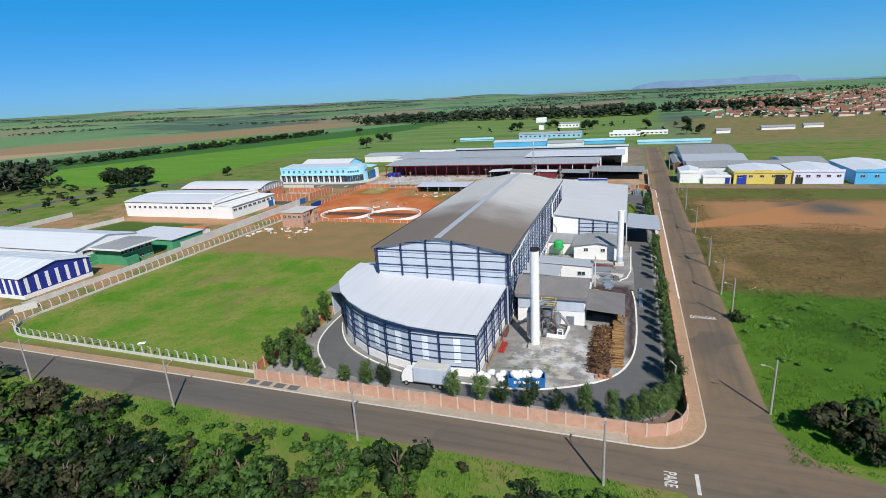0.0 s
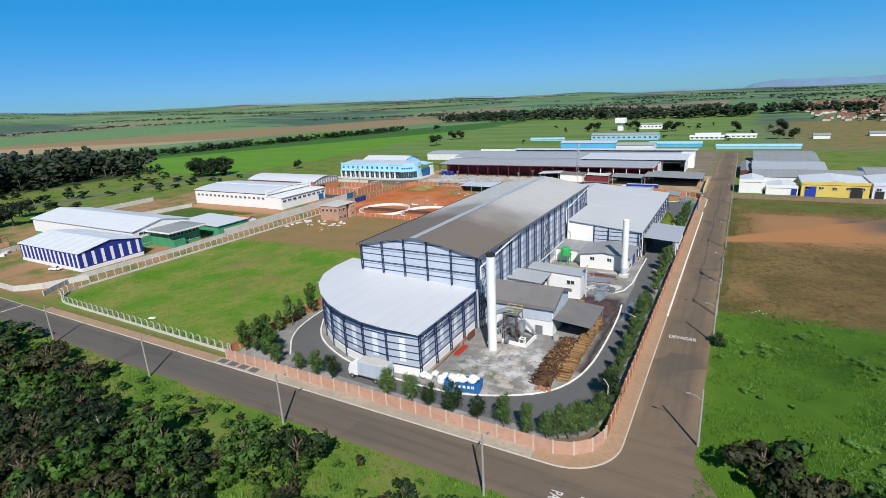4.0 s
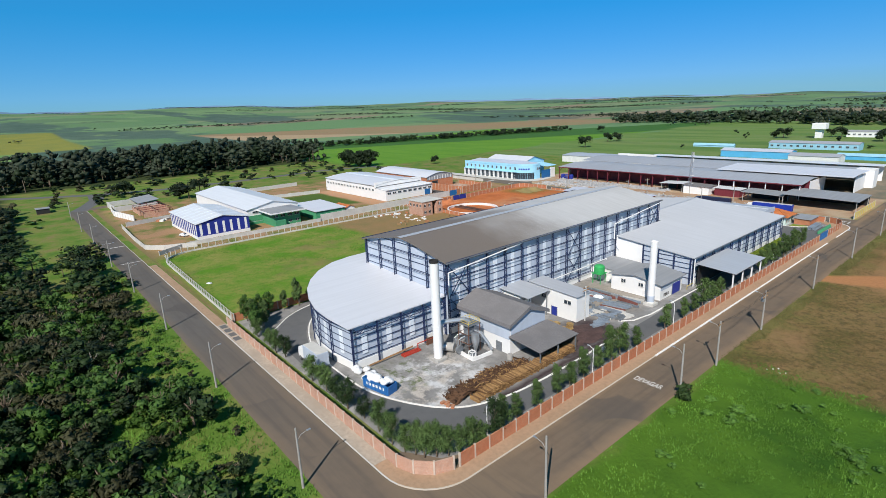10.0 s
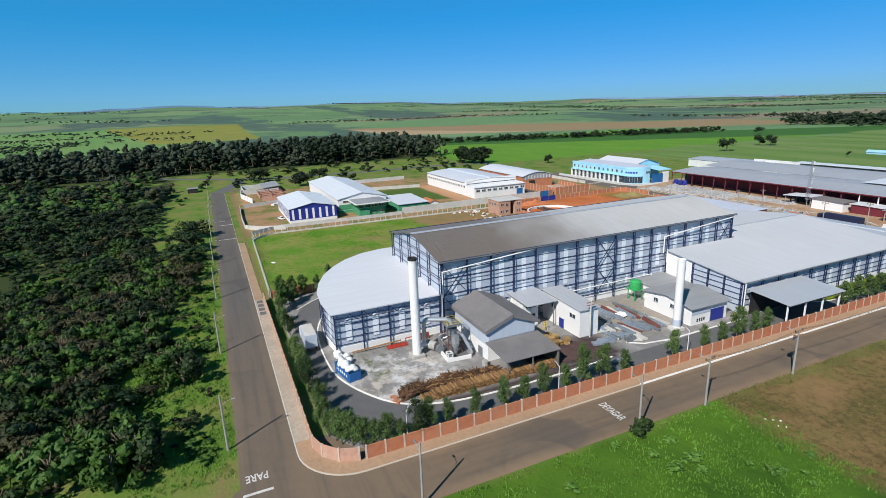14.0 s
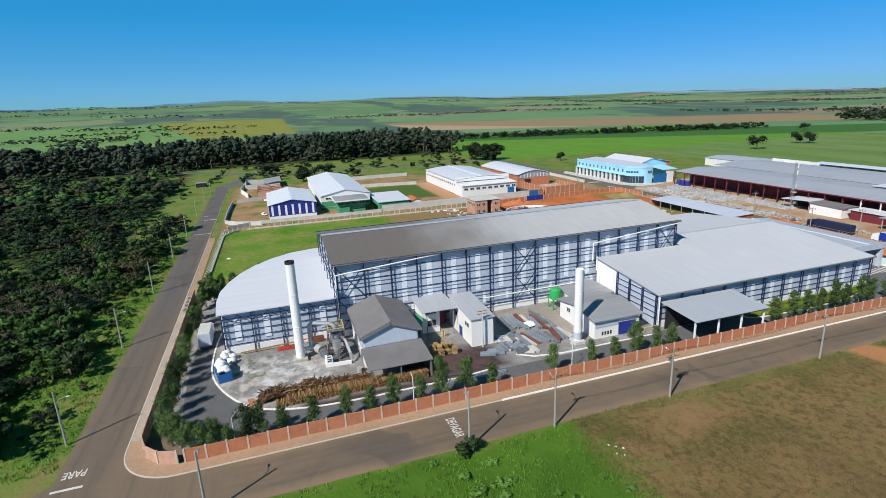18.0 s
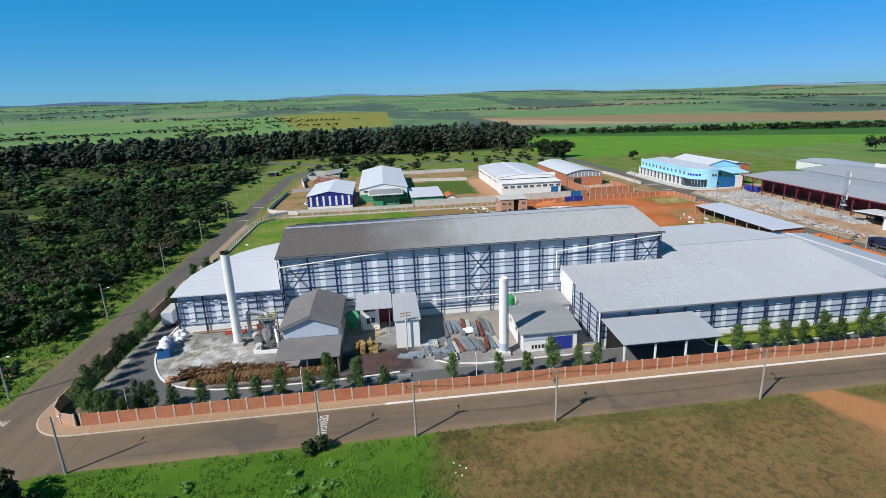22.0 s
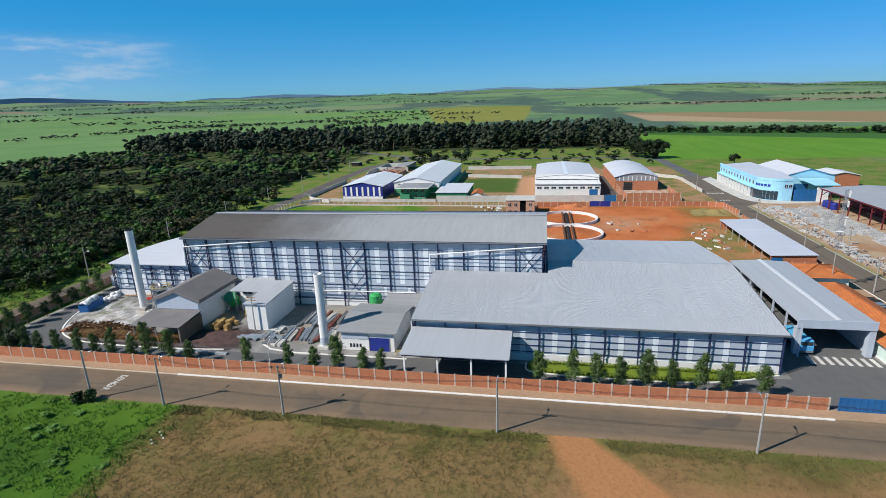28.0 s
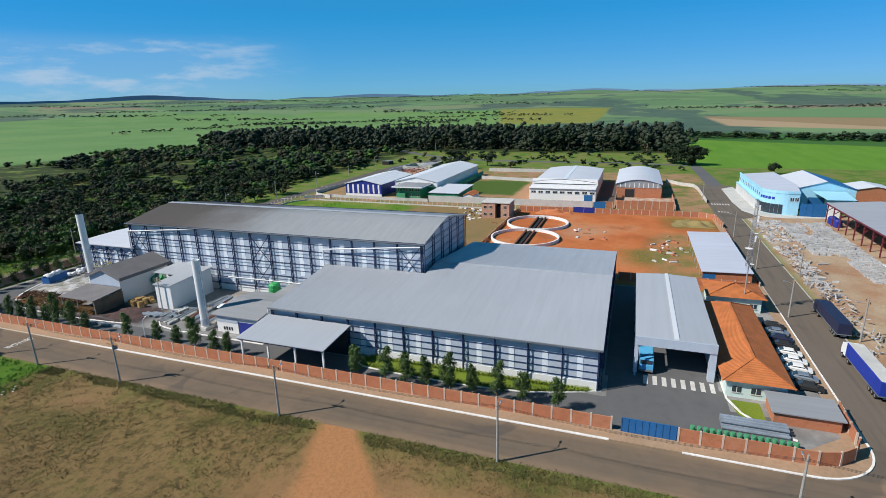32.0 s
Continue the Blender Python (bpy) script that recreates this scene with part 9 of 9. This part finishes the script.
# ---- long grass of the meadow and the verges ----
def tufts(name, region, count, seed, hs, mat, gate, label, w=0.075):
    r = np.random.default_rng(seed)
    x = r.uniform(region[0], region[1], count)
    y = r.uniform(region[2], region[3], count)
    keep = np.array([gate(a, b) for a, b in zip(x, y)])
    x, y = x[keep], y[keep]
    n, k = len(x), 5
    a = r.uniform(0, 6.28, (n, k))
    h = r.uniform(*hs, (n, k))
    cx, cy = x[:, None] + r.normal(0, 0.25, (n, k)), y[:, None] + r.normal(0, 0.25, (n, k))
    dx, dy = np.cos(a), np.sin(a)
    p = np.stack([np.stack([cx - dy * w, cy + dx * w, 0 * h], -1), np.stack([cx + dy * w, cy - dx * w, 0 * h], -1), np.stack([cx + dx * h * 0.5, cy + dy * h * 0.5, h], -1)], 2).reshape(-1, 3)
    t = np.arange(len(p)).reshape(-1, 3)
    solo(name, np_mesh(name, [(p, t, mat)]), None, label, "grass", "", "stuff")


tufts("meadow_grass", (25.5, 110, 74, 146), 20000, 60, (0.12, 0.42), "grassblade", lambda x, y: y < 143 + 3 * noise.noise((x * 0.1, y * 0.1, 0)) and noise.noise((x * 0.15, y * 0.15, 5)) + 0.5 * noise.noise((x * 0.5, y * 0.5, 9)) > -0.12, "long bright green meadow grass")
wood("meadow_weeds", broad, (27, 100, 76, 140), 130, 51, (0.5, 1.1), (1.4, 3.4), 5, 1, 26, 0.07, ("leaf_weed",), lambda x, y: noise.noise((x * 0.06, y * 0.06, 12)) > 0.05, "taller weeds standing in the meadow", False)
M["fringeblade"] = leaves("verge_grass", (0.105, 0.115, 0.034), (0.19, 0.17, 0.06))
M["dryblade"] = leaves("dry_grass", (0.10, 0.082, 0.027), (0.30, 0.21, 0.09))
tufts("dry_grass", (25.5, 95, 140, 281), 32000, 61, (0.08, 0.26), "dryblade", lambda x, y: noise.noise((x * 0.08, y * 0.08, 2)) + 0.6 * noise.noise((x * 0.5, y * 0.5, 4)) > -0.1 and x < 90 - 40 * noise.noise((x * 0.2, y * 0.2, 1)) and not (33 < x and 214 < y < 250) and abs(y - 192.7 - 0.57 * x) > 4.5 + (x - 26) * 0.26, "short dry olive-brown grass", 0.05)
tufts("verge_grass", (24.9, 27.6, 141, 281), 4500, 64, (0.08, 0.3), "fringeblade", lambda x, y: noise.noise((x * 0.3, y * 0.09, 2)) > -0.15 and abs(y - 192.7 - 0.57 * x) > 4.5, "uneven green grass along the street edge")
tufts("verge_grass", (-130, 8, 15, 64.2), 13000, 62, (0.2, 0.6), "grassblade", lambda x, y: noise.noise((x * 0.08, y * 0.08, 3)) > (-0.15 if y > 47 else 0.22), "rank green grass along the street")
tufts("lot_grass", (-148, -68, 79, 150), 5000, 63, (0.06, 0.2), "grassblade", lambda x, y: noise.noise((x * 0.06, y * 0.06, 5)) > 0.05, "tufts in the mown grass lot")
for i in range(5):
    solo("litter", box(-0.14, 0.16, -0.1, 0.12, 0, 0.1), "white", "white litter lying on the verge", "litter", "litter", "", pose(32.5 + i * 0.7, 142.5 + (i % 3) * 0.8, 0.02, 0, 0, i * 40))

small_bush = tree_thing(broad, 1.8, 1.6, "leaf_mid", "small green bush at the foot of a lamp post", 6, 50, 0.2, "roadside shrubs")
plant_rows([small_bush], [(26.2, 121.8), (26.6, 123.4)], 2, 1.0, 1.3)

bare = thing("bare_tree", -58.4, 45.7, 0, 0, "leafless pale grey tree among the shrubs", "tree")
twigs = bmesh.new()
rng = random.Random(8)


def fork(p, d, length, r, depth):
    q = p + d * length
    rod(p, q, r, 5, twigs, r * 0.62)
    if depth:
        for _ in range(3):
            fork(q, (d + Vector((rng.uniform(-0.7, 0.7), rng.uniform(-0.7, 0.7), rng.uniform(-0.1, 0.4)))).normalized(), length * rng.uniform(0.6, 0.8), r * 0.6, depth - 1)


fork(Vector((-58.4, 45.7, -0.2)), Vector((0.1, -0.05, 1)).normalized(), 2.2, 0.13, 3)
M["palebark"] = plain("pale_dead_bark", (0.36, 0.31, 0.25), 0.9, 0, 0.2, 1, 5, 0.2)
part("branches", twigs, "palebark", bare)
sign_ = thing("fallen_sheet", -103.2, 82.4, 0, 25, "white plastic sheet lying on the grass lot", "litter")
part("sheet", bevel(box(-0.9, 0.9, -0.5, 0.5, 0.05, 0.3), 0.1), "bag", sign_, "", WORLD[sign_.name])
